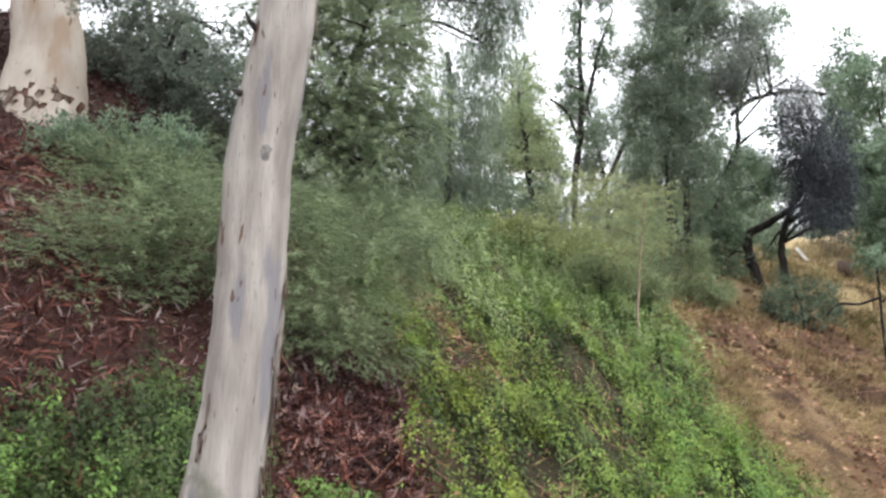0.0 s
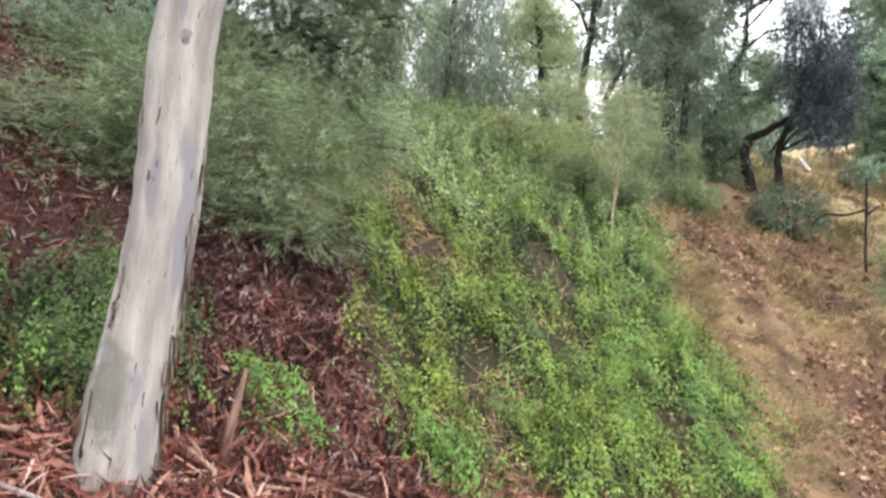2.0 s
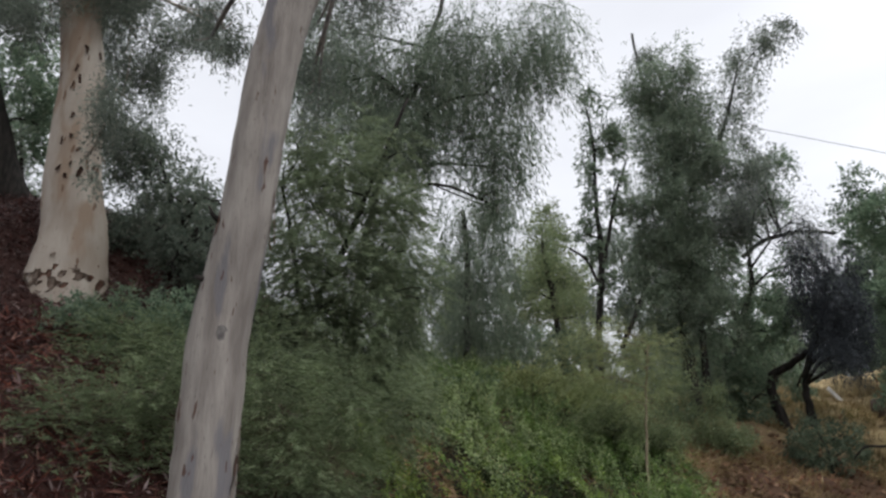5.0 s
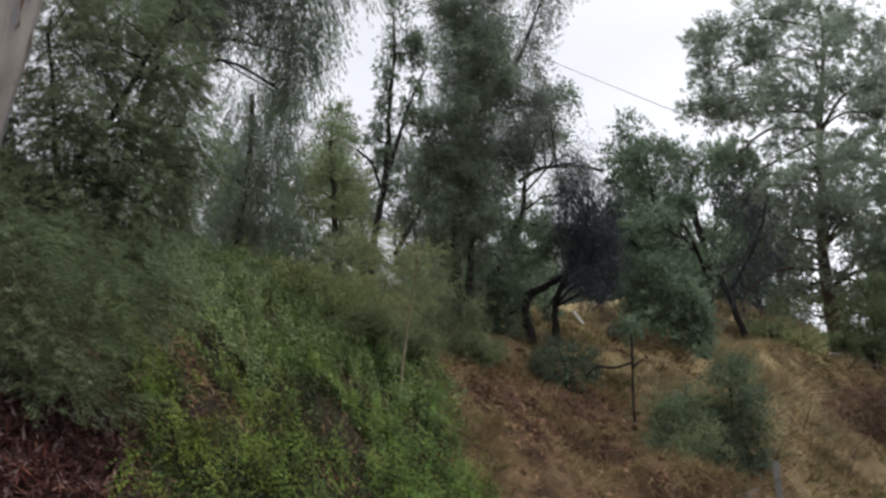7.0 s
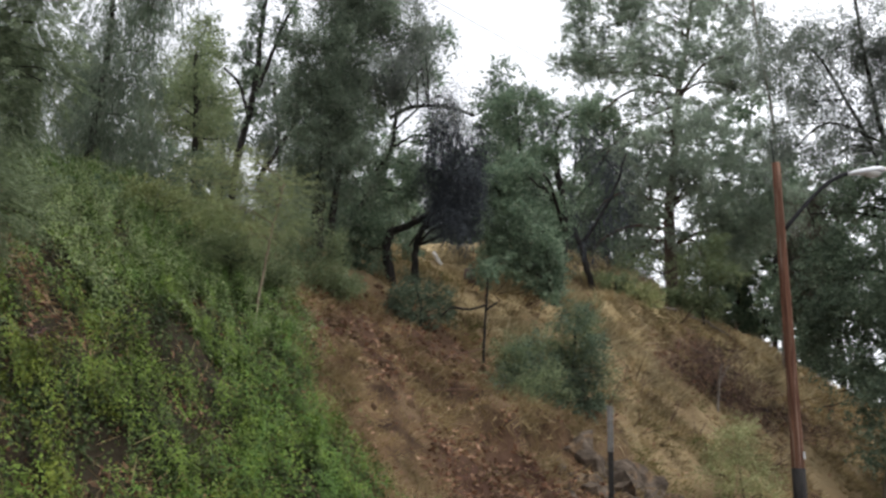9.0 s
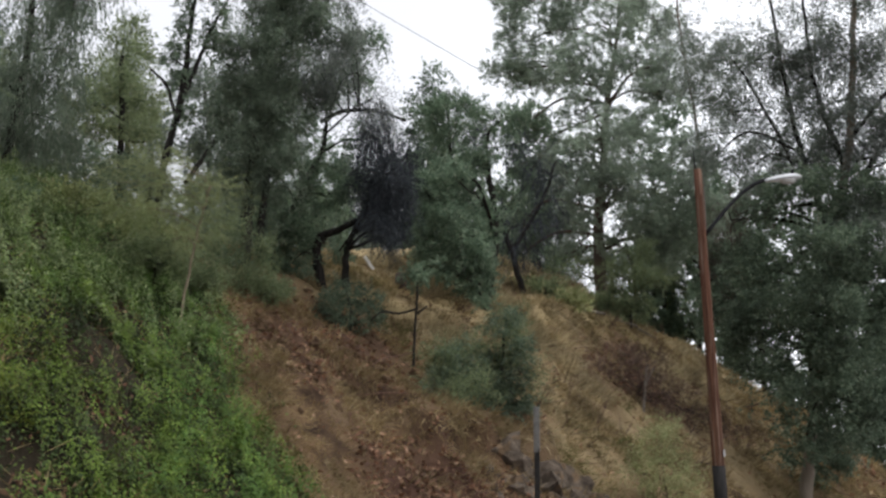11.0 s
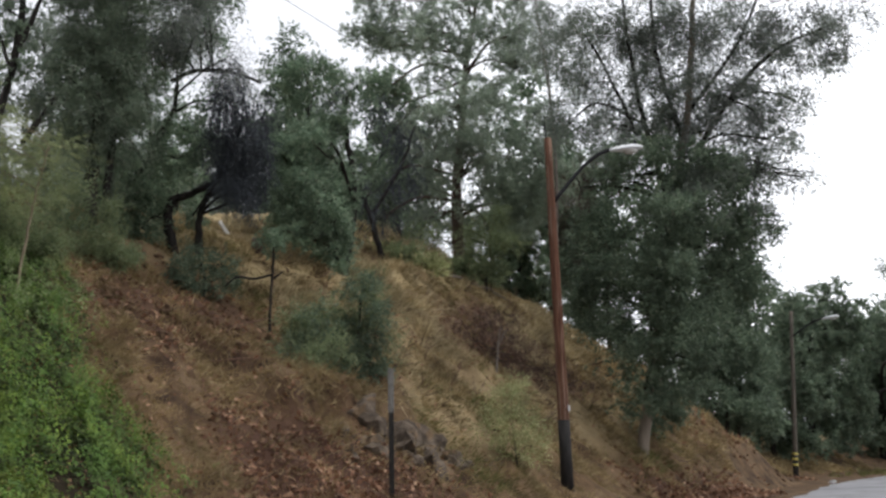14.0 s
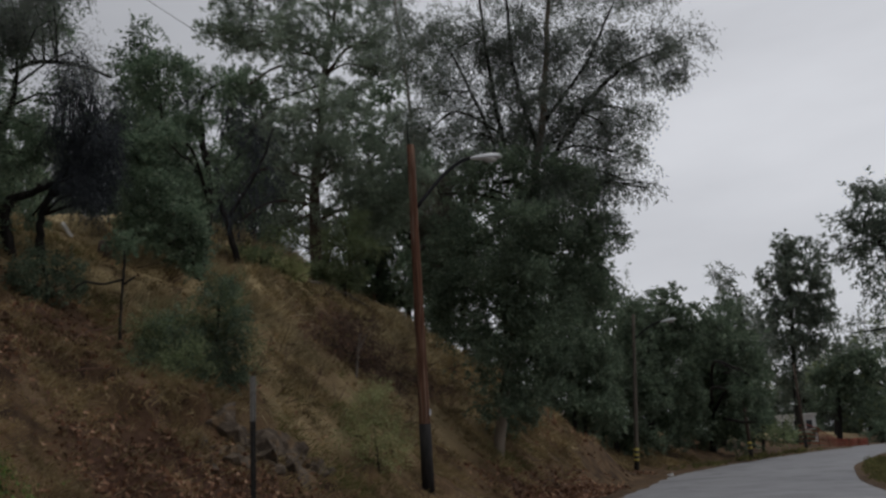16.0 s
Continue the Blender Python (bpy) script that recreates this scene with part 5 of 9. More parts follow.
tree("shrub", "dark green shrubs massed on the roadside bank", "shrub",
     [[(44.65, 9.03, 0.71, 0.12), (44.65, 9.03, 3.46, 0.11), (44.64, 9.08, 4.31, 0.09), (44.63, 9.14, 5.17, 0.08)]],
     [(44.37, 10.19, 5.51, 1.36, 1.06), (44.73, 8.66, 4.57, 1.36, 1.06), (44.58, 9.36, 5.76, 1.52, 1.21), (44.86, 8.04, 3.98, 1.06, 1.21), (44.32, 10.39, 6.4, 1.22, 1.22), (44.83, 8.22, 6.26, 1.21, 1.21)],
     "oak_dark", 0.24, 2.0)
tree("shrub", "dark green shrubs massed on the roadside bank", "shrub",
     [[(53.7, 9.25, 0.75, 0.16), (53.73, 9.08, 3.15, 0.11), (53.77, 8.9, 4.86, 0.09)]],
     [(53.6, 9.78, 2.85, 1.45, 1.27), (53.83, 8.51, 2.09, 1.45, 1.09), (53.76, 8.93, 4.52, 1.45, 1.45), (53.99, 7.56, 1.69, 1.27, 0.8), (53.5, 10.29, 4.62, 1.27, 1.45), (53.86, 8.38, 6.57, 1.46, 1.82), (54.0, 7.47, 8.63, 1.28, 1.83), (54.09, 6.88, 4.71, 1.45, 1.82)],
     "oak_dark", 0.28, 2.0)
tree("shrub", "dark green shrubs behind the roadside bank", "shrub",
     [[(42.6, 9.09, 1.21, 0.09), (42.6, 9.09, 2.47, 0.09), (42.61, 9.04, 2.99, 0.07), (42.62, 8.99, 3.51, 0.06)]],
     [(42.45, 9.7, 3.67, 1.3, 1.01), (42.73, 8.52, 3.36, 1.3, 1.01), (42.95, 7.47, 3.07, 1.16, 0.87), (42.26, 10.4, 4.1, 1.16, 1.16)],
     "oak_dark", 0.23, 1.8)
tree("shrub", "rounded dark green shrub beyond the bend", "shrub",
     [[(104.23, -9.8, -0.49, 0.18), (104.22, -9.89, 0.57, 0.14), (104.21, -9.99, 1.16, 0.14)]],
     [(104.27, -9.31, 1.02, 1.26, 0.98), (104.16, -10.52, 1.06, 1.26, 1.12), (104.21, -9.98, 1.75, 1.12, 0.7)],
     "oak_dark", 0.47, 1.8)
tree("background_tree", "hazy grey-green tree on the hilltop beyond", "tree",
     [[(-6.71, 38.57, 13.78, 0.14), (-6.71, 38.57, 17.39, 0.13), (-7.55, 38.4, 22.57, 0.11), (-8.58, 38.17, 26.96, 0.06)]],
     [(-8.0, 40.03, 28.12, 2.02, 2.03), (-8.29, 37.15, 24.28, 1.79, 1.85), (-8.11, 38.52, 23.41, 1.18, 1.88), (-6.88, 39.19, 22.25, 0.89, 1.87), (-7.36, 37.02, 19.38, 1.28, 1.75), (-7.55, 40.31, 19.32, 1.91, 1.87)],
     "far", 0.21, 1.17, twigs=3, group="trees beyond the crest")
tree("background_tree", "drooping grey-green tree on the hilltop beyond", "tree",
     [[(12.0, 37.81, 9.66, 0.14), (12.0, 37.81, 14.48, 0.13), (11.51, 37.95, 18.34, 0.1), (10.82, 38.14, 21.45, 0.06)]],
     [(11.28, 39.9, 22.17, 1.66, 1.54), (10.25, 36.22, 19.07, 1.04, 1.38), (12.41, 39.57, 19.86, 0.76, 1.51), (11.03, 36.79, 17.18, 0.95, 1.38), (11.42, 38.46, 16.61, 1.49, 1.43), (12.55, 38.08, 15.66, 1.48, 1.42)],
     "pepper", 0.21, 1.29, twigs=3, group="trees beyond the crest")
tree("background_tree", "drooping grey-green tree on the hilltop beyond", "tree",
     [[(11.95, 29.41, 9.35, 0.11), (11.95, 29.41, 12.17, 0.1), (11.66, 29.51, 14.94, 0.08), (11.18, 29.68, 17.17, 0.05)]],
     [(11.01, 30.04, 17.11, 0.83, 1.02), (11.37, 28.45, 15.8, 0.49, 0.97), (12.16, 31.15, 16.09, 0.62, 1.05), (10.62, 27.77, 13.62, 0.87, 0.92), (12.75, 31.12, 14.44, 1.09, 1.03), (11.41, 28.09, 12.34, 0.7, 0.92)],
     "pepper", 0.17, 1.46, twigs=3, group="trees beyond the crest")
tree("background_tree", "hazy grey-green tree on the hilltop beyond", "tree",
     [[(18.32, 39.77, 10.44, 0.15), (18.32, 39.77, 15.91, 0.14), (18.11, 39.86, 18.54, 0.11), (17.61, 40.07, 20.62, 0.06)]],
     [(17.43, 38.5, 19.95, 0.66, 0.9), (18.45, 40.6, 20.12, 0.66, 0.94), (17.47, 40.18, 18.83, 1.05, 0.92), (17.96, 38.94, 17.83, 1.26, 0.89), (19.03, 41.18, 17.93, 1.05, 0.94), (16.99, 38.22, 15.78, 0.59, 0.86)],
     "far", 0.23, 1.17, twigs=3, group="trees beyond the crest")
tree("background_tree", "pale yellow-green tree on the hilltop beyond", "tree",
     [[(20.85, 38.57, 10.96, 0.15), (20.85, 38.57, 16.03, 0.14), (20.53, 38.73, 20.33, 0.11), (19.91, 39.04, 23.84, 0.07)]],
     [(19.79, 36.96, 22.87, 0.8, 1.45), (20.42, 40.98, 23.11, 1.36, 1.56), (19.71, 37.29, 20.28, 1.68, 1.42), (21.51, 39.37, 20.17, 1.54, 1.5), (19.9, 38.84, 18.15, 0.91, 1.44), (20.54, 37.96, 16.82, 0.82, 1.41)],
     "lime", 0.23, 1.32, twigs=3, group="trees beyond the crest")
tree("background_tree", "hazy grey-green tree on the hilltop beyond", "tree",
     [[(24.77, 43.28, 12.18, 0.17), (24.77, 43.28, 17.81, 0.16), (24.61, 43.37, 20.89, 0.13), (24.08, 43.65, 23.35, 0.07)]],
     [(23.55, 43.3, 22.92, 1.07, 1.04), (24.81, 44.77, 22.81, 1.63, 1.08), (24.19, 41.5, 20.73, 1.47, 1.0), (25.0, 45.42, 21.06, 1.02, 1.08), (23.62, 41.88, 18.81, 0.71, 0.99), (25.92, 44.02, 19.04, 1.17, 1.05)],
     "far", 0.26, 1.46, twigs=3, group="trees beyond the crest")
tree("background_tree", "hazy grey-green tree on the hilltop beyond", "tree",
     [[(25.61, 38.13, 12.2, 0.15), (25.61, 38.13, 15.24, 0.14), (25.36, 38.29, 19.96, 0.12), (24.79, 38.64, 23.85, 0.07)]],
     [(25.23, 39.91, 24.23, 1.59, 1.67), (25.45, 37.59, 22.03, 1.63, 1.59), (24.77, 38.27, 20.5, 1.12, 1.58), (25.51, 39.54, 19.59, 0.77, 1.61), (25.11, 36.39, 17.25, 0.99, 1.5), (26.33, 40.04, 16.95, 1.6, 1.61)],
     "far", 0.24, 1.46, twigs=3, group="trees beyond the crest")
tree("background_tree", "drooping grey-green tree on the hilltop beyond", "tree",
     [[(23.99, 31.98, 11.48, 0.14), (23.99, 31.98, 12.8, 0.13), (23.85, 32.08, 16.45, 0.1), (23.43, 32.38, 19.46, 0.06)]],
     [(25.36, 33.43, 20.29, 1.96, 1.31), (22.56, 30.65, 17.37, 1.34, 1.18), (23.92, 33.83, 17.49, 0.9, 1.27), (23.96, 31.06, 15.68, 0.99, 1.19), (23.8, 32.0, 14.73, 1.59, 1.2), (23.86, 33.22, 13.87, 1.79, 1.22)],
     "pepper", 0.21, 1.46, twigs=3, group="trees beyond the crest")
tree("background_tree", "dark green tree on the hilltop beyond", "tree",
     [[(23.45, 27.36, 10.96, 0.12), (23.37, 27.43, 14.64, 0.09), (23.04, 27.69, 17.37, 0.05)]],
     [(23.94, 28.03, 17.62, 1.44, 1.14), (21.67, 26.83, 15.51, 0.82, 1.06), (24.88, 28.69, 15.91, 0.86, 1.16), (22.31, 25.76, 13.47, 1.26, 1.03), (23.75, 29.2, 13.57, 1.69, 1.13), (23.17, 26.34, 11.87, 1.22, 1.04)],
     "oak", 0.19, 1.46, twigs=3, group="trees beyond the crest")
tree("background_tree", "hazy grey-green tree on the hilltop beyond", "tree",
     [[(30.34, 31.98, 12.53, 0.15), (30.34, 31.98, 13.62, 0.14), (30.32, 32.01, 17.02, 0.11), (29.99, 32.31, 19.81, 0.06)]],
     [(28.81, 31.89, 19.18, 0.98, 1.11), (30.5, 32.2, 18.72, 0.81, 1.14), (31.06, 32.15, 17.79, 1.28, 1.14), (28.74, 31.58, 15.99, 1.64, 1.08), (31.7, 33.27, 16.04, 1.51, 1.15), (29.38, 30.16, 13.88, 0.85, 1.05)],
     "far", 0.23, 1.46, twigs=3, group="trees beyond the crest")
tree("background_tree", "dark green tree on the hilltop beyond", "tree",
     [[(20.31, 22.17, 9.53, 0.09), (20.32, 22.17, 10.99, 0.07), (20.11, 22.34, 12.13, 0.04)]],
     [(18.85, 20.79, 11.38, 0.49, 0.44), (21.83, 23.25, 12.27, 0.8, 0.5), (19.09, 21.53, 10.77, 1.06, 0.45), (20.53, 22.64, 10.91, 1.08, 0.47), (20.92, 22.14, 10.47, 0.69, 0.47), (19.2, 21.56, 9.56, 0.5, 0.44)],
     "oak", 0.16, 1.46, twigs=3, group="trees beyond the crest")
tree("background_tree", "dark green tree on the hilltop beyond", "tree",
     [[(34.64, 30.52, 12.36, 0.15), (34.64, 30.52, 13.66, 0.14), (34.67, 30.5, 17.71, 0.11), (34.39, 30.8, 21.07, 0.07)]],
     [(34.33, 29.27, 20.47, 1.03, 1.33), (35.49, 32.1, 20.26, 1.71, 1.4), (32.82, 29.57, 17.61, 1.67, 1.28), (36.6, 31.19, 17.73, 1.25, 1.38), (33.26, 29.89, 15.38, 0.77, 1.28), (34.86, 31.34, 14.81, 1.12, 1.33)],
     "oak", 0.24, 1.46, twigs=3, group="trees beyond the crest")
tree("background_tree", "hazy grey-green tree on the hilltop beyond", "tree",
     [[(39.18, 31.41, 11.73, 0.17), (39.18, 31.41, 14.4, 0.16), (39.25, 31.33, 18.02, 0.12), (39.0, 31.62, 21.02, 0.07)]],
     [(39.71, 32.08, 21.19, 1.68, 1.24), (38.66, 32.04, 19.72, 1.94, 1.21), (39.03, 30.22, 18.29, 1.43, 1.18), (40.28, 32.52, 17.95, 0.93, 1.23), (37.21, 30.72, 15.77, 1.03, 1.14), (41.25, 31.97, 15.79, 1.76, 1.23)],
     "far", 0.26, 1.46, twigs=3, group="trees beyond the crest")
tree("background_tree", "dark green tree on the hilltop beyond", "tree",
     [[(42.47, 30.46, 10.29, 0.17), (42.47, 30.46, 14.93, 0.16), (42.56, 30.33, 17.91, 0.13), (42.35, 30.62, 20.36, 0.07)]],
     [(43.58, 32.28, 20.95, 1.75, 1.05), (41.46, 29.01, 18.72, 1.35, 0.97), (43.45, 30.89, 18.7, 0.87, 1.02), (41.84, 30.94, 17.39, 0.83, 0.99), (42.28, 29.61, 16.35, 1.34, 0.98), (43.72, 31.12, 16.01, 1.69, 1.01)],
     "oak", 0.27, 1.2, twigs=3, group="trees beyond the crest")
tree("background_tree", "dark green tree on the hilltop beyond", "tree",
     [[(42.43, 27.04, 9.93, 0.17), (42.43, 27.04, 16.52, 0.16), (42.54, 26.88, 19.61, 0.12), (42.37, 27.13, 22.16, 0.07)]],
     [(43.74, 27.41, 22.54, 1.68, 1.07), (41.23, 25.54, 20.32, 0.99, 1.0), (43.65, 28.81, 20.85, 0.87, 1.08), (41.13, 25.76, 18.5, 1.27, 0.99), (43.77, 27.26, 18.58, 1.8, 1.05), (41.61, 27.46, 17.13, 1.49, 1.01)],
     "oak", 0.26, 1.17, twigs=3, group="trees beyond the crest")
tree("background_tree", "dark green tree on the hilltop beyond", "tree",
     [[(44.72, 30.77, 9.35, 0.18), (44.72, 30.77, 14.67, 0.17), (44.84, 30.6, 20.89, 0.13), (44.64, 30.88, 26.16, 0.08)]],
     [(44.69, 29.81, 25.6, 1.04, 2.14), (44.14, 31.06, 23.76, 0.72, 2.12), (45.66, 31.38, 22.29, 1.06, 2.15), (43.71, 29.22, 19.33, 1.46, 2.02), (45.97, 32.44, 18.62, 1.48, 2.14), (43.19, 29.67, 15.63, 0.88, 1.97)],
     "oak", 0.28, 1.12, twigs=3, group="trees beyond the crest")
tree("background_tree", "hazy grey-green tree on the hilltop beyond", "tree",
     [[(45.03, 22.63, 8.21, 0.17), (45.03, 22.63, 13.59, 0.16), (45.15, 22.4, 16.49, 0.12), (45.05, 22.59, 18.91, 0.07)]],
     [(43.2, 21.98, 18.15, 0.86, 0.99), (46.29, 23.48, 18.37, 1.15, 1.05), (44.78, 21.39, 16.66, 1.72, 1.0), (44.79, 22.96, 16.06, 1.85, 1.01), (45.72, 23.29, 15.42, 1.29, 1.02), (44.01, 21.15, 13.85, 0.83, 0.97)],
     "far", 0.26, 1.17, twigs=3, group="trees beyond the crest")
tree("background_tree", "pale yellow-green tree on the hilltop beyond", "tree",
     [[(42.19, 19.39, 8.26, 0.15), (42.19, 19.39, 9.56, 0.14), (42.33, 19.09, 13.64, 0.11), (42.29, 19.18, 17.08, 0.07)]],
     [(40.76, 18.89, 16.44, 0.89, 1.44), (44.39, 19.22, 16.1, 1.55, 1.54), (40.44, 18.47, 13.76, 1.67, 1.41), (43.51, 20.44, 13.44, 1.35, 1.51), (41.63, 18.21, 11.51, 0.79, 1.42), (42.27, 19.59, 10.56, 0.97, 1.45)],
     "lime", 0.24, 1.32, twigs=3, group="trees beyond the crest")
tree("background_tree", "dark green tree on the hilltop beyond", "tree",
     [[(39.18, 16.36, 7.55, 0.14), (39.34, 16.0, 12.38, 0.1), (39.33, 16.0, 16.28, 0.06)]],
     [(39.87, 15.49, 16.11, 1.26, 1.73), (39.92, 16.09, 14.74, 1.63, 1.73), (37.84, 16.08, 12.78, 1.28, 1.64), (41.19, 16.36, 12.07, 0.84, 1.75), (37.45, 15.33, 9.84, 0.76, 1.58), (40.56, 17.59, 9.18, 1.34, 1.72)],
     "oak", 0.22, 1.61, twigs=3, group="trees beyond the crest")
tree("background_tree", "dark green tree on the hilltop beyond", "tree",
     [[(40.27, 18.76, 8.62, 0.14), (40.37, 18.54, 11.81, 0.11), (40.3, 18.69, 13.96, 0.06)]],
     [(42.16, 19.03, 14.33, 1.42, 0.98), (38.92, 18.55, 12.72, 1.21, 0.91), (40.94, 18.59, 12.33, 0.79, 0.94), (40.77, 18.53, 11.48, 0.65, 0.93), (39.0, 18.72, 10.4, 0.99, 0.9), (41.98, 19.22, 10.15, 1.41, 0.96)],
     "oak", 0.23, 1.61, twigs=3, group="trees beyond the crest")
tree("background_tree", "dark green tree on the hilltop beyond", "tree",
     [[(42.37, 16.26, 6.41, 0.15), (42.37, 16.26, 11.39, 0.14), (42.52, 15.9, 14.94, 0.11), (42.49, 15.97, 17.93, 0.06)]],
     [(43.77, 17.25, 18.46, 2.03, 1.3), (40.72, 15.07, 15.95, 1.24, 1.19), (44.54, 15.96, 16.02, 0.95, 1.29), (40.78, 16.25, 14.06, 1.28, 1.19), (43.16, 16.31, 13.5, 1.95, 1.24), (42.77, 15.57, 12.2, 1.82, 1.22)],
     "oak", 0.24, 1.61, twigs=3, group="trees beyond the crest")
tree("background_tree", "dark green tree on the hilltop beyond", "tree",
     [[(40.16, 13.68, 5.37, 0.14), (40.16, 13.68, 10.05, 0.13), (40.29, 13.33, 13.16, 0.1), (40.27, 13.37, 15.77, 0.06)]],
     [(40.23, 13.43, 15.64, 1.17, 1.11), (39.73, 12.38, 14.29, 0.73, 1.08), (41.53, 14.39, 14.15, 0.97, 1.14), (38.35, 12.98, 12.2, 1.39, 1.04), (42.3, 13.54, 12.14, 1.6, 1.14), (38.5, 13.51, 10.47, 1.01, 1.04)],
     "oak", 0.22, 1.46, twigs=3, group="trees beyond the crest")
tree("background_tree", "hazy grey-green tree on the hilltop beyond", "tree",
     [[(41.69, 15.23, 5.93, 0.14), (41.69, 15.23, 7.16, 0.13), (41.85, 14.83, 12.28, 0.11), (41.83, 14.87, 16.6, 0.06)]],
     [(40.58, 13.38, 15.73, 0.81, 1.73), (42.76, 15.46, 15.06, 0.9, 1.83), (41.4, 15.28, 13.06, 1.41, 1.76), (41.48, 14.03, 11.3, 1.62, 1.73), (42.92, 15.86, 10.19, 1.26, 1.79), (39.81, 14.92, 8.1, 0.73, 1.65)],
     "far", 0.23, 1.46, twigs=3, group="trees beyond the crest")
tree("background_tree", "hazy grey-green tree on the hilltop beyond", "tree",
     [[(40.98, 25.33, 10.35, 0.16), (40.98, 25.33, 11.84, 0.15), (41.1, 25.14, 14.73, 0.12), (40.96, 25.36, 17.11, 0.07)]],
     [(39.56, 24.18, 16.4, 0.71, 0.94), (42.35, 26.88, 16.71, 1.23, 1.01), (39.85, 23.74, 14.64, 1.46, 0.93), (42.09, 25.94, 14.62, 1.29, 0.99), (40.25, 25.56, 13.3, 0.76, 0.95), (41.0, 24.56, 12.41, 0.76, 0.95)],
     "far", 0.25, 1.12, twigs=3, group="trees beyond the crest")
tree("background_tree", "pale yellow-green tree on the hilltop beyond", "tree",
     [[(40.68, 21.98, 9.76, 0.15), (40.68, 21.98, 11.31, 0.14), (40.79, 21.79, 13.24, 0.11), (40.67, 22.0, 14.83, 0.06)]],
     [(40.25, 22.2, 14.7, 0.8, 0.65), (41.86, 22.11, 14.42, 1.17, 0.67), (39.37, 20.85, 13.09, 1.0, 0.63), (42.15, 23.4, 13.47, 0.68, 0.68), (39.22, 20.72, 11.9, 0.52, 0.62), (42.05, 22.47, 12.08, 0.89, 0.67)],
     "lime", 0.24, 1.12, twigs=3, group="trees beyond the crest")
tree("background_tree", "dark green tree on the hilltop beyond", "tree",
     [[(36.97, 24.12, 11.4, 0.15), (37.06, 23.99, 13.35, 0.11), (36.9, 24.22, 14.51, 0.06)]],
     [(38.33, 24.83, 14.89, 1.08, 0.49), (36.54, 23.28, 13.76, 1.04, 0.46), (36.67, 24.5, 13.58, 0.71, 0.47), (37.79, 24.49, 13.37, 0.51, 0.48), (35.91, 22.9, 12.3, 0.71, 0.45), (38.26, 25.67, 12.77, 1.12, 0.49)],
     "oak", 0.23, 1.03, twigs=3, group="trees beyond the crest")
tree("background_tree", "dark green tree on the hilltop beyond", "tree",
     [[(41.76, 19.98, 8.72, 0.15), (41.76, 19.98, 10.57, 0.14), (41.89, 19.72, 13.43, 0.11), (41.81, 19.88, 15.81, 0.06)]],
     [(43.91, 19.96, 16.21, 1.51, 1.03), (39.87, 19.33, 14.24, 1.01, 0.94), (43.28, 20.67, 14.34, 0.69, 1.01), (41.18, 18.83, 12.7, 0.83, 0.95), (41.73, 20.47, 12.2, 1.33, 0.97), (42.33, 20.34, 11.4, 1.41, 0.98)],
     "oak", 0.24, 1.32, twigs=3, group="trees beyond the crest")
tree("background_tree", "hazy grey-green tree on the hilltop beyond", "tree",
     [[(150.51, 5.29, 1.07, 0.47), (150.55, 4.13, 6.26, 0.35), (150.54, 4.35, 11.11, 0.2)]],
     [(151.08, 4.42, 10.91, 2.21, 2.25), (149.22, 4.69, 8.99, 1.34, 2.22), (152.41, 3.23, 7.16, 1.46, 2.27), (148.52, 5.08, 5.37, 2.31, 2.21), (152.28, 5.54, 3.65, 2.76, 2.26), (149.33, 3.89, 1.72, 2.02, 2.22)],
     "far", 0.79, 1.61, twigs=3, group="trees beyond the crest")
tree("background_tree", "pale yellow-green tree on the hilltop beyond", "tree",
     [[(150.59, 2.7, 1.01, 0.47), (150.61, 1.55, 5.91, 0.35), (150.61, 1.77, 10.6, 0.2)]],
     [(149.27, 2.22, 10.33, 1.48, 2.16), (151.18, 0.48, 8.5, 1.32, 2.19), (150.92, 1.89, 6.83, 2.14, 2.18), (149.46, 2.94, 5.1, 2.73, 2.16), (152.34, 1.23, 3.27, 2.28, 2.2), (148.6, 2.59, 1.6, 1.36, 2.15)],
     "lime", 0.79, 1.61, twigs=3, group="trees beyond the crest")
tree("background_tree", "hazy grey-green tree on the hilltop beyond", "tree",
     [[(150.63, 0.15, 0.96, 0.47), (150.63, -0.94, 5.19, 0.35), (150.63, -0.69, 9.41, 0.2)]],
     [(148.65, -1.92, 9.0, 1.23, 1.95), (152.55, -1.29, 7.62, 1.93, 2.0), (149.13, 0.4, 6.04, 2.67, 1.96), (151.41, -1.27, 4.39, 2.47, 1.99), (150.71, -0.58, 2.84, 1.54, 1.98), (149.69, 1.07, 1.38, 1.28, 1.96)],
     "far", 0.79, 1.61, twigs=3, group="trees beyond the crest")
tree("background_tree", "hazy grey-green tree on the hilltop beyond", "tree",
     [[(150.62, -2.38, 0.87, 0.47), (150.6, -3.63, 6.11, 0.35), (150.6, -3.53, 11.21, 0.2)]],
     [(149.77, -4.72, 10.8, 1.68, 2.39), (152.13, -2.62, 9.16, 2.61, 2.43), (148.67, -3.79, 6.98, 2.58, 2.37), (152.57, -3.92, 5.18, 1.76, 2.43), (148.99, -1.74, 3.35, 1.23, 2.37), (151.6, -3.02, 1.39, 1.86, 2.42)],
     "far", 0.79, 1.61, twigs=3, group="trees beyond the crest")
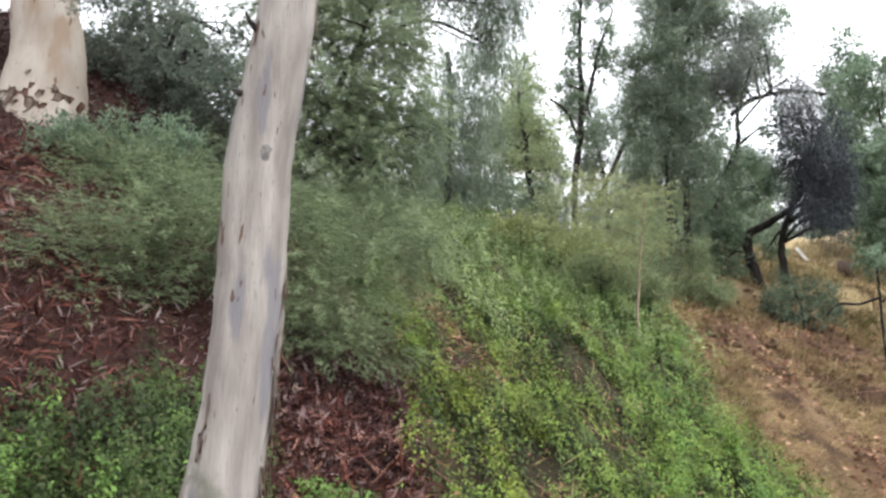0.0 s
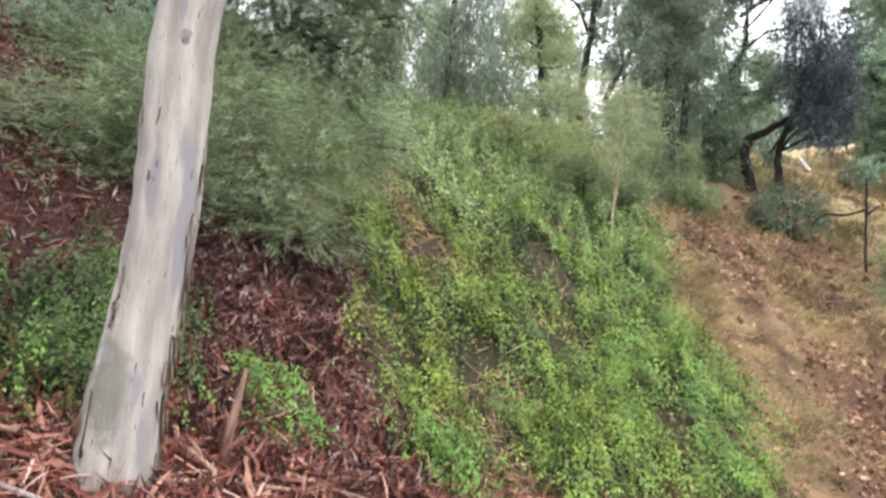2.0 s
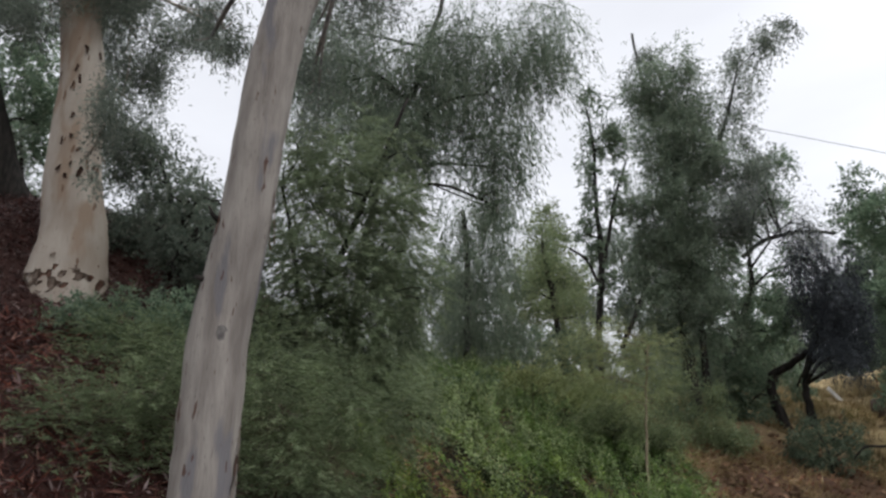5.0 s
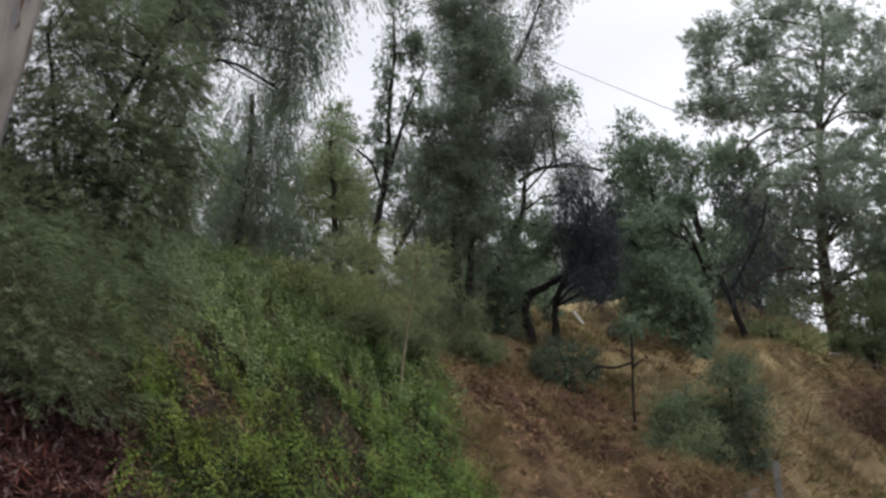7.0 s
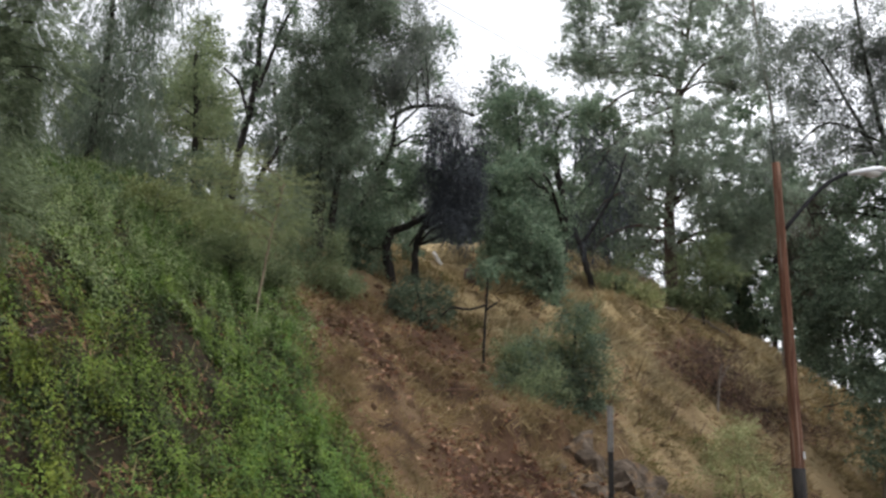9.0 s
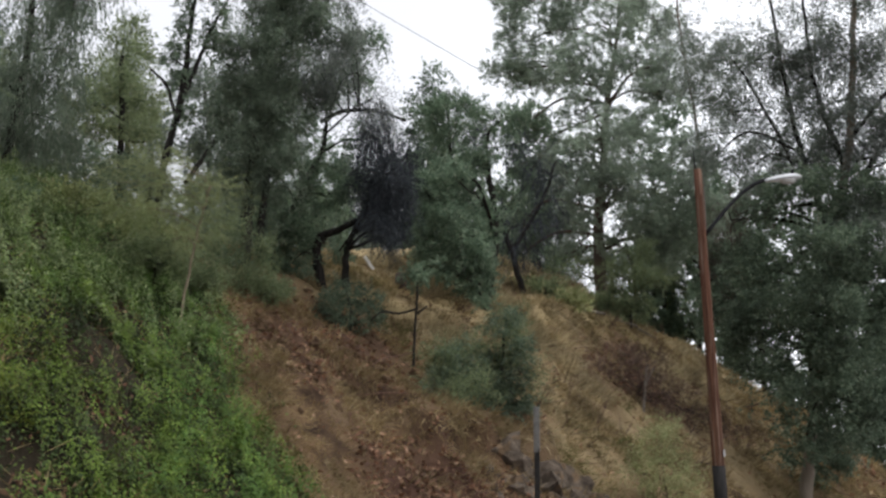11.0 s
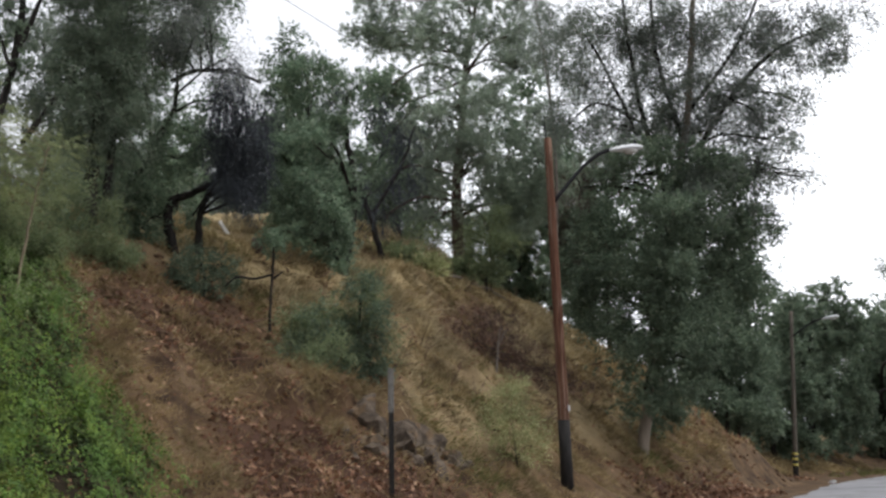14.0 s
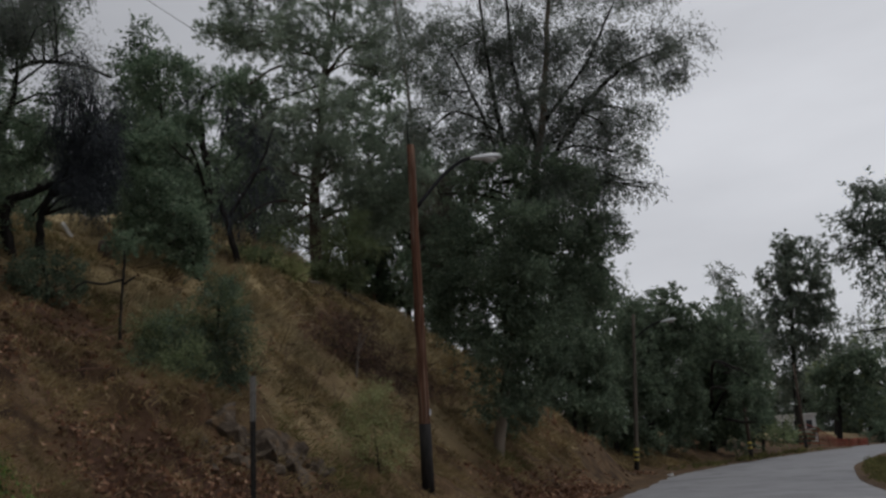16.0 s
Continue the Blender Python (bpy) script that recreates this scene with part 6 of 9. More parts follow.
tree("background_tree", "hazy grey-green tree on the hilltop beyond", "tree",
     [[(150.57, -4.86, 0.74, 0.47), (150.54, -5.9, 4.46, 0.35), (150.55, -5.65, 8.32, 0.2)]],
     [(151.66, -5.21, 8.21, 2.43, 1.85), (150.26, -5.84, 6.63, 2.71, 1.83), (149.92, -6.65, 5.11, 1.95, 1.83), (151.93, -4.55, 3.85, 1.27, 1.85), (148.71, -5.16, 2.33, 1.61, 1.81), (152.53, -6.08, 0.84, 2.57, 1.86)],
     "far", 0.79, 1.61, twigs=3, group="trees beyond the crest")
tree("background_tree", "hazy grey-green tree on the hilltop beyond", "tree",
     [[(150.48, -7.31, 0.5, 0.47), (150.42, -8.6, 5.81, 0.35), (150.42, -8.56, 10.9, 0.2)]],
     [(152.42, -8.63, 10.77, 2.79, 2.47), (148.54, -9.7, 8.51, 2.16, 2.41), (151.75, -7.85, 6.88, 1.35, 2.46), (149.95, -7.64, 4.91, 1.45, 2.42), (150.04, -8.9, 2.92, 2.35, 2.43), (151.67, -6.95, 1.16, 2.75, 2.45)],
     "far", 0.79, 1.61, twigs=3, group="trees beyond the crest")
tree("background_tree", "pale yellow-green tree on the hilltop beyond", "tree",
     [[(150.36, -9.73, 0.21, 0.47), (150.29, -10.81, 4.31, 0.35), (150.3, -10.62, 8.28, 0.2)]],
     [(151.25, -12.18, 8.0, 2.41, 1.93), (148.62, -10.5, 6.52, 1.47, 1.9), (152.33, -9.92, 5.18, 1.34, 1.94), (148.35, -11.26, 3.5, 2.12, 1.89), (151.8, -9.99, 2.15, 2.77, 1.94), (149.66, -9.08, 0.71, 2.24, 1.91)],
     "lime", 0.79, 1.61, twigs=3, group="trees beyond the crest")
tree("background_tree", "hazy grey-green tree on the hilltop beyond", "tree",
     [[(150.2, -12.1, -0.13, 0.47), (150.1, -13.32, 4.98, 0.35), (150.1, -13.27, 9.61, 0.2)]],
     [(149.19, -13.83, 9.27, 1.66, 2.24), (150.17, -12.42, 7.68, 1.25, 2.25), (150.89, -14.03, 5.82, 1.93, 2.27), (148.58, -12.92, 4.1, 2.67, 2.23), (152.17, -11.73, 2.5, 2.48, 2.28), (148.16, -12.97, 0.67, 1.51, 2.22)],
     "far", 0.79, 1.61, twigs=3, group="trees beyond the crest")
tree("background_tree", "hazy grey-green tree on the hilltop beyond", "tree",
     [[(150.0, -14.44, -0.48, 0.47), (149.89, -15.62, 4.57, 0.35), (149.89, -15.56, 8.98, 0.2)]],
     [(147.98, -14.75, 8.72, 1.23, 2.14), (151.5, -16.36, 7.09, 1.72, 2.19), (148.79, -15.91, 5.35, 2.57, 2.15), (150.26, -14.15, 3.86, 2.61, 2.17), (150.54, -15.46, 2.11, 1.74, 2.17), (148.55, -15.06, 0.49, 1.23, 2.14)],
     "far", 0.79, 1.61, twigs=3, group="trees beyond the crest")
tree("background_tree", "hazy grey-green tree on the hilltop beyond", "tree",
     [[(149.77, -16.73, -0.78, 0.47), (149.65, -17.85, 3.97, 0.35), (149.66, -17.74, 7.99, 0.2)]],
     [(148.32, -18.09, 7.69, 1.5, 1.97), (151.34, -18.98, 6.22, 2.45, 2.01), (147.78, -16.52, 4.77, 2.67, 1.96), (151.47, -17.71, 3.25, 1.97, 2.01), (148.38, -17.86, 1.69, 1.25, 1.97), (150.31, -16.04, 0.32, 1.65, 1.99)],
     "far", 0.79, 1.61, twigs=3, group="trees beyond the crest")
tree("background_tree", "hazy grey-green tree on the hilltop beyond", "tree",
     [[(149.51, -18.98, -0.88, 0.47), (149.35, -20.27, 4.78, 0.35), (149.34, -20.32, 9.58, 0.2)]],
     [(149.74, -21.8, 9.23, 2.23, 2.4), (149.69, -19.79, 7.57, 2.76, 2.4), (148.32, -19.67, 5.7, 2.16, 2.37), (150.97, -21.03, 3.86, 1.35, 2.42), (147.55, -18.6, 2.17, 1.44, 2.36), (151.39, -19.15, 0.36, 2.4, 2.42)],
     "far", 0.79, 1.61, twigs=3, group="trees beyond the crest")
tree("background_tree", "pale yellow-green tree on the hilltop beyond", "tree",
     [[(149.22, -21.2, -0.88, 0.47), (149.07, -22.25, 3.26, 0.35), (149.09, -22.13, 6.9, 0.2)]],
     [(150.99, -22.5, 6.78, 2.76, 1.86), (147.66, -21.44, 5.33, 2.36, 1.82), (149.76, -23.16, 3.89, 1.48, 1.85), (149.23, -21.51, 2.62, 1.33, 1.84), (148.36, -20.85, 1.29, 2.14, 1.83), (150.62, -22.57, -0.18, 2.78, 1.86)],
     "lime", 0.79, 1.61, twigs=3, group="trees beyond the crest")
tree("background_tree", "hazy grey-green tree on the hilltop beyond", "tree",
     [[(148.91, -23.37, -0.88, 0.47), (148.7, -24.67, 4.54, 0.35), (148.69, -24.77, 9.35, 0.2)]],
     [(150.24, -24.52, 9.23, 2.59, 2.46), (146.65, -25.34, 7.11, 1.64, 2.41), (150.67, -24.91, 5.51, 1.27, 2.47), (147.27, -23.11, 3.71, 1.91, 2.41), (149.7, -24.89, 1.83, 2.72, 2.45), (148.68, -23.62, 0.11, 2.43, 2.43)],
     "far", 0.79, 1.61, twigs=3, group="trees beyond the crest")
tree("background_tree", "hazy grey-green tree on the hilltop beyond", "tree",
     [[(15.86, 59.56, 10.23, 0.2), (15.86, 59.56, 15.42, 0.19), (15.54, 59.64, 18.2, 0.15), (14.86, 59.8, 20.37, 0.09)]],
     [(15.42, 59.34, 20.3, 1.48, 1.07), (15.41, 59.1, 19.36, 0.97, 1.06), (14.88, 61.16, 18.79, 1.37, 1.09), (15.47, 57.76, 17.36, 1.97, 1.03), (16.44, 61.48, 17.47, 2.09, 1.1), (14.59, 58.04, 15.52, 1.3, 1.03)],
     "far", 0.33, 1.29, twigs=3, group="trees beyond the crest")
tree("background_tree", "hazy grey-green tree on the hilltop beyond", "tree",
     [[(18.22, 58.92, 10.71, 0.2), (18.22, 58.92, 15.84, 0.19), (17.84, 59.03, 19.17, 0.15), (17.1, 59.23, 21.8, 0.09)]],
     [(17.42, 57.24, 21.26, 1.01, 1.23), (17.06, 60.61, 20.91, 1.23, 1.29), (17.64, 58.52, 19.53, 1.9, 1.24), (18.29, 58.55, 18.67, 2.11, 1.24), (17.49, 60.31, 17.77, 1.54, 1.27), (17.78, 57.24, 16.24, 0.95, 1.21)],
     "far", 0.33, 1.29, twigs=3, group="trees beyond the crest")
tree("background_tree", "hazy grey-green tree on the hilltop beyond", "tree",
     [[(20.65, 58.15, 11.26, 0.2), (20.65, 58.15, 16.25, 0.19), (20.44, 58.22, 18.67, 0.15), (19.83, 58.42, 20.55, 0.09)]],
     [(18.93, 56.96, 19.87, 1.05, 0.87), (20.6, 60.25, 20.29, 1.82, 0.92), (20.41, 56.21, 18.62, 2.1, 0.86), (20.2, 59.86, 18.56, 1.74, 0.9), (20.07, 57.53, 17.33, 1.03, 0.87), (21.3, 57.82, 16.93, 1.15, 0.88)],
     "far", 0.33, 1.29, twigs=3, group="trees beyond the crest")
tree("background_tree", "hazy grey-green tree on the hilltop beyond", "tree",
     [[(23.15, 57.24, 11.9, 0.2), (23.15, 57.24, 16.66, 0.19), (22.81, 57.37, 20.31, 0.15), (22.08, 57.64, 23.21, 0.09)]],
     [(21.84, 57.77, 23.01, 1.61, 1.33), (23.6, 57.95, 22.41, 2.2, 1.34), (21.7, 56.16, 20.3, 1.83, 1.28), (22.96, 59.38, 20.2, 1.19, 1.35), (23.0, 55.18, 18.22, 1.01, 1.26), (23.23, 58.95, 17.87, 1.74, 1.33)],
     "far", 0.33, 1.29, twigs=3, group="trees beyond the crest")
tree("background_tree", "hazy grey-green tree on the hilltop beyond", "tree",
     [[(25.7, 56.19, 12.63, 0.2), (25.7, 56.19, 17.05, 0.19), (25.51, 56.27, 19.86, 0.15), (24.89, 56.53, 22.06, 0.09)]],
     [(26.58, 57.66, 22.69, 2.16, 1.03), (24.74, 55.42, 20.77, 1.99, 0.98), (24.71, 56.9, 20.22, 1.31, 0.99), (26.44, 56.52, 19.71, 1.0, 1.0), (24.91, 55.04, 18.18, 1.49, 0.96), (25.65, 58.23, 18.08, 2.18, 1.01)],
     "far", 0.33, 1.29, twigs=3, group="trees beyond the crest")
tree("background_tree", "hazy grey-green tree on the hilltop beyond", "tree",
     [[(28.29, 54.97, 13.17, 0.2), (28.29, 54.97, 17.43, 0.19), (28.1, 55.07, 20.61, 0.15), (27.47, 55.37, 23.13, 0.09)]],
     [(28.78, 56.74, 23.71, 2.21, 1.15), (26.1, 53.81, 21.25, 1.44, 1.07), (29.29, 56.5, 21.73, 1.02, 1.14), (27.72, 53.83, 19.76, 1.33, 1.08), (27.48, 55.92, 19.14, 2.06, 1.1), (28.96, 55.06, 18.36, 2.04, 1.1)],
     "far", 0.33, 1.29, twigs=3, group="trees beyond the crest")
tree("background_tree", "hazy grey-green tree on the hilltop beyond", "tree",
     [[(30.9, 53.6, 13.23, 0.2), (30.9, 53.6, 17.78, 0.19), (30.71, 53.71, 21.44, 0.15), (30.07, 54.05, 24.37, 0.09)]],
     [(29.55, 54.61, 24.2, 1.69, 1.27), (30.17, 52.78, 22.79, 1.02, 1.24), (31.92, 54.97, 22.62, 1.25, 1.29), (28.83, 52.47, 20.12, 1.87, 1.2), (31.94, 55.2, 20.34, 2.2, 1.28), (30.67, 52.07, 18.32, 1.48, 1.21)],
     "far", 0.33, 1.29, twigs=3, group="trees beyond the crest")
tree("background_tree", "hazy grey-green tree on the hilltop beyond", "tree",
     [[(33.62, 52.0, 13.15, 0.2), (33.62, 52.0, 16.81, 0.19), (33.5, 52.07, 20.12, 0.15), (32.93, 52.42, 22.76, 0.09)]],
     [(32.28, 51.02, 22.13, 1.1, 1.1), (34.48, 52.45, 22.0, 1.11, 1.14), (32.6, 52.63, 20.51, 1.78, 1.12), (32.89, 51.43, 19.34, 2.14, 1.1), (35.09, 52.9, 19.1, 1.73, 1.14), (31.83, 50.81, 17.01, 1.0, 1.07)],
     "far", 0.33, 1.29, twigs=3, group="trees beyond the crest")
tree("background_tree", "hazy grey-green tree on the hilltop beyond", "tree",
     [[(36.2, 50.29, 13.06, 0.2), (36.2, 50.29, 17.08, 0.19), (36.09, 50.37, 20.82, 0.15), (35.54, 50.75, 23.83, 0.09)]],
     [(35.52, 48.43, 23.13, 0.99, 1.23), (36.47, 52.51, 23.14, 1.67, 1.3), (34.59, 49.37, 20.8, 2.11, 1.22), (37.45, 50.69, 20.64, 1.9, 1.27), (35.47, 50.53, 18.98, 1.14, 1.24), (35.41, 50.05, 17.75, 1.04, 1.22)],
     "far", 0.33, 1.29, twigs=3, group="trees beyond the crest")
tree("background_tree", "hazy grey-green tree on the hilltop beyond", "tree",
     [[(38.74, 48.43, 12.58, 0.2), (38.74, 48.43, 17.32, 0.19), (38.73, 48.43, 20.03, 0.15), (38.27, 48.79, 22.19, 0.09)]],
     [(38.01, 48.32, 21.91, 1.42, 0.9), (38.66, 50.12, 21.6, 2.14, 0.92), (38.22, 46.51, 19.95, 1.95, 0.87), (39.67, 50.23, 20.16, 1.33, 0.92), (36.95, 47.53, 18.23, 0.96, 0.87), (40.26, 48.8, 18.36, 1.56, 0.91)],
     "far", 0.33, 1.29, twigs=3, group="trees beyond the crest")
tree("background_tree", "hazy grey-green tree on the hilltop beyond", "tree",
     [[(41.2, 46.41, 11.53, 0.2), (41.2, 46.41, 17.52, 0.19), (41.2, 46.41, 20.7, 0.15), (40.77, 46.78, 23.27, 0.09)]],
     [(41.03, 48.3, 23.55, 2.05, 1.08), (41.24, 45.62, 22.02, 2.11, 1.05), (41.03, 46.17, 21.1, 1.46, 1.05), (41.03, 48.01, 20.47, 1.0, 1.07), (40.6, 44.66, 18.8, 1.33, 1.01), (42.63, 47.81, 18.82, 2.11, 1.07)],
     "far", 0.33, 1.29, twigs=3, group="trees beyond the crest")
tree("background_tree", "hazy grey-green tree on the hilltop beyond", "tree",
     [[(43.58, 44.25, 10.36, 0.2), (43.58, 44.25, 17.68, 0.19), (43.61, 44.23, 21.19, 0.15), (43.2, 44.61, 24.05, 0.09)]],
     [(45.1, 45.53, 24.64, 2.28, 1.21), (42.54, 42.58, 22.19, 1.61, 1.13), (43.69, 46.21, 22.16, 1.05, 1.19), (43.28, 43.43, 20.42, 1.2, 1.14), (43.91, 43.84, 19.58, 1.93, 1.15), (43.4, 45.67, 18.71, 2.15, 1.16)],
     "far", 0.33, 1.29, twigs=3, group="trees beyond the crest")
tree("background_tree", "hazy grey-green tree on the hilltop beyond", "tree",
     [[(45.85, 41.96, 9.29, 0.2), (45.85, 41.96, 17.8, 0.19), (45.92, 41.89, 20.33, 0.15), (45.59, 42.25, 22.37, 0.09)]],
     [(46.97, 41.92, 22.56, 1.85, 0.85), (44.04, 41.68, 20.98, 1.09, 0.82), (47.23, 43.3, 21.3, 1.13, 0.86), (44.97, 40.02, 19.38, 1.72, 0.8), (46.34, 43.83, 19.6, 2.22, 0.85), (45.16, 41.23, 18.13, 1.65, 0.81)],
     "far", 0.33, 1.29, twigs=3, group="trees beyond the crest")
tree("background_tree", "hazy grey-green tree on the hilltop beyond", "tree",
     [[(47.99, 39.57, 8.4, 0.2), (47.99, 39.57, 17.88, 0.19), (48.07, 39.48, 21.69, 0.15), (47.76, 39.85, 24.82, 0.09)]],
     [(46.64, 39.44, 24.24, 1.25, 1.26), (47.93, 40.11, 23.57, 1.03, 1.28), (49.07, 39.17, 22.47, 1.64, 1.27), (46.5, 39.26, 20.67, 2.12, 1.23), (49.15, 41.06, 20.47, 1.91, 1.29), (47.11, 37.52, 18.24, 1.1, 1.2)],
     "far", 0.33, 1.29, twigs=3, group="trees beyond the crest")
tree("background_tree", "hazy grey-green tree on the hilltop beyond", "tree",
     [[(49.99, 37.09, 7.62, 0.2), (49.99, 37.09, 17.91, 0.19), (50.1, 36.96, 20.56, 0.15), (49.83, 37.3, 22.73, 0.09)]],
     [(47.97, 36.44, 21.95, 0.96, 0.86), (52.08, 37.35, 22.37, 1.48, 0.91), (48.76, 36.55, 20.57, 2.06, 0.86), (49.98, 37.98, 20.31, 2.02, 0.89), (50.89, 36.48, 19.44, 1.29, 0.88), (48.87, 36.65, 18.22, 0.97, 0.86)],
     "far", 0.33, 1.29, twigs=3, group="trees beyond the crest")
tree("background_tree", "deep green tree behind the roadside foliage", "tree",
     [[(39.57, 15.16, 6.63, 0.14), (39.71, 14.79, 9.05, 0.1), (39.7, 14.84, 13.19, 0.06)]],
     [(39.01, 13.73, 12.64, 0.91, 1.69), (41.3, 15.33, 11.77, 1.5, 1.79), (37.6, 14.72, 9.47, 1.45, 1.63), (41.66, 15.05, 8.57, 1.09, 1.78), (38.28, 14.41, 6.61, 0.68, 1.63), (40.02, 16.01, 5.41, 1.0, 1.71)],
     "oak_dark", 0.22, 1.17, twigs=3, group="trees beyond the crest")
tree("background_tree", "deep green tree behind the roadside foliage", "tree",
     [[(42.57, 12.8, 3.9, 0.14), (42.74, 12.27, 8.91, 0.1), (42.76, 12.2, 13.9, 0.06)]],
     [(43.76, 11.94, 13.84, 1.44, 2.18), (42.51, 12.93, 11.77, 1.65, 2.11), (42.05, 11.67, 9.65, 1.21, 2.05), (44.25, 12.57, 8.2, 0.79, 2.15), (40.57, 12.68, 6.02, 0.87, 1.98), (44.6, 12.9, 4.52, 1.51, 2.16)],
     "oak_dark", 0.23, 1.32, twigs=3, group="trees beyond the crest")
tree("background_tree", "deep green tree behind the roadside foliage", "tree",
     [[(45.2, 10.99, 1.9, 0.15), (45.35, 10.4, 7.99, 0.11), (45.38, 10.29, 12.7, 0.06)]],
     [(47.15, 11.37, 12.99, 1.8, 2.14), (43.77, 9.75, 10.3, 1.37, 1.96), (46.53, 10.11, 9.0, 0.89, 2.07), (44.87, 11.24, 7.15, 0.85, 2.0), (44.7, 10.44, 5.36, 1.38, 1.97), (46.7, 10.65, 3.78, 1.74, 2.06)],
     "oak_dark", 0.24, 1.32, twigs=3, group="trees beyond the crest")
tree("background_tree", "deep green tree behind the roadside foliage", "tree",
     [[(49.63, 9.69, 0.77, 0.16), (49.63, 9.69, 2.11, 0.15), (49.75, 9.1, 6.93, 0.12), (49.77, 9.02, 10.98, 0.07)]],
     [(51.02, 9.26, 11.0, 1.43, 1.84), (48.12, 8.02, 8.89, 0.85, 1.72), (51.59, 10.07, 7.98, 0.75, 1.85), (47.91, 9.06, 6.04, 1.1, 1.71), (51.05, 9.05, 4.76, 1.56, 1.82), (49.07, 9.97, 3.25, 1.29, 1.75)],
     "oak_dark", 0.26, 1.32, twigs=3, group="trees beyond the crest")
tree("background_tree", "deep green tree behind the roadside foliage", "tree",
     [[(75.32, 13.34, 2.59, 0.24), (75.47, 12.53, 7.11, 0.18), (75.47, 12.5, 12.06, 0.1)]],
     [(75.08, 11.17, 11.62, 1.34, 2.15), (75.15, 12.78, 9.91, 0.94, 2.16), (76.41, 13.38, 8.18, 1.41, 2.19), (73.91, 11.57, 6.03, 1.98, 2.11), (77.26, 13.78, 4.48, 1.97, 2.21), (73.38, 13.37, 2.59, 1.2, 2.1)],
     "oak_dark", 0.4, 1.32, twigs=3, group="trees beyond the crest")
tree("background_tree", "deep green tree behind the roadside foliage", "tree",
     [[(75.79, 10.54, 2.01, 0.24), (75.91, 9.69, 6.87, 0.18), (75.92, 9.61, 11.77, 0.1)]],
     [(74.04, 9.12, 11.24, 0.94, 2.11), (77.32, 10.6, 9.87, 1.26, 2.2), (75.19, 8.82, 7.66, 1.9, 2.13), (75.84, 10.02, 5.98, 2.02, 2.15), (76.59, 11.11, 4.26, 1.4, 2.17), (74.38, 9.33, 2.33, 0.92, 2.1)],
     "oak_dark", 0.4, 1.32, twigs=3, group="trees beyond the crest")
tree("background_tree", "deep green tree behind the roadside foliage", "tree",
     [[(76.18, 7.55, 1.22, 0.24), (76.27, 6.67, 6.44, 0.18), (76.28, 6.57, 11.11, 0.1)]],
     [(74.74, 7.11, 10.76, 1.08, 2.05), (78.24, 6.11, 9.21, 1.83, 2.14), (74.32, 6.24, 7.15, 2.03, 2.03), (77.8, 8.08, 5.74, 1.59, 2.12), (75.25, 6.48, 3.79, 0.96, 2.05), (76.43, 7.1, 2.14, 1.19, 2.08)],
     "oak_dark", 0.4, 1.32, twigs=3, group="trees beyond the crest")
tree("background_tree", "deep green tree behind the roadside foliage", "tree",
     [[(76.44, 4.61, 0.39, 0.24), (76.5, 3.62, 6.79, 0.18), (76.52, 3.41, 11.92, 0.1)]],
     [(76.88, 2.92, 11.64, 1.63, 2.33), (77.09, 2.82, 9.68, 2.11, 2.33), (75.14, 4.49, 7.74, 1.7, 2.26), (78.33, 3.76, 5.94, 1.08, 2.36), (74.51, 3.45, 3.87, 1.03, 2.24), (78.17, 5.45, 2.19, 1.77, 2.35)],
     "oak_dark", 0.4, 1.32, twigs=3, group="trees beyond the crest")
tree("shrub", "yellow-green leafy shrub along the crest", "shrub",
     [[(8.46, 16.75, 6.74, 0.03), (8.45, 16.75, 7.4, 0.03), (8.48, 16.74, 7.51, 0.02)]],
     [(8.16, 16.88, 7.39, 0.48, 0.21), (8.74, 16.62, 7.37, 0.48, 0.21), (8.45, 16.75, 7.48, 0.48, 0.19), (8.24, 16.84, 7.23, 0.44, 0.11), (8.71, 16.64, 7.23, 0.4, 0.11)],
     "yellow", 0.11, 1.4, bark=STEM_GREEN)
tree("shrub", "yellow-green leafy shrub along the crest", "shrub",
     [[(9.61, 17.31, 6.96, 0.03), (9.61, 17.32, 7.59, 0.03), (9.64, 17.3, 7.69, 0.02)]],
     [(9.38, 17.42, 7.58, 0.38, 0.2), (9.83, 17.21, 7.55, 0.38, 0.2), (9.6, 17.32, 7.66, 0.38, 0.18), (9.45, 17.39, 7.43, 0.35, 0.1), (9.8, 17.22, 7.43, 0.32, 0.1)],
     "yellow", 0.12, 1.4, bark=STEM_GREEN)
tree("shrub", "dark green low shrub along the crest", "shrub",
     [[(7.6, 17.1, 7.01, 0.03), (7.59, 17.11, 7.57, 0.03), (7.63, 17.09, 7.68, 0.02)]],
     [(7.4, 17.18, 7.56, 0.32, 0.21), (7.79, 17.03, 7.54, 0.32, 0.21), (7.59, 17.11, 7.65, 0.32, 0.19), (7.45, 17.16, 7.4, 0.29, 0.11), (7.77, 17.04, 7.4, 0.27, 0.11)],
     "oak", 0.11, 1.4)
tree("shrub", "dark green low shrub along the crest", "shrub",
     [[(6.05, 16.06, 6.71, 0.03), (6.03, 16.06, 6.91, 0.02), (6.06, 16.06, 7.06, 0.02)]],
     [(5.75, 16.15, 6.89, 0.44, 0.29), (6.31, 15.97, 6.89, 0.44, 0.29), (6.03, 16.07, 7.02, 0.44, 0.26), (5.84, 16.12, 6.67, 0.4, 0.15), (6.29, 15.98, 6.68, 0.37, 0.15)],
     "oak", 0.11, 1.4)
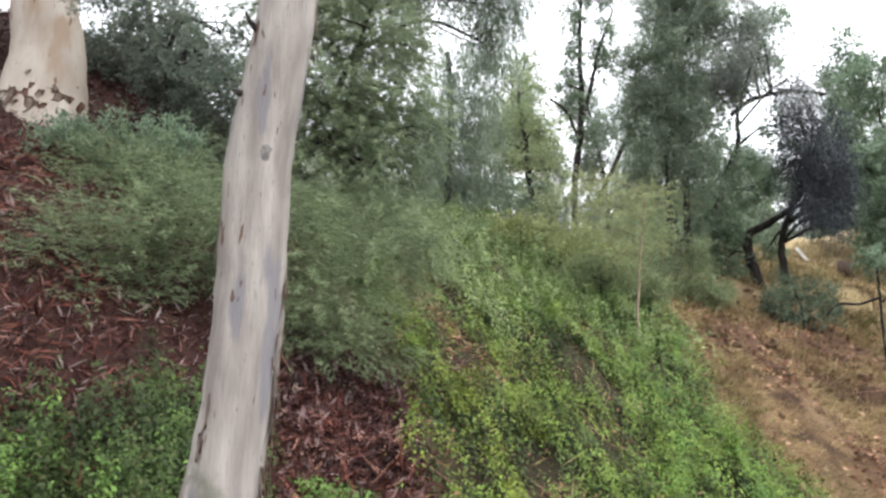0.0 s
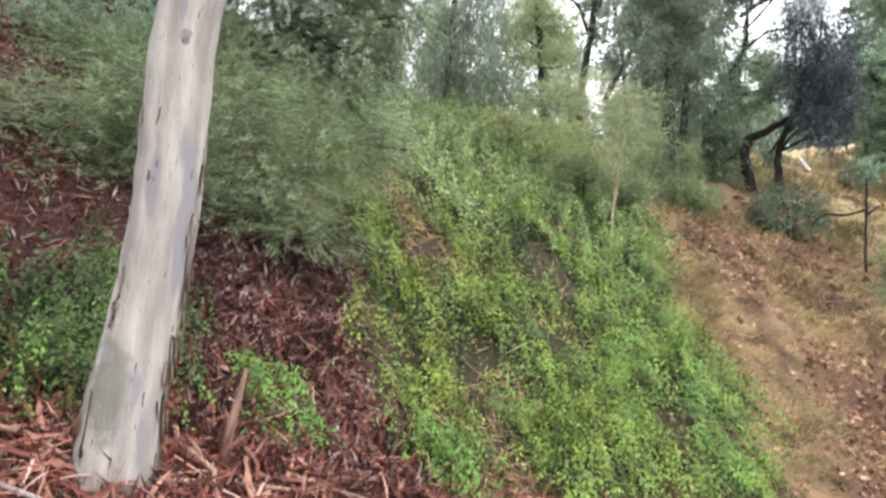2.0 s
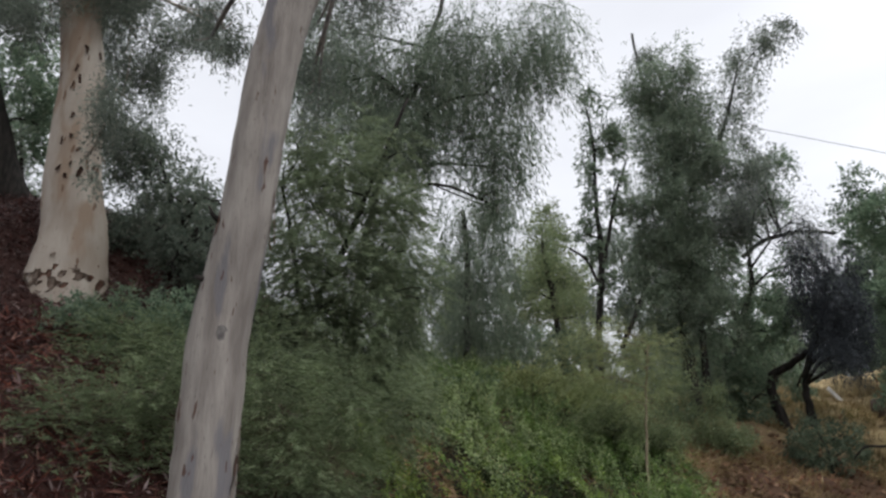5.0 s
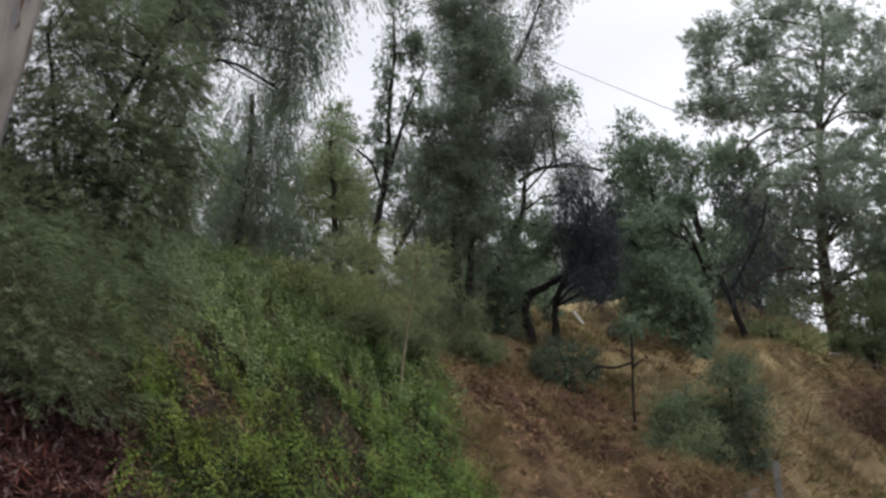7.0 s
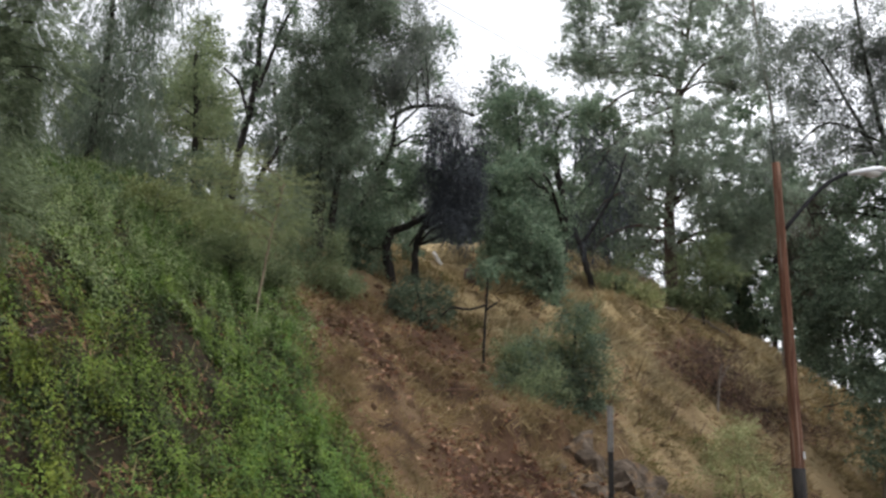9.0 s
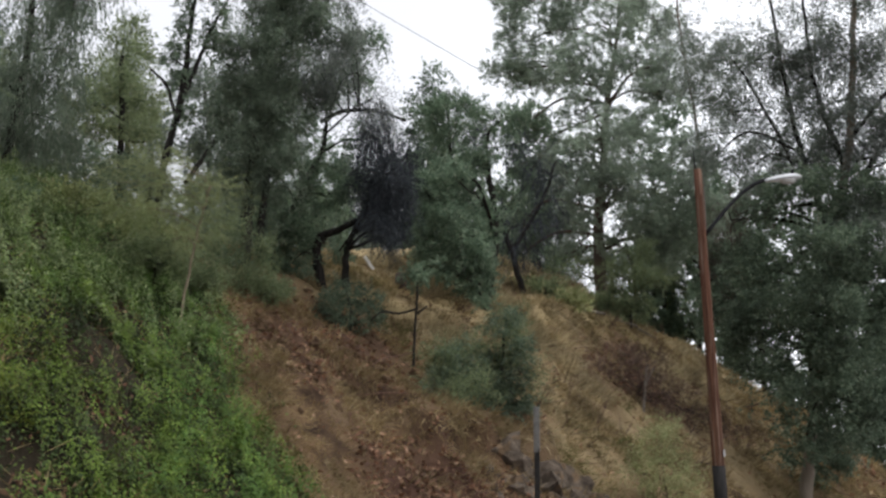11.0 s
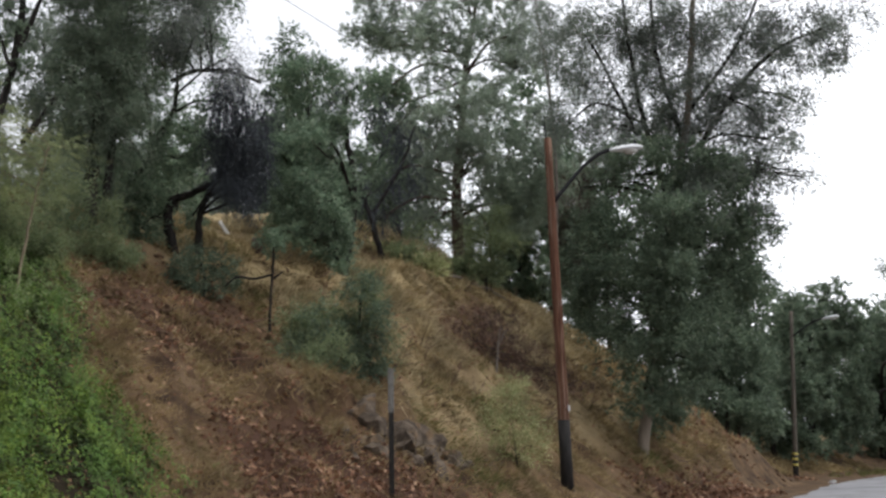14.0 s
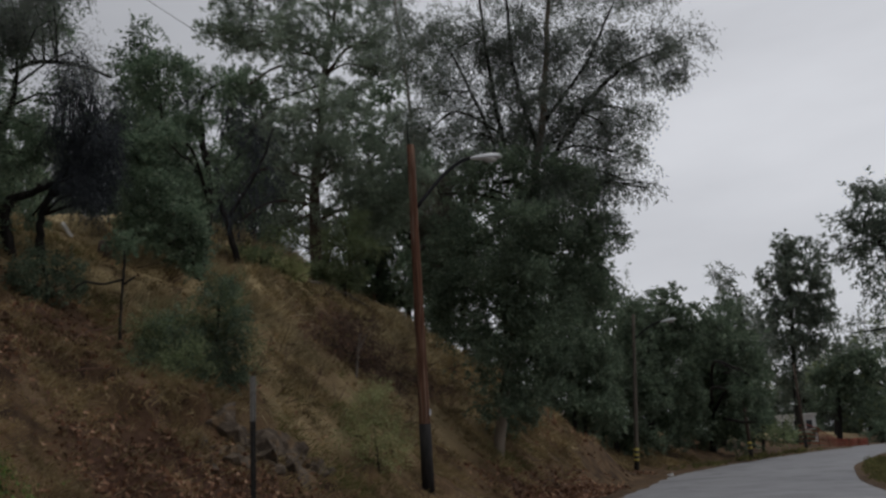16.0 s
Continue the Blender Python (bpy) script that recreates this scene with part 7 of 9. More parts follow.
tree("shrub", "dark green low shrub along the crest", "shrub",
     [[(4.52, 14.93, 6.38, 0.03), (4.5, 14.93, 6.7, 0.02), (4.52, 14.93, 6.84, 0.02)]],
     [(4.29, 14.98, 6.68, 0.34, 0.27), (4.72, 14.88, 6.69, 0.34, 0.27), (4.49, 14.94, 6.8, 0.34, 0.24), (4.35, 14.97, 6.48, 0.31, 0.13), (4.7, 14.88, 6.5, 0.28, 0.13)],
     "oak", 0.1, 1.4)
tree("shrub", "pale green low shrub along the crest", "shrub",
     [[(9.22, 14.13, 5.07, 0.03), (9.22, 14.13, 5.87, 0.03), (9.21, 14.13, 6.15, 0.02), (9.24, 14.12, 6.29, 0.02)]],
     [(8.97, 14.26, 6.15, 0.43, 0.28), (9.45, 13.99, 6.12, 0.43, 0.28), (9.21, 14.13, 6.26, 0.43, 0.25), (9.04, 14.23, 5.94, 0.39, 0.14), (9.42, 14.01, 5.92, 0.35, 0.14)],
     "lime", 0.1, 1.4)
tree("shrub", "pale green low shrub along the crest", "shrub",
     [[(9.99, 13.66, 4.72, 0.03), (9.99, 13.66, 5.45, 0.03), (9.99, 13.66, 5.68, 0.02), (10.01, 13.64, 5.8, 0.02)]],
     [(9.82, 13.77, 5.68, 0.32, 0.23), (10.15, 13.55, 5.64, 0.32, 0.23), (9.99, 13.66, 5.77, 0.32, 0.21), (9.86, 13.74, 5.51, 0.29, 0.12), (10.14, 13.56, 5.49, 0.26, 0.12)],
     "lime", 0.1, 1.4)
tree("shrub", "pale green low shrub along the crest", "shrub",
     [[(12.17, 14.61, 5.38, 0.03), (12.15, 14.62, 6.06, 0.03), (12.17, 14.61, 6.2, 0.02)]],
     [(11.95, 14.78, 6.05, 0.39, 0.26), (12.36, 14.47, 6.04, 0.39, 0.26), (12.15, 14.63, 6.16, 0.39, 0.23), (12.01, 14.73, 5.85, 0.36, 0.13), (12.34, 14.48, 5.87, 0.33, 0.13)],
     "lime", 0.11, 1.4)
tree("shrub", "dark green low shrub along the crest", "shrub",
     [[(12.1, 15.9, 6.21, 0.03), (12.07, 15.91, 6.65, 0.03), (12.09, 15.9, 6.85, 0.02)]],
     [(11.85, 16.06, 6.63, 0.41, 0.39), (12.29, 15.76, 6.63, 0.41, 0.39), (12.06, 15.92, 6.8, 0.42, 0.34), (11.92, 16.01, 6.34, 0.38, 0.19), (12.28, 15.77, 6.35, 0.34, 0.19)],
     "oak", 0.12, 1.4)
tree("shrub", "pale green low shrub along the crest", "shrub",
     [[(25.74, 16.02, 7.92, 0.05), (25.74, 16.02, 8.67, 0.05), (25.74, 16.02, 8.9, 0.04), (25.77, 15.97, 9.02, 0.03)]],
     [(25.61, 16.22, 8.9, 0.37, 0.23), (25.87, 15.82, 8.84, 0.37, 0.23), (25.74, 16.02, 8.99, 0.37, 0.2), (25.64, 16.17, 8.73, 0.34, 0.12), (25.85, 15.85, 8.71, 0.31, 0.12)],
     "lime", 0.18, 1.4)
tree("shrub", "pale green low shrub along the crest", "shrub",
     [[(39.31, 20.34, 9.84, 0.08), (39.31, 20.34, 10.74, 0.08), (39.32, 20.31, 11.47, 0.06), (39.38, 20.22, 11.83, 0.05)]],
     [(39.12, 20.67, 11.49, 0.64, 0.73), (39.52, 19.95, 11.36, 0.64, 0.73), (39.33, 20.3, 11.74, 0.64, 0.64), (39.16, 20.61, 10.93, 0.58, 0.36), (39.48, 20.02, 10.86, 0.53, 0.36)],
     "lime", 0.26, 1.4)
tree("shrub", "yellow-green leafy shrub along the crest", "shrub",
     [[(14.16, 26.26, 9.15, 0.05), (14.16, 26.26, 10.9, 0.05), (14.13, 26.28, 11.21, 0.04), (14.17, 26.26, 11.37, 0.03)]],
     [(13.72, 26.48, 11.14, 0.76, 0.3), (14.55, 26.06, 11.21, 0.76, 0.3), (14.12, 26.28, 11.32, 0.76, 0.27), (13.85, 26.42, 10.93, 0.7, 0.15), (14.52, 26.08, 11.02, 0.63, 0.15)],
     "yellow", 0.18, 1.4, bark=STEM_GREEN)
tree("shrub", "soft yellow-green low shrub along the crest", "shrub",
     [[(26.1, 17.26, 8.79, 0.05), (26.11, 17.25, 8.89, 0.04), (26.14, 17.2, 9.06, 0.03)]],
     [(25.94, 17.48, 8.89, 0.44, 0.34), (26.27, 17.03, 8.82, 0.44, 0.34), (26.11, 17.25, 9.02, 0.44, 0.3), (25.98, 17.43, 8.63, 0.4, 0.17), (26.24, 17.06, 8.61, 0.36, 0.17)],
     "sage", 0.19, 1.4)
tree("shrub", "soft yellow-green low shrub along the crest", "shrub",
     [[(27.0, 15.9, 8.04, 0.05), (27.01, 15.9, 8.62, 0.04), (27.04, 15.84, 8.77, 0.03)]],
     [(26.82, 16.2, 8.62, 0.56, 0.31), (27.19, 15.6, 8.55, 0.56, 0.31), (27.01, 15.89, 8.74, 0.56, 0.27), (26.86, 16.13, 8.39, 0.52, 0.15), (27.17, 15.64, 8.37, 0.47, 0.15)],
     "sage", 0.19, 1.4)
tree("shrub", "pale green low shrub along the crest", "shrub",
     [[(29.4, 15.79, 8.13, 0.06), (29.41, 15.77, 8.95, 0.05), (29.45, 15.71, 9.15, 0.03)]],
     [(29.27, 16.02, 8.96, 0.46, 0.4), (29.55, 15.53, 8.88, 0.46, 0.4), (29.41, 15.77, 9.1, 0.46, 0.35), (29.3, 15.97, 8.66, 0.42, 0.2), (29.53, 15.57, 8.63, 0.38, 0.2)],
     "lime", 0.2, 1.4)
tree("shrub", "pale green low shrub along the crest", "shrub",
     [[(29.9, 14.88, 7.4, 0.06), (29.9, 14.88, 8.28, 0.06), (29.91, 14.87, 8.66, 0.05), (29.94, 14.81, 8.86, 0.03)]],
     [(29.78, 15.12, 8.67, 0.46, 0.4), (30.04, 14.62, 8.59, 0.46, 0.4), (29.91, 14.86, 8.81, 0.46, 0.35), (29.8, 15.07, 8.38, 0.42, 0.2), (30.02, 14.67, 8.34, 0.38, 0.2)],
     "lime", 0.2, 1.4)
tree("shrub", "dark green low shrub along the crest", "shrub",
     [[(12.99, 15.24, 5.82, 0.03), (12.97, 15.25, 6.17, 0.03), (13.0, 15.23, 6.31, 0.02)]],
     [(12.83, 15.37, 6.16, 0.28, 0.26), (13.12, 15.14, 6.14, 0.28, 0.26), (12.97, 15.26, 6.27, 0.28, 0.23), (12.88, 15.33, 5.96, 0.26, 0.13), (13.11, 15.15, 5.97, 0.23, 0.13)],
     "oak", 0.12, 1.4)

tree("shrub", "dark leafy undergrowth shrub below hilltop trees", "shrub",
     [[(12.01, 21.72, 9.13, 0.02), (12.02, 21.71, 9.98, 0.015), (12.04, 21.7, 10.54, 0.01)]],
     [(11.31, 22.05, 10.67, 0.97, 0.6), (12.34, 21.55, 10.56, 0.89, 0.53), (10.67, 22.34, 10.71, 0.74, 0.6), (11.9, 21.77, 9.97, 1.05, 0.44)],
     "oak_dark", 0.15, 1.3)
tree("shrub", "light green leafy shrub at the tall trunk", "shrub",
     [[(11.33, 14.58, 5.23, 0.02), (11.36, 14.56, 5.92, 0.015), (11.39, 14.54, 6.3, 0.01)]],
     [(11.16, 14.7, 7.09, 0.58, 0.52), (10.73, 14.98, 6.61, 0.51, 0.46), (11.69, 14.33, 6.3, 0.48, 0.51), (11.06, 14.76, 6.03, 0.53, 0.38), (11.48, 14.47, 5.78, 0.5, 0.33), (11.89, 14.18, 6.7, 0.32, 0.51)],
     "lime", 0.1, 0.9, bark=STEM_GREEN)
tree("shrub", "yellow-green flowering shrub along the crest", "shrub",
     [[(8.02, 15.31, 6.38, 0.02), (8.02, 15.31, 7.06, 0.015), (8.03, 15.31, 7.44, 0.01)]],
     [(8.14, 15.26, 7.26, 0.49, 0.22), (8.59, 15.04, 7.09, 0.51, 0.22), (7.75, 15.43, 7.35, 0.36, 0.19), (9.18, 14.73, 7.07, 0.49, 0.24), (8.98, 14.84, 6.74, 0.55, 0.24), (9.73, 14.42, 6.58, 0.49, 0.29)],
     "yellow", 0.08, 1.1, bark=STEM_GREEN)
tree("shrub", "grey-green undergrowth shrub among dark trunks", "shrub",
     [[(14.41, 16.66, 6.42, 0.02), (14.45, 16.62, 7.19, 0.015), (14.49, 16.59, 7.65, 0.01)]],
     [(14.3, 16.74, 7.65, 0.69, 0.46), (14.66, 16.46, 8.28, 0.61, 0.52), (14.05, 16.93, 8.61, 0.56, 0.56), (14.41, 16.65, 7.03, 0.6, 0.33)],
     "oak", 0.12, 1.0)
tree("background_tree", "dark green tree on the hilltop beyond", "tree",
     [[(35.96, 25.52, 11.71, 0.16), (35.97, 25.51, 14.52, 0.12), (35.98, 25.5, 16.59, 0.07)]],
     [(35.98, 25.5, 16.59, 1.71, 1.4), (36.99, 24.09, 18.56, 1.57, 1.73), (36.65, 24.57, 21.62, 1.75, 1.43), (37.74, 22.96, 15.9, 1.55, 1.24), (37.04, 24.02, 14.31, 1.54, 0.92)],
     "oak_dark", 0.24, 1.1, twigs=3, group="trees beyond the crest")
tree("background_tree", "dark green tree on the hilltop beyond", "tree",
     [[(42.19, 19.12, 8.15, 0.16), (42.28, 18.92, 15.03, 0.12), (42.38, 18.72, 19.33, 0.07)]],
     [(42.38, 18.72, 19.33, 1.63, 1.79), (42.65, 18.14, 16.22, 1.6, 1.76), (41.92, 19.66, 14.33, 1.43, 1.27), (42.65, 18.13, 22.44, 1.48, 1.48), (41.62, 20.26, 20.86, 1.32, 1.65), (42.71, 18.01, 13.24, 1.26, 1.26)],
     "oak", 0.25, 1.2, twigs=3, group="trees beyond the crest")
tree("background_tree", "hazy grey-green tree on the hilltop beyond", "tree",
     [[(37.09, 30.49, 12.36, 0.16), (37.06, 30.52, 19.64, 0.12), (37.03, 30.56, 24.5, 0.07)]],
     [(37.03, 30.56, 24.5, 1.74, 1.39), (36.14, 31.56, 22.21, 1.71, 1.54), (37.92, 29.5, 21.93, 1.55, 1.55), (37.06, 30.53, 19.71, 1.7, 1.36)],
     "far", 0.25, 1.1, twigs=3, group="trees beyond the crest")
tree("draped_tree", "dark tree draped with dead hanging vines", "tree",
     [[(25.15, 16.56, 8.55, 0.13), (24.88, 16.92, 10.2, 0.11), (24.5, 17.42, 11.94, 0.08), (24.21, 17.79, 13.94, 0.05)], [(24.88, 16.92, 10.2, 0.09), (25.49, 16.07, 11.96, 0.06), (25.85, 15.53, 13.77, 0.04)]],
     [(24.49, 17.44, 15.11, 1.07, 0.69), (25, 16.75, 14.44, 1.07, 0.82), (25.49, 16.06, 13.31, 0.9, 1.02), (25.61, 15.9, 11.96, 0.72, 1.01), (25, 16.76, 11.18, 1.15, 0.75), (24.5, 17.42, 11.94, 0.5, 0.8), (24.1, 17.93, 14.16, 0.43, 0.96), (25.12, 16.59, 10.09, 0.94, 0.52)],
     "dark", 0.13, 0.5)
tree("background_tree", "hazy grey-green tree on the hilltop beyond", "tree",
     [[(40.35, 22.51, 10.37, 0.14), (40.36, 22.49, 12.78, 0.1), (40.38, 22.47, 14.1, 0.06)]],
     [(39.53, 23.84, 13.3, 1.21, 1.21), (40.92, 21.52, 13.08, 1.27, 1.08), (41.89, 19.68, 13.34, 1.27, 1.34), (38.66, 25.15, 14.14, 1.27, 0.96), (40.29, 22.6, 14.1, 1.28, 0.96)],
     "far", 0.2, 0.75, twigs=3, group="trees beyond the crest")
tree("shrub", "pale yellow-green leafy shrub below the pine", "shrub",
     [[(30.42, 14.97, 7.74, 0.04), (30.45, 14.92, 10.12, 0.03), (30.5, 14.82, 10.69, 0.02)]],
     [(30.48, 14.85, 10.46, 0.71, 0.89), (30.8, 14.22, 9.9, 0.66, 0.57), (30.08, 15.61, 10.15, 0.67, 0.58), (29.37, 16.83, 10.3, 0.59, 0.54), (28.91, 17.57, 10.44, 0.59, 0.5), (30.66, 14.5, 11.24, 0.49, 0.58)],
     "lime", 0.15, 0.8, bark=STEM_GREEN)
tree("background_tree", "deep green tree behind the roadside foliage", "tree",
     [[(77.96, 9.44, 2.1, 0.16), (78.01, 9.11, 3.55, 0.12), (78.05, 8.76, 6.48, 0.06)]],
     [(78.04, 8.88, 5.5, 2.25, 2.5), (77.89, 9.98, 8.58, 2.03, 2.28), (78.26, 6.85, 8.32, 2, 2.25), (77.99, 9.22, 2.58, 2.23, 1.73), (77.73, 11.07, 3.19, 2, 2)],
     "oak_dark", 0.34, 1.3, twigs=3, group="trees beyond the crest")
tree("background_tree", "deep green tree behind the roadside foliage", "tree",
     [[(78.4, 5.24, 1.06, 0.16), (78.43, 4.88, 3.26, 0.12), (78.45, 4.5, 6.14, 0.06)]],
     [(78.44, 4.63, 5.18, 2.21, 2.46), (78.55, 2.85, 7.96, 1.97, 1.97), (78.4, 5.19, 8.17, 1.74, 1.99), (78.45, 4.54, 2.28, 2.43, 1.46), (78.58, 1.99, 4.01, 1.94, 2.18), (78.59, 1.6, 6.87, 1.71, 1.71)],
     "oak_dark", 0.34, 1.3, twigs=3, group="trees beyond the crest")
tree("shrub", "dark olive shrub before the white building", "shrub",
     [[(93.62, 0.05, 0.57, 0.08), (93.63, -0.15, 1.21, 0.05)]],
     [(93.62, 0.42, 0.97, 0.91, 0.91), (93.63, -0.52, 1.19, 0.9, 0.9), (93.63, -1.12, 0.6, 0.79, 0.68), (93.63, -0.23, 1.76, 0.79, 0.57), (93.53, -1.36, 1.52, 0.79, 0.79), (93.52, -1.92, 1.1, 0.79, 0.79), (93.51, -2.67, 1.22, 0.67, 0.78), (93.49, -3.25, 1.62, 0.56, 0.56)],
     "oak_dark", 0.4, 1.5)

# ---- street furniture ----
WOOD_POLE = ramp_mat("weathered_red_brown_pole", (0.07, 0.03, 0.019), (0.2, 0.1, 0.064), 3.0, 0.85, (9, 9, 0.3), 0.8, third=(0.235, 0.16, 0.12), spots=(0.05, 0.022, 0.014))
TAR = ramp_mat("tarred_pole_foot", (0.018, 0.017, 0.017), (0.035, 0.032, 0.03), 5.0, 0.8, (4, 4, 0.6), 0.4)
GREY_POLE = ramp_mat("grey_weathered_pole", (0.085, 0.073, 0.06), (0.155, 0.135, 0.112), 3.0, 0.85, (6, 6, 0.4), 0.4)
LAMP_METAL = ramp_mat("pale_grey_lamp_metal", (0.70, 0.72, 0.74), (0.80, 0.82, 0.84), 8.0, 0.4, bump=0.05)
ARM_METAL = ramp_mat("dull_grey_steel", (0.015, 0.015, 0.017), (0.035, 0.035, 0.038), 8.0, 0.8, bump=0.1)
LENS = ramp_mat("cloudy_lamp_glass", (0.5, 0.5, 0.48), (0.62, 0.62, 0.6), 6.0, 0.25, bump=0.0)
YELLOW_BAND = ramp_mat("yellow_marker_band", (0.48, 0.38, 0.07), (0.6, 0.5, 0.12), 9.0, 0.6, bump=0.05)
PLATE = ramp_mat("small_white_plate", (0.6, 0.6, 0.6), (0.75, 0.75, 0.75), 9.0, 0.5, bump=0.0)
POST_STEEL = ramp_mat("black_steel_post", (0.012, 0.012, 0.012), (0.03, 0.028, 0.026), 12.0, 0.6, bump=0.2)
POST_GREY = ramp_mat("bare_grey_post_top", (0.16, 0.155, 0.145), (0.26, 0.25, 0.235), 12.0, 0.6, bump=0.2)


def lamp_pole(name, label, at, height, r, wood, foot_mat, foot_h, arm_from, head, bands, fork=False):
    """A wooden pole with a curved arm and a cobra-head lamp; head is the lamp's place from the pole's foot."""
    ob = thing(name, at, label, "street lamp", "street lamps along the road")
    bm = bmesh.new()
    line = [(0, 0, -0.45 + (height + 0.45) * k / 12) for k in range(13)]
    tube(bm, line, [r * (1.0 - 0.36 * k / 12) for k in range(13)], 14, 0.05, 3)
    mast = part("pole", bm, wood, ob)
    bm = bmesh.new()
    tube(bm, [(0, 0, -0.15), (0, 0, foot_h * 0.5), (0, 0, foot_h)], [r * 1.03, r * 1.012, r * 0.995], 14, 0.05, 3)
    part("pole_foot", bm, foot_mat, mast, "tarred black foot")
    for z in bands:
        bm = bmesh.new()
        tube(bm, [(0, 0, z), (0, 0, z + 0.11)], [r * 1.05, r * 1.05], 14)
        part("marker_band", bm, YELLOW_BAND, mast, "yellow reflective band")
    hx, hy, hz = head
    bm = bmesh.new()
    n = 12
    arm = []
    for k in range(n + 1):
        s = k / n
        arm.append((hx * (0.04 + 0.86 * s ** 0.9), hy * (0.04 + 0.86 * s ** 0.9), arm_from + (hz - arm_from) * (math.sin(s * math.pi / 2) ** 0.9)))
    tube(bm, arm, [0.05] * (n + 1), 8)
    part("arm", bm, ARM_METAL, ob, "curved steel arm")
    if fork:
        bm = bmesh.new()
        tube(bm, [(0, 0, arm_from + 0.35), (hx * 0.3, hy * 0.3, arm_from + 0.62)], [0.012, 0.012], 6)
        part("stay", bm, ARM_METAL, ob)
    # the head: a flattened, tapered shell
    a = Vector((hx, hy, 0)).normalized()
    s = Vector((-a.y, a.x, 0))
    bm = bmesh.new()
    rings = []
    prof = [(-0.42, 0.05, 0.05), (-0.3, 0.09, 0.075), (-0.1, 0.13, 0.1), (0.15, 0.17, 0.12), (0.35, 0.16, 0.1), (0.46, 0.09, 0.06), (0.5, 0.03, 0.02)]
    for d, w, h in prof:
        ring = []
        for k in range(12):
            th = 2 * math.pi * k / 12
            q = Vector((hx, hy, hz)) + a * d + s * (w * math.cos(th)) + Vector((0, 0, (h if math.sin(th) > 0 else h * 0.45) * math.sin(th) + d * 0.12))
            ring.append(bm.verts.new(q))
        rings.append(ring)
    for p, q in zip(rings, rings[1:]):
        for k in range(12):
            bm.faces.new((p[k], p[(k + 1) % 12], q[(k + 1) % 12], q[k])).smooth = True
    bm.faces.new(rings[0][::-1])
    bm.faces.new(rings[-1])
    shell = part("lamp_head", bm, LAMP_METAL, ob, "pale grey lamp head")
    bm = bmesh.new()
    bmesh.ops.create_uvsphere(bm, u_segments=12, v_segments=6, radius=1.0)
    for v in bm.verts:
        x, y, z = v.co
        v.co = Vector((hx, hy, hz - 0.03)) + a * (0.16 + 0.2 * x) + s * (0.13 * y) + Vector((0, 0, -0.015 + 0.075 * z))
    part("lens", bm, LENS, shell, "cloudy glass lens")
    bm = bmesh.new()
    tube(bm, [Vector((hx, hy, hz + 0.1)) + a * 0.3, Vector((hx, hy, hz + 0.26)) + a * 0.3], [0.04, 0.035], 8)
    part("photocell", bm, ARM_METAL, shell)
    return ob


main_at = (19.7, 7.4, land_at(19.7, 7.4))
pole = lamp_pole("street_lamp", "red-brown wooden street lamp pole with tarred foot", main_at, 8.7, 0.147, WOOD_POLE, TAR, 1.55, 7.0, (1.3, -1.58, 8.46), ())
bm = bmesh.new()
box(bm, (-0.03, -0.165, 1.75), (0.03, -0.145, 1.9), 0.004)
part("plate", bm, PLATE, pole, "small white plate")
bm = bmesh.new()
tube(bm, [(-0.05, 0.02, 8.6), (-0.09, 0.03, 9.05), (-0.12, 0.02, 9.3)], [0.02, 0.015, 0.01], 6)
part("top_pin", bm, ARM_METAL, pole)
far_pole = lamp_pole("street_lamp", "grey wooden street lamp pole with yellow marker bands", (49.06, 7.38, 0.0), 8.75, 0.14, GREY_POLE, TAR, 1.0, 7.4, (-0.75, -2.0, 8.25), (0.62, 0.9, 1.18))
far_pole.rotation_euler = (radians(5), 0, 0)


def plain_pole(label, at, height, r, bands, wood):
    ob = thing("utility_pole", at, label, "utility pole")
    bm = bmesh.new()
    tube(bm, [(0, 0, -0.2), (0, 0, height * 0.5), (0, 0, height)], [r, r * 0.85, r * 0.7], 12, 0.04, 5)
    mast = part("pole", bm, wood, ob)
    bm = bmesh.new()
    tube(bm, [(0, 0, -0.15), (0, 0, 1.0)], [r * 1.04, r * 1.02], 12)
    part("pole_foot", bm, TAR, mast, "black foot")
    for z in bands:
        bm = bmesh.new()
        tube(bm, [(0, 0, z), (0, 0, z + 0.14)], [r * 1.07, r * 1.07], 12)
        part("marker_band", bm, YELLOW_BAND, mast, "yellow reflective band")
    return ob


DARK_POLE = ramp_mat("dark_brown_pole", (0.05, 0.038, 0.03), (0.10, 0.075, 0.06), 3.0, 0.85, (6, 6, 0.4), 0.4)
plain_pole("wooden utility pole with yellow bands beside the road", (65.37, 2.01, land_at(65.37, 2.01)), 5.4, 0.15, (0.7, 1.05), DARK_POLE)
plain_pole("far wooden utility pole at the road's bend", (86.62, -1.95, land_at(86.62, -1.95)), 7.9, 0.14, (), DARK_POLE)

# sign post: a steel channel post, black below and bare above
pu, pv = 13.55, 8.1
post = thing("sign_post", (pu, pv, land_at(pu, pv)), "slim black steel sign post with bare grey top", "sign post")
for nm, lo, hi, m in (("lower_post", -0.2, 1.62, POST_STEEL), ("upper_post", 1.55, 2.35, POST_GREY)):
    bm = bmesh.new()
    g = 0.004 if nm == "upper_post" else 0.0
    box(bm, (-0.04 - g, -0.03 - g, lo), (-0.028, 0.03 + g, hi), 0.002)
    box(bm, (0.028, -0.03 - g, lo), (0.04 + g, 0.03 + g, hi), 0.002)
    box(bm, (-0.029, 0.016, lo), (0.029, 0.03 + g, hi), 0.002)
    part(nm, bm, m, post)

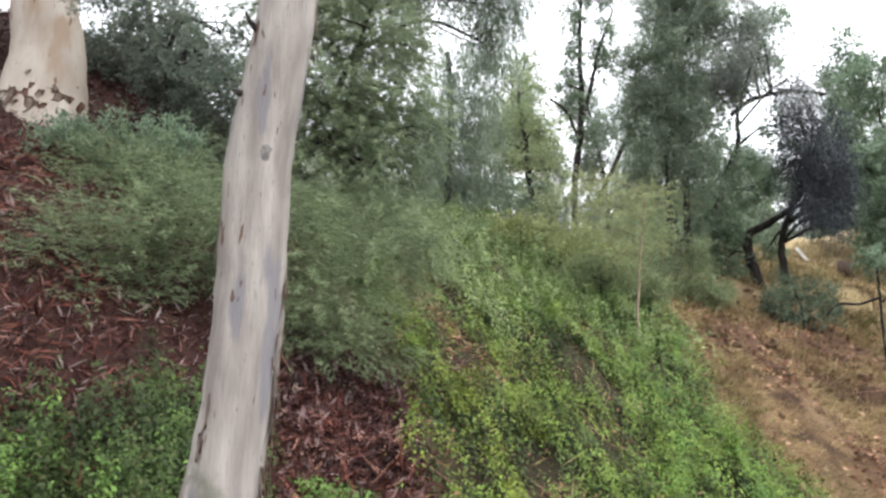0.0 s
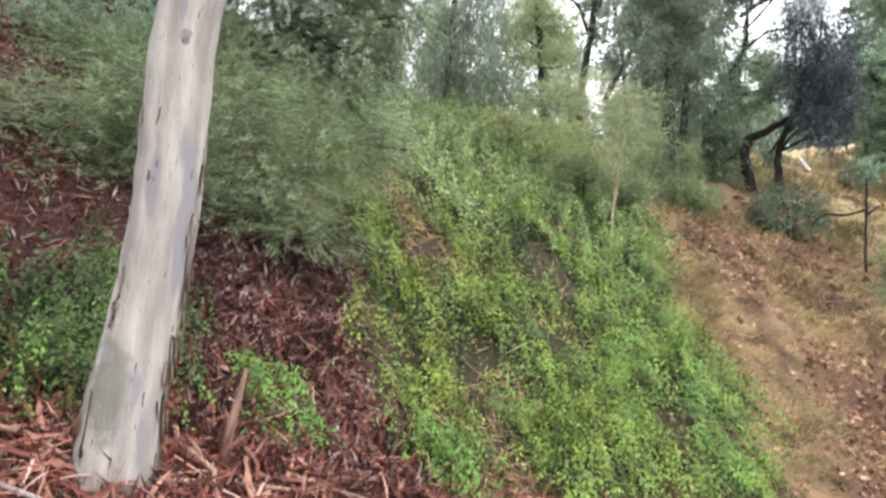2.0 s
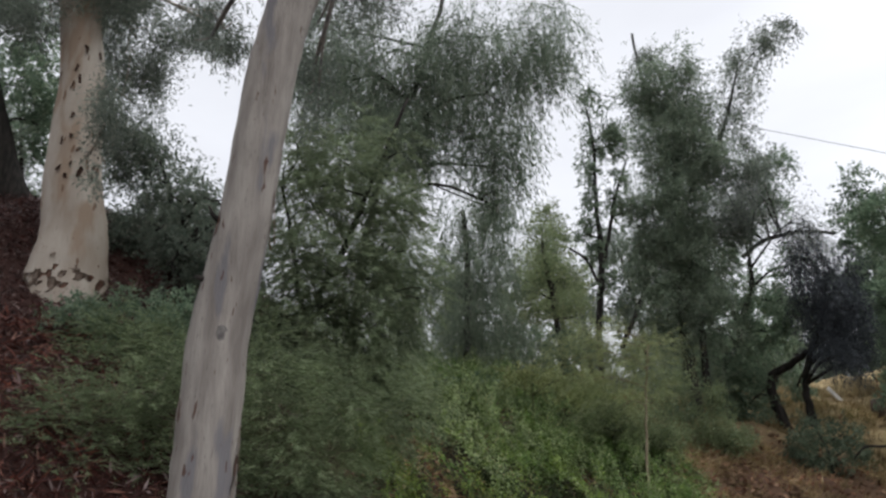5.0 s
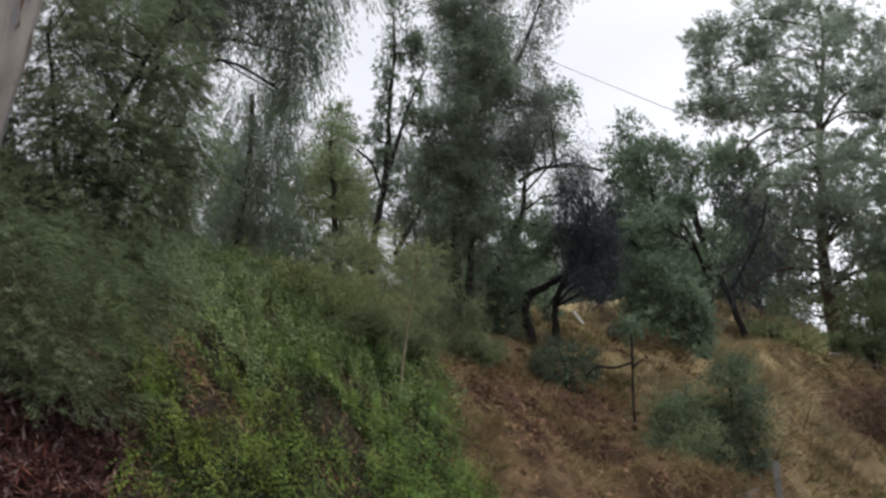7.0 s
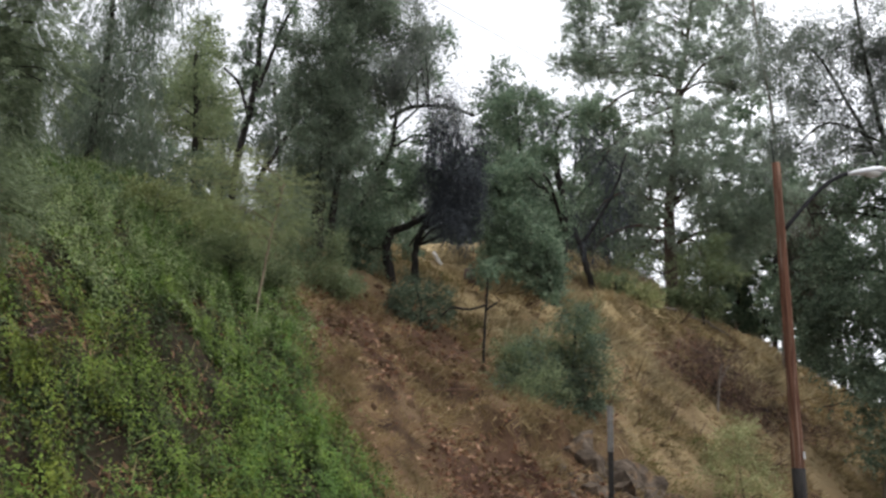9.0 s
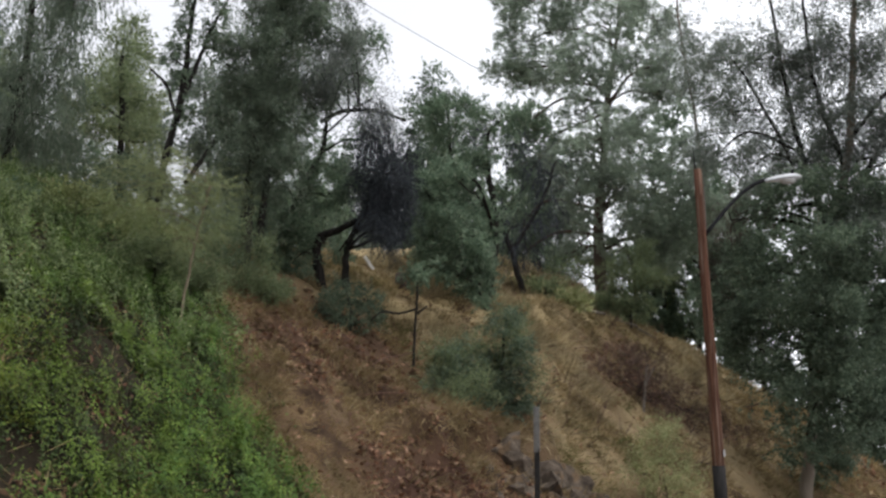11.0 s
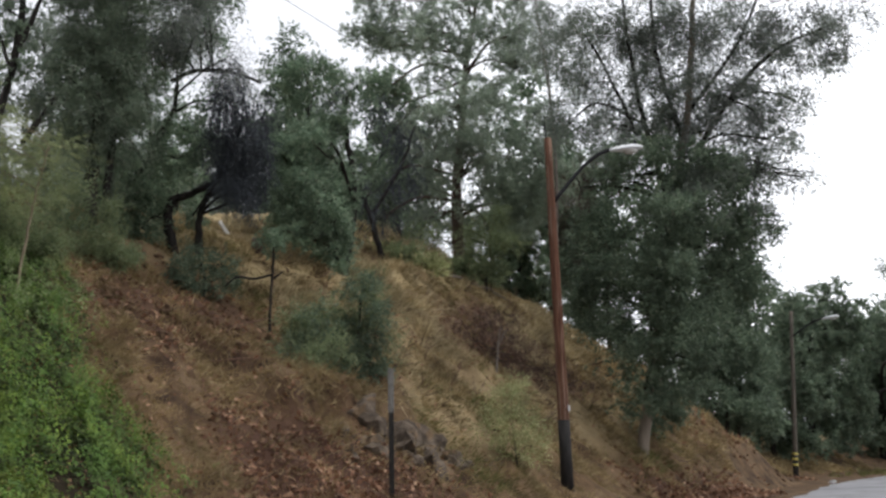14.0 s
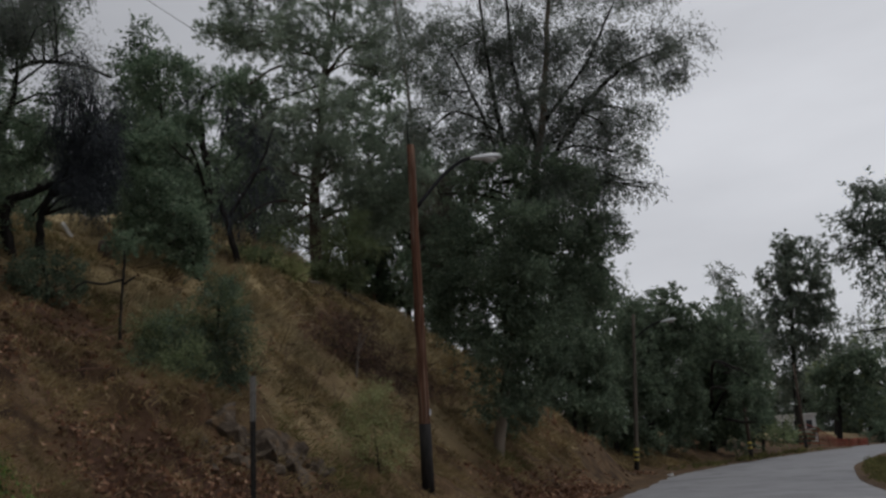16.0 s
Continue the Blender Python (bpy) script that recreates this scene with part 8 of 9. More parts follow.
# overhead wire across the hilltop
bm = bmesh.new()
WIRE_A, WIRE_B = Vector((24.4, 59.4, 53.6)), Vector((33.3, 18.4, 18.3))
pts = []
for k in range(31):
    s = k / 30
    pts.append(WIRE_A.lerp(WIRE_B, s) + Vector((0, 0, -0.5 * 4 * s * (1 - s))))
tube(bm, pts, [0.015] * 31, 5)
tagged(new("overhead_wire", mesh_of("overhead_wire", bm, TAR)), "thin dark overhead wire strung above the hilltop trees", "wire")

# ---- loose things on the bank ----
ROCK = ramp_mat("grey_brown_rock", (0.045, 0.034, 0.026), (0.15, 0.118, 0.09), 5.0, 0.95, bump=1.0, third=(0.15, 0.103, 0.064))


def rock(u, v, sx, sy, sz, seed, label="grey-brown rock bedded in the dry bank"):
    rng = random.Random(seed)
    bm = bmesh.new()
    bmesh.ops.create_icosphere(bm, subdivisions=3, radius=1.0)
    off = Vector((rng.uniform(-9, 9), rng.uniform(-9, 9), rng.uniform(-9, 9)))
    for w in bm.verts:
        k = 0.85 + 0.55 * noise.noise(w.co * 1.4 + off) + 0.3 * noise.noise(w.co * 3.3 + off) + 0.12 * noise.noise(w.co * 8 + off)
        q = w.co * k
        q = q * (1 + 0.16 * (1 - 2 * abs(noise.noise(w.co * 2.2 - off))))
        w.co = Vector((q.x * sx, q.y * sy, q.z * sz))
    ob = new("rock", mesh_of("rock", bm, ROCK))
    ob.location, ob.rotation_euler = (u, v, land_at(u, v) - sz * 0.6), (rng.uniform(-0.4, 0.4), rng.uniform(-0.3, 0.3), rng.uniform(0, 6))
    return tagged(ob, label, "rock", "rocks in the bank")


for i, (u, v, sx, sy, sz) in enumerate([(14.5, 9.55, 0.55, 0.4, 0.5), (14.2, 9.1, 0.5, 0.4, 0.45), (15.2, 9.2, 0.8, 0.5, 0.55), (15.7, 8.7, 0.75, 0.5, 0.5), (14.9, 8.75, 0.45, 0.4, 0.4), (16.2, 9.2, 0.55, 0.45, 0.45), (13.8, 9.6, 0.35, 0.3, 0.35), (15.0, 9.6, 0.5, 0.4, 0.45), (16.4, 8.5, 0.4, 0.35, 0.35), (13.5, 9.1, 0.3, 0.25, 0.3)]):
    rock(u, v, sx, sy, sz, i)

CUT = ramp_mat("weathered_stake_wood", (0.085, 0.048, 0.035), (0.19, 0.115, 0.085), 4.0, 0.85, (5, 5, 0.6), 0.4)
STAKE = (1.64, 6.5)
bm = bmesh.new()
tube(bm, [(0, 0, -0.1), (0.05, 0, 0.35), (0.13, 0.02, 0.78)], [0.04, 0.037, 0.018], 9, 0.6, 4)
st = new("stake", mesh_of("stake", bm, CUT))
st.location = (STAKE[0], STAKE[1], land_at(*STAKE))
tagged(st, "broken wooden stake leaning in the bark litter", "stake")


def fallen_branch(a, b, r, sag, m, label):
    bm = bmesh.new()
    a, b = Vector((a[0], a[1], land_at(*a[:2]) + a[2])), Vector((b[0], b[1], land_at(*b[:2]) + b[2]))
    crook = 0.03 + 0.02 * (b - a).length
    pts = [a.lerp(b, k / 7) + Vector((crook * math.sin(k * 1.7 + a.x), crook * math.cos(k * 2.3 + a.y), sag * math.sin(math.pi * k / 7))) for k in range(8)]
    base = pts[0].copy()
    tube(bm, [p - base for p in pts], [r * (1 - 0.5 * k / 7) for k in range(8)], 7, 0.2, r * 50)
    ob = new("fallen_branch", mesh_of("fallen_branch", bm, m))
    ob.location = base
    return tagged(ob, label, "branch", "fallen branches on the bank")


fallen_branch((2.9, 8.1, 0.05), (3.5, 7.5, 0.03), 0.03, 0.05, CUT, "pale fallen branch lying on bark litter")
fallen_branch((3.3, 8.6, 0.05), (3.75, 7.7, 0.04), 0.018, 0.03, CUT, "thin pale fallen stick on bark litter")
fallen_branch((-0.9, 6.9, 0.03), (0.6, 6.3, 0.06), 0.035, 0.04, BARK_RED, "long reddish fallen branch in bark litter")
fallen_branch((0.9, 6.2, 0.03), (2.9, 6.5, 0.03), 0.03, 0.03, BARK_RED, "long reddish fallen branch in bark litter")
fallen_branch((-1.6, 6.0, 0.04), (0.3, 5.75, 0.06), 0.04, 0.05, CUT, "pale weathered fallen branch in bark litter")
fallen_branch((-0.6, 6.5, 0.05), (0.75, 5.7, 0.04), 0.028, 0.05, BARK_GREY, "grey fallen branch in bark litter")
fallen_branch((1.2, 6.9, 0.03), (1.75, 5.9, 0.05), 0.03, 0.06, BARK_RED, "reddish fallen branch in bark litter")
fallen_branch((2.1, 6.6, 0.03), (3.6, 6.0, 0.03), 0.025, 0.05, CUT, "pale weathered fallen branch in bark litter")
fallen_branch((1.0, 5.9, 0.04), (2.4, 5.7, 0.05), 0.045, 0.03, CUT, "thick pale fallen branch in bark litter")
fallen_branch((0.1, 7.1, 0.05), (-0.9, 6.3, 0.05), 0.022, 0.06, BARK_DARK, "dark fallen branch in bark litter")
fallen_branch((27.8, 15.9, 0.1), (30.2, 15.0, 0.12), 0.06, 0.16, BARK_GREY, "grey fallen branch on the ridge")
fallen_branch((29.0, 15.1, 0.1), (31.0, 14.3, 0.12), 0.045, 0.2, BARK_GREY, "grey fallen branch on the ridge")
fallen_branch((12.2, 11.5, 0.05), (13.4, 10.6, 0.05), 0.02, 0.05, CUT, "thin dry fallen stick on the slope")

fallen_branch((13.4, 12.41, 0.12), (15.4, 12.8, 0.35), 0.02, 0.08, CUT, "long thin bleached branch caught on the slope")
fallen_branch((29.5, 8.6, 0.05), (31.2, 7.7, 0.05), 0.04, 0.08, CUT, "pale fallen branch beside the gum's foot")

# white board lying on the slope near the top
bm = bmesh.new()
box(bm, (-0.085, -0.025, 0.0), (0.085, 0.025, 0.9), 0.012)
wb = new("white_board", mesh_of("white_board", bm, ramp_mat("chalky_white_paint", (0.5, 0.47, 0.44), (0.66, 0.64, 0.61), 5.0, 0.7, bump=0.1)))
wb.location, wb.rotation_euler = (19.35, 18.16, land_at(19.35, 18.16) - 0.32), (radians(-18), radians(-38), 0.3)
tagged(wb, "white painted board leaning on the dry slope", "board")

# cut stump near the hilltop
bm = bmesh.new()
tube(bm, [(0, 0, -0.15), (0, 0, 0.16), (0.02, 0, 0.4), (0.02, 0, 0.41)], [0.24, 0.18, 0.17, 0.15], 12, 0.2, 8)
sp = new("tree_stump", mesh_of("tree_stump", bm, BARK_DARKRED))
sp.location = (18.95, 16.8, land_at(18.95, 16.8))
tagged(sp, "short brown sawn tree stump on the dry slope", "stump")

# dry weed stalks standing on the ridge
def weed_stalk(u, v, h, seed):
    rng = random.Random(seed)
    bm = bmesh.new()
    top = (rng.uniform(-0.1, 0.1), rng.uniform(-0.1, 0.1), h)
    tube(bm, [(0, 0, -0.05), (top[0] * 0.3, top[1] * 0.3, h * 0.5), top], [0.018, 0.014, 0.006], 5)
    for _ in range(6):
        s = rng.uniform(0.45, 0.95)
        p = Vector((top[0] * s, top[1] * s, h * s))
        tube(bm, [p, p + Vector((rng.uniform(-0.14, 0.14), rng.uniform(-0.14, 0.14), rng.uniform(0.08, 0.2)))], [0.009, 0.004], 4)
    ob = new("weed_stalk", mesh_of("weed_stalk", bm, BARK_RED))
    ob.location = (u, v, land_at(u, v))
    return tagged(ob, "dry brown weed stalk standing on the slope", "weed", "dry weed stalks on the slope")


wr = random.Random(5)
for k in range(26):
    weed_stalk(wr.uniform(17, 34), wr.uniform(11.5, 18.5), wr.uniform(0.35, 0.9), k)

# ---- peeling bark and stubs on the gum trunks ----
FLAKE_TAN = ramp_mat("tan_peeling_bark", (0.22, 0.165, 0.13), (0.33, 0.265, 0.215), 9.0, 0.85, bump=0.3)
FLAKE = ramp_mat("dark_curled_bark_flake", (0.045, 0.028, 0.022), (0.13, 0.075, 0.055), 9.0, 0.85, bump=0.3)


def flake(parent, at, out, length, wide, seed, mat=None):
    """A curled piece of bark that hangs from the trunk."""
    rng = random.Random(seed)
    o = Vector(out).normalized()
    s = o.cross(Vector((0, 0, 1))).normalized()
    bm = bmesh.new()
    rows = []
    for i in range(6):
        f = i / 5
        w = wide * (0.5 + 0.5 * math.sin(math.pi * (0.15 + 0.75 * f)))
        row = []
        for j in range(4):
            g = j / 3 - 0.5
            row.append(bm.verts.new(Vector(at) + s * (w * g + 0.3 * wide * math.sin(f * 3 + seed)) + o * (0.01 + 0.028 * f * f * rng.uniform(0.6, 1.3) + 0.25 * w * (0.25 - g * g)) - Vector((0, 0, length * f))))
        rows.append(row)
    for a, b in zip(rows, rows[1:]):
        for j in range(3):
            bm.faces.new((a[j], a[j + 1], b[j + 1], b[j])).smooth = True
    bmesh.ops.solidify(bm, geom=bm.faces[:], thickness=0.008)
    parent = next(o for o in parent.children if o.name.startswith("trunk"))
    part("bark_flake", bm, mat or FLAKE, parent, "curled flake of peeling bark")


def on_trunk(ob, z, turn):
    """Place, from the tree's foot, and outward way on its trunk at height z (from the foot), seen round by turn degrees."""
    me = next(o for o in ob.children if o.name.startswith("trunk")).data
    ring = [v.co for v in me.vertices if abs(v.co.z - z) < 0.5]
    c = sum(ring, Vector()) / len(ring)
    near = [q for q in ring if abs(q.z - z) < 0.35] or ring
    mid = Vector((c.x, c.y, z))
    way = Vector((math.sin(radians(turn)), -math.cos(radians(turn)), 0))
    best = max(near, key=lambda q: (Vector((q.x, q.y, 0)) - Vector((c.x, c.y, 0))).normalized().dot(way) - 0.6 * abs(q.z - z))
    r = (Vector((best.x, best.y, 0)) - Vector((c.x, c.y, 0))).length
    return mid + way * (r * 0.985), way


gums = [o for o in scene.objects if o.name.startswith("gum_tree")]
near_gum = min(gums, key=lambda o: o.location.y)
big_gum = max(gums, key=lambda o: o.location.y)
fr = random.Random(12)
for k in range(30):
    p, w = on_trunk(big_gum, 1.4 + fr.uniform(1.3, 7.5), fr.uniform(-62, 62))
    flake(big_gum, p, w, fr.uniform(0.08, 0.26), fr.uniform(0.03, 0.08), k)
for k in range(20):
    p, w = on_trunk(big_gum, 0.5 + 0.75 * fr.random() ** 2, fr.uniform(-75, 85))
    flake(big_gum, p, w, 0.08 + 0.35 * fr.random() ** 2, fr.uniform(0.025, 0.11), 60 + k, (FLAKE, BARK_RED, FLAKE_TAN)[k % 3])
for k in range(30):
    p, w = on_trunk(big_gum, fr.uniform(0.5, 0.9), fr.uniform(-85, 85))
    flake(big_gum, p, w, fr.uniform(0.15, 0.4), fr.uniform(0.06, 0.2), 300 + k, (FLAKE_TAN, BARK_RED, FLAKE_TAN, FLAKE_TAN)[k % 4])
for k in range(8):
    p, w = on_trunk(near_gum, fr.uniform(1.0, 2.6), fr.choice((-1, 1)) * fr.uniform(45, 80))
    flake(near_gum, p, w, fr.uniform(0.1, 0.35), fr.uniform(0.012, 0.03), 100 + k)
for k in range(22):
    z = 0.3 + 6.0 * fr.random() ** 1.3
    p, w = on_trunk(near_gum, z, fr.choice((-1, 1, 1)) * fr.uniform(52, 86))
    flake(near_gum, p, w, fr.uniform(0.12, 0.5), fr.uniform(0.008, 0.035), 140 + k, FLAKE_TAN if k % 4 else BARK_RED)
for k in range(12):
    p, w = on_trunk(near_gum, fr.uniform(0.25, 1.9), fr.choice((-1, 1, 1)) * fr.uniform(55, 84))
    flake(near_gum, p, w, fr.uniform(0.2, 0.6), fr.uniform(0.008, 0.03), 200 + k, FLAKE_TAN)
for k in range(34):
    z = 0.12 + 1.5 * fr.random() ** 1.6
    p, w = on_trunk(near_gum, z, fr.choice((-1, 1)) * fr.uniform(28, 84))
    flake(near_gum, p - w * 0.012, w, fr.uniform(0.15, 0.5), fr.uniform(0.02, 0.075), 400 + k, (FLAKE_TAN, BARK_RED, FLAKE_TAN, FLAKE)[k % 4])
for k in range(10):
    p, w = on_trunk(near_gum, fr.uniform(1.6, 3.4), fr.uniform(58, 84))
    flake(near_gum, p - w * 0.012, w, fr.uniform(0.15, 0.5), fr.uniform(0.02, 0.05), 450 + k, (FLAKE_TAN, BARK_RED)[k % 2])
for z, turn, length, up in ((5.14, -72, 0.13, 0.06), (4.59, -76, 0.1, 0.01)):
    p, w = on_trunk(near_gum, z, turn)
    bm = bmesh.new()
    tube(bm, [p - w * 0.03, p + w * length * 0.5 + Vector((0, 0, up)), p + w * length + Vector((0.02, 0.03, up * 2.5))], [0.035, 0.022, 0.01], 7, 0.2, z)
    part("branch_stub", bm, BARK_DARK, next(o for o in near_gum.children if o.name.startswith("trunk")), "short dark broken branch stub")
p, w = on_trunk(near_gum, 4.18 - near_gum.location.z, 0)
bm = bmesh.new()
bmesh.ops.create_icosphere(bm, subdivisions=2, radius=1.0)
for v in bm.verts:
    v.co = p + Vector((v.co.x * 0.05, v.co.y * 0.008, v.co.z * 0.085)) * (1 + 0.7 * noise.noise(v.co * 2.1))
part("knot", bm, ramp_mat("grey_knot_bark", (0.09, 0.083, 0.08), (0.19, 0.175, 0.165), 20.0, 0.9, bump=0.6), next(o for o in near_gum.children if o.name.startswith("trunk")), "grey knot scar")

# ---- far end of the road ----
bm = bmesh.new()
for k in range(2):
    made = bmesh.ops.create_grid(bm, x_segments=5, y_segments=5, size=0.13)["verts"]
    for v in made:
        v.co = Vector((v.co.x * (1 - 0.4 * k), v.co.y, 0.04 + 0.05 * k + 0.12 * noise.noise(v.co * 9 + Vector((k * 3, 1, 2)))))
scrap = new("paper_scrap", mesh_of("paper_scrap", bm, PLATE))
scrap.location = (40.7, 4.5, 0.04)
tagged(scrap, "crumpled white paper scrap on the road's edge", "litter")

WHITE_WALL = ramp_mat("white_rendered_wall", (0.62, 0.63, 0.64), (0.74, 0.75, 0.76), 0.8, 0.8, bump=0.1)
hut = thing("building", (104.6, -3.6, land_at(104.6, -3.6)), "low white flat-roofed building beyond the bend", "building")
base = land_at(104.6, -3.6)
bm = bmesh.new()
box(bm, (0, 0, -0.2), (5, 4.0, 3.45 - base), 0.02)
part("wall", bm, WHITE_WALL, hut)
bm = bmesh.new()
box(bm, (-0.25, -0.2, 3.45 - base), (5.25, 4.2, 3.65 - base), 0.03)
part("roof", bm, PLATE, hut, "flat white roof")
GLASS = ramp_mat("dark_window_glass", (0.02, 0.025, 0.03), (0.04, 0.045, 0.05), 2.0, 0.15, bump=0.0)
for k in range(3):
    bm = bmesh.new()
    box(bm, (-0.03, 0.4 + 1.25 * k, 2.0 - base), (0.03, 1.05 + 1.25 * k, 2.95 - base), 0.01)
    part("window", bm, GLASS, hut, "dark window")
RED_NET = ramp_mat("faded_red_fence_mesh", (0.24, 0.055, 0.04), (0.34, 0.1, 0.07), 3.0, 0.8, bump=0.1)
fen = thing("barrier_fence", (90.6, -1.5, land_at(90.6, -1.5)), "faded red plastic barrier fence beyond the road", "fence")
TALL = [2.2, 2.3, 1.9, 1.2, 0.75, 0.7, 0.7, 0.65]
for k, h in enumerate(TALL):
    bm = bmesh.new()
    tube(bm, [(k * 0.1, -k * 0.85, -0.3), (k * 0.1, -k * 0.85, h)], [0.035, 0.03], 6)
    part("post", bm, DARK_POLE, fen)
for k in range(len(TALL) - 1):
    for j in range(6):
        bm = bmesh.new()
        a, b = 0.06 + (TALL[k] - 0.12) * j / 5, 0.06 + (TALL[k + 1] - 0.12) * j / 5
        tube(bm, [(k * 0.1, -k * 0.85, a), (k * 0.1 + 0.05, -(k + 0.5) * 0.85, (a + b) / 2 - 0.04), ((k + 1) * 0.1, -(k + 1) * 0.85, b)], [0.045, 0.045, 0.045], 5)
        part("rail", bm, RED_NET, fen)


# ---- ground cover ----
def scatter(rng, n, lo, hi, weight):
    """Points of the plan, kept where the weight says so."""
    u, v = rng.uniform(lo[0], hi[0], n), rng.uniform(lo[1], hi[1], n)
    keep = rng.random(n) < weight(u, v)
    return u[keep], v[keep]


def downhill(u, v):
    e = 0.25
    gu, gv = (land(u + e, v) - land(u - e, v)) / (2 * e), (land(u, v + e) - land(u, v - e)) / (2 * e)
    return np.stack([-gu, -gv, -(gu**2 + gv**2)], -1), unit(np.stack([-gu, -gv, np.ones_like(gu)], -1))


def thicket(u, v):
    """How high the creeper is heaped over the soil: rounded lumps with creases between, drawn out down the slope."""
    u = u + 0.25 * lattice(u / 0.9, v / 0.9, 33)
    a = 1 - np.abs(lattice(u / 0.75 + 11, v / 1.05 + 4, 31))
    b = 1 - np.abs(lattice(u / 0.32 + 2, v / 0.45 + 9, 32))
    return 0.05 + 0.52 * a**3 * (0.65 + 0.35 * lattice(u / 1.7, v / 2.0, 34)) + 0.15 * b * b


def pits(u, v):
    """1 over the tresses, 0 in the shadowy pits between them."""
    s = u + 0.35 * v
    return np.clip((lattice(s / 0.3, v / 0.42, 35) + 0.5 * lattice(s / 0.13, v / 0.2, 36) + 0.42) / 0.25, 0.06, 1)


def creeper(name, weight, strands, mat, leaf, seed, lo, hi, reach=0.7, depth=1.0, loft=0.1, per=18, wild=0.24, open_in=1.0):
    """A creeper's strands: each trails down over the heaped thicket, with leaves to both sides that face outward.
    depth: the share of the thicket's height at which the strands run."""
    rng = np.random.default_rng(seed)
    u, v = scatter(rng, strands // 8, lo, hi, weight)
    # strands gather in tresses of eight
    n = len(u) * 8
    down = np.repeat(unit(downhill(u, v)[0][:, :2]) + rng.normal(size=(len(u), 2)) * 0.35, 8, 0)
    lift = np.repeat(rng.uniform(-0.16, 0.2, len(u)), 8)[:, None]
    u, v = np.repeat(u, 8) + rng.normal(size=n) * 0.075, np.repeat(v, 8) + rng.normal(size=n) * 0.075
    way = unit(down + rng.normal(size=(n, 2)) * 0.22)
    across = np.stack([-way[:, 1], way[:, 0]], -1)
    long = reach * rng.uniform(0.45, 1.25, n)
    step = np.linspace(0, 1, per)
    wave = 0.12 * np.sin(step[None] * rng.uniform(2, 5, (n, 1)) + rng.uniform(0, 6, (n, 1))) * step
    pu = u[:, None] + long[:, None] * (way[:, :1] * step * 0.8 + across[:, :1] * wave)
    pv = v[:, None] + long[:, None] * (way[:, 1:] * step * 0.8 + across[:, 1:] * wave)
    raised = loft * rng.uniform(0, 1, (n, 1)) ** 2 * np.sin(np.pi * (0.15 + 0.85 * step)) * 2 + lift * depth - 0.06 * step**3

    def top(a, b):
        return land(a, b) + depth * thicket(a, b)

    z = top(pu, pv)
    e = 0.09
    nrm = unit(np.stack([-(top(pu + e, pv) - z) / e, -(top(pu, pv + e) - z) / e, np.ones_like(z)], -1) + [0, 0, 0.25])
    pos = np.stack([pu, pv, z + raised], -1) + rng.normal(size=(n, per, 3)) * 0.012
    along = unit(np.gradient(pos, axis=1))
    side = unit(np.cross(along, nrm)) * np.where(np.arange(per) % 2, 1, -1)[None, :, None]
    d = unit(side * 0.75 + along * 0.6 + rng.normal(size=pos.shape) * wild - np.array([0, 0, 0.25]))
    face = unit(nrm + rng.normal(size=pos.shape) * wild)
    keep = rng.random(pu.shape) > open_in * (1 - pits(pu, pv))
    pos, d, face = pos[keep], d[keep], face[keep]
    s = unit(np.cross(d, face))
    m = len(pos)
    length = (leaf * rng.uniform(0.6, 1.45, m))[:, None]
    width = length * rng.uniform(0.36, 0.55, m)[:, None]
    mid = pos + d * length * 0.42 + np.cross(s, d) * length * 0.1
    q = np.stack([pos, mid + s * width / 2, pos + d * length, mid - s * width / 2], 1)
    return new(name, quads_mesh(name, q, mat))


def strips(name, mat, n, seed, lo, hi, weight, length, width, tilt, label, category):
    """Loose strips or leaves lying at random on the ground."""
    rng = np.random.default_rng(seed)
    u, v = scatter(rng, n, lo, hi, weight)
    down, nrm = downhill(u, v)
    p = np.stack([u, v, land(u, v)], -1) + nrm * rng.uniform(0.005, 0.06, len(u))[:, None]
    d = rng.normal(size=p.shape)
    d = unit(d - nrm * (d * nrm).sum(-1, keepdims=True) * (1 - tilt))
    m = len(p)
    q = leaves(p, d, length * rng.uniform(0.4, 1.5, m), width * rng.uniform(0.6, 1.5, m), rng, 0.06)
    return tagged(new(name, quads_mesh(name, q, mat)), label, category, kind="stuff")


def yellow_part(u, v):
    return np.clip(0.5 + 1.1 * lattice(u / 0.9 + 4, v / 0.9, 21) + 0.4 * (5.9 - u) - 0.12 * (v - 8), 0, 1)


# bare spots: place, half widths, what is left of the cover
HOLES = [(4.5, 12.0, 0.55, 0.9, 0.05), (5.3, 11.2, 0.4, 0.35, 0.15), (4.6, 10.75, 0.5, 0.6, 0.06), (5.3, 8.6, 0.55, 0.3, 0.15), (4.2, 8.15, 0.45, 0.35, 0.12), (6.3, 9.9, 0.3, 0.35, 0.35), (6.4, 8.5, 0.3, 0.25, 0.2)]


def gap(u, v):
    """Bare brown spots in the creeper."""
    out = np.ones_like(u)
    for cu, cv, ru, rv, least in HOLES:
        out = out * np.clip((np.hypot((u - cu) / ru, (v - cv) / rv) + 0.3 * lattice(u / 0.4, v / 0.4, 61) - 0.7) / 0.45, least, 1)
    return out


BOX = ((2.5, 6), (11.5, 21))


def main_cover(u, v):
    return inside(IVY_MAIN, u, v, 0.25) * gap(u, v)


def deep_part(u, v):
    return np.clip(0.15 + 0.3 * (u - 5.6) + 0.7 * lattice(u / 1.2, v / 1.2, 23), 0, 1)


def left_cover(u, v):
    return inside(IVY_LEFT, u, v, 0.2)


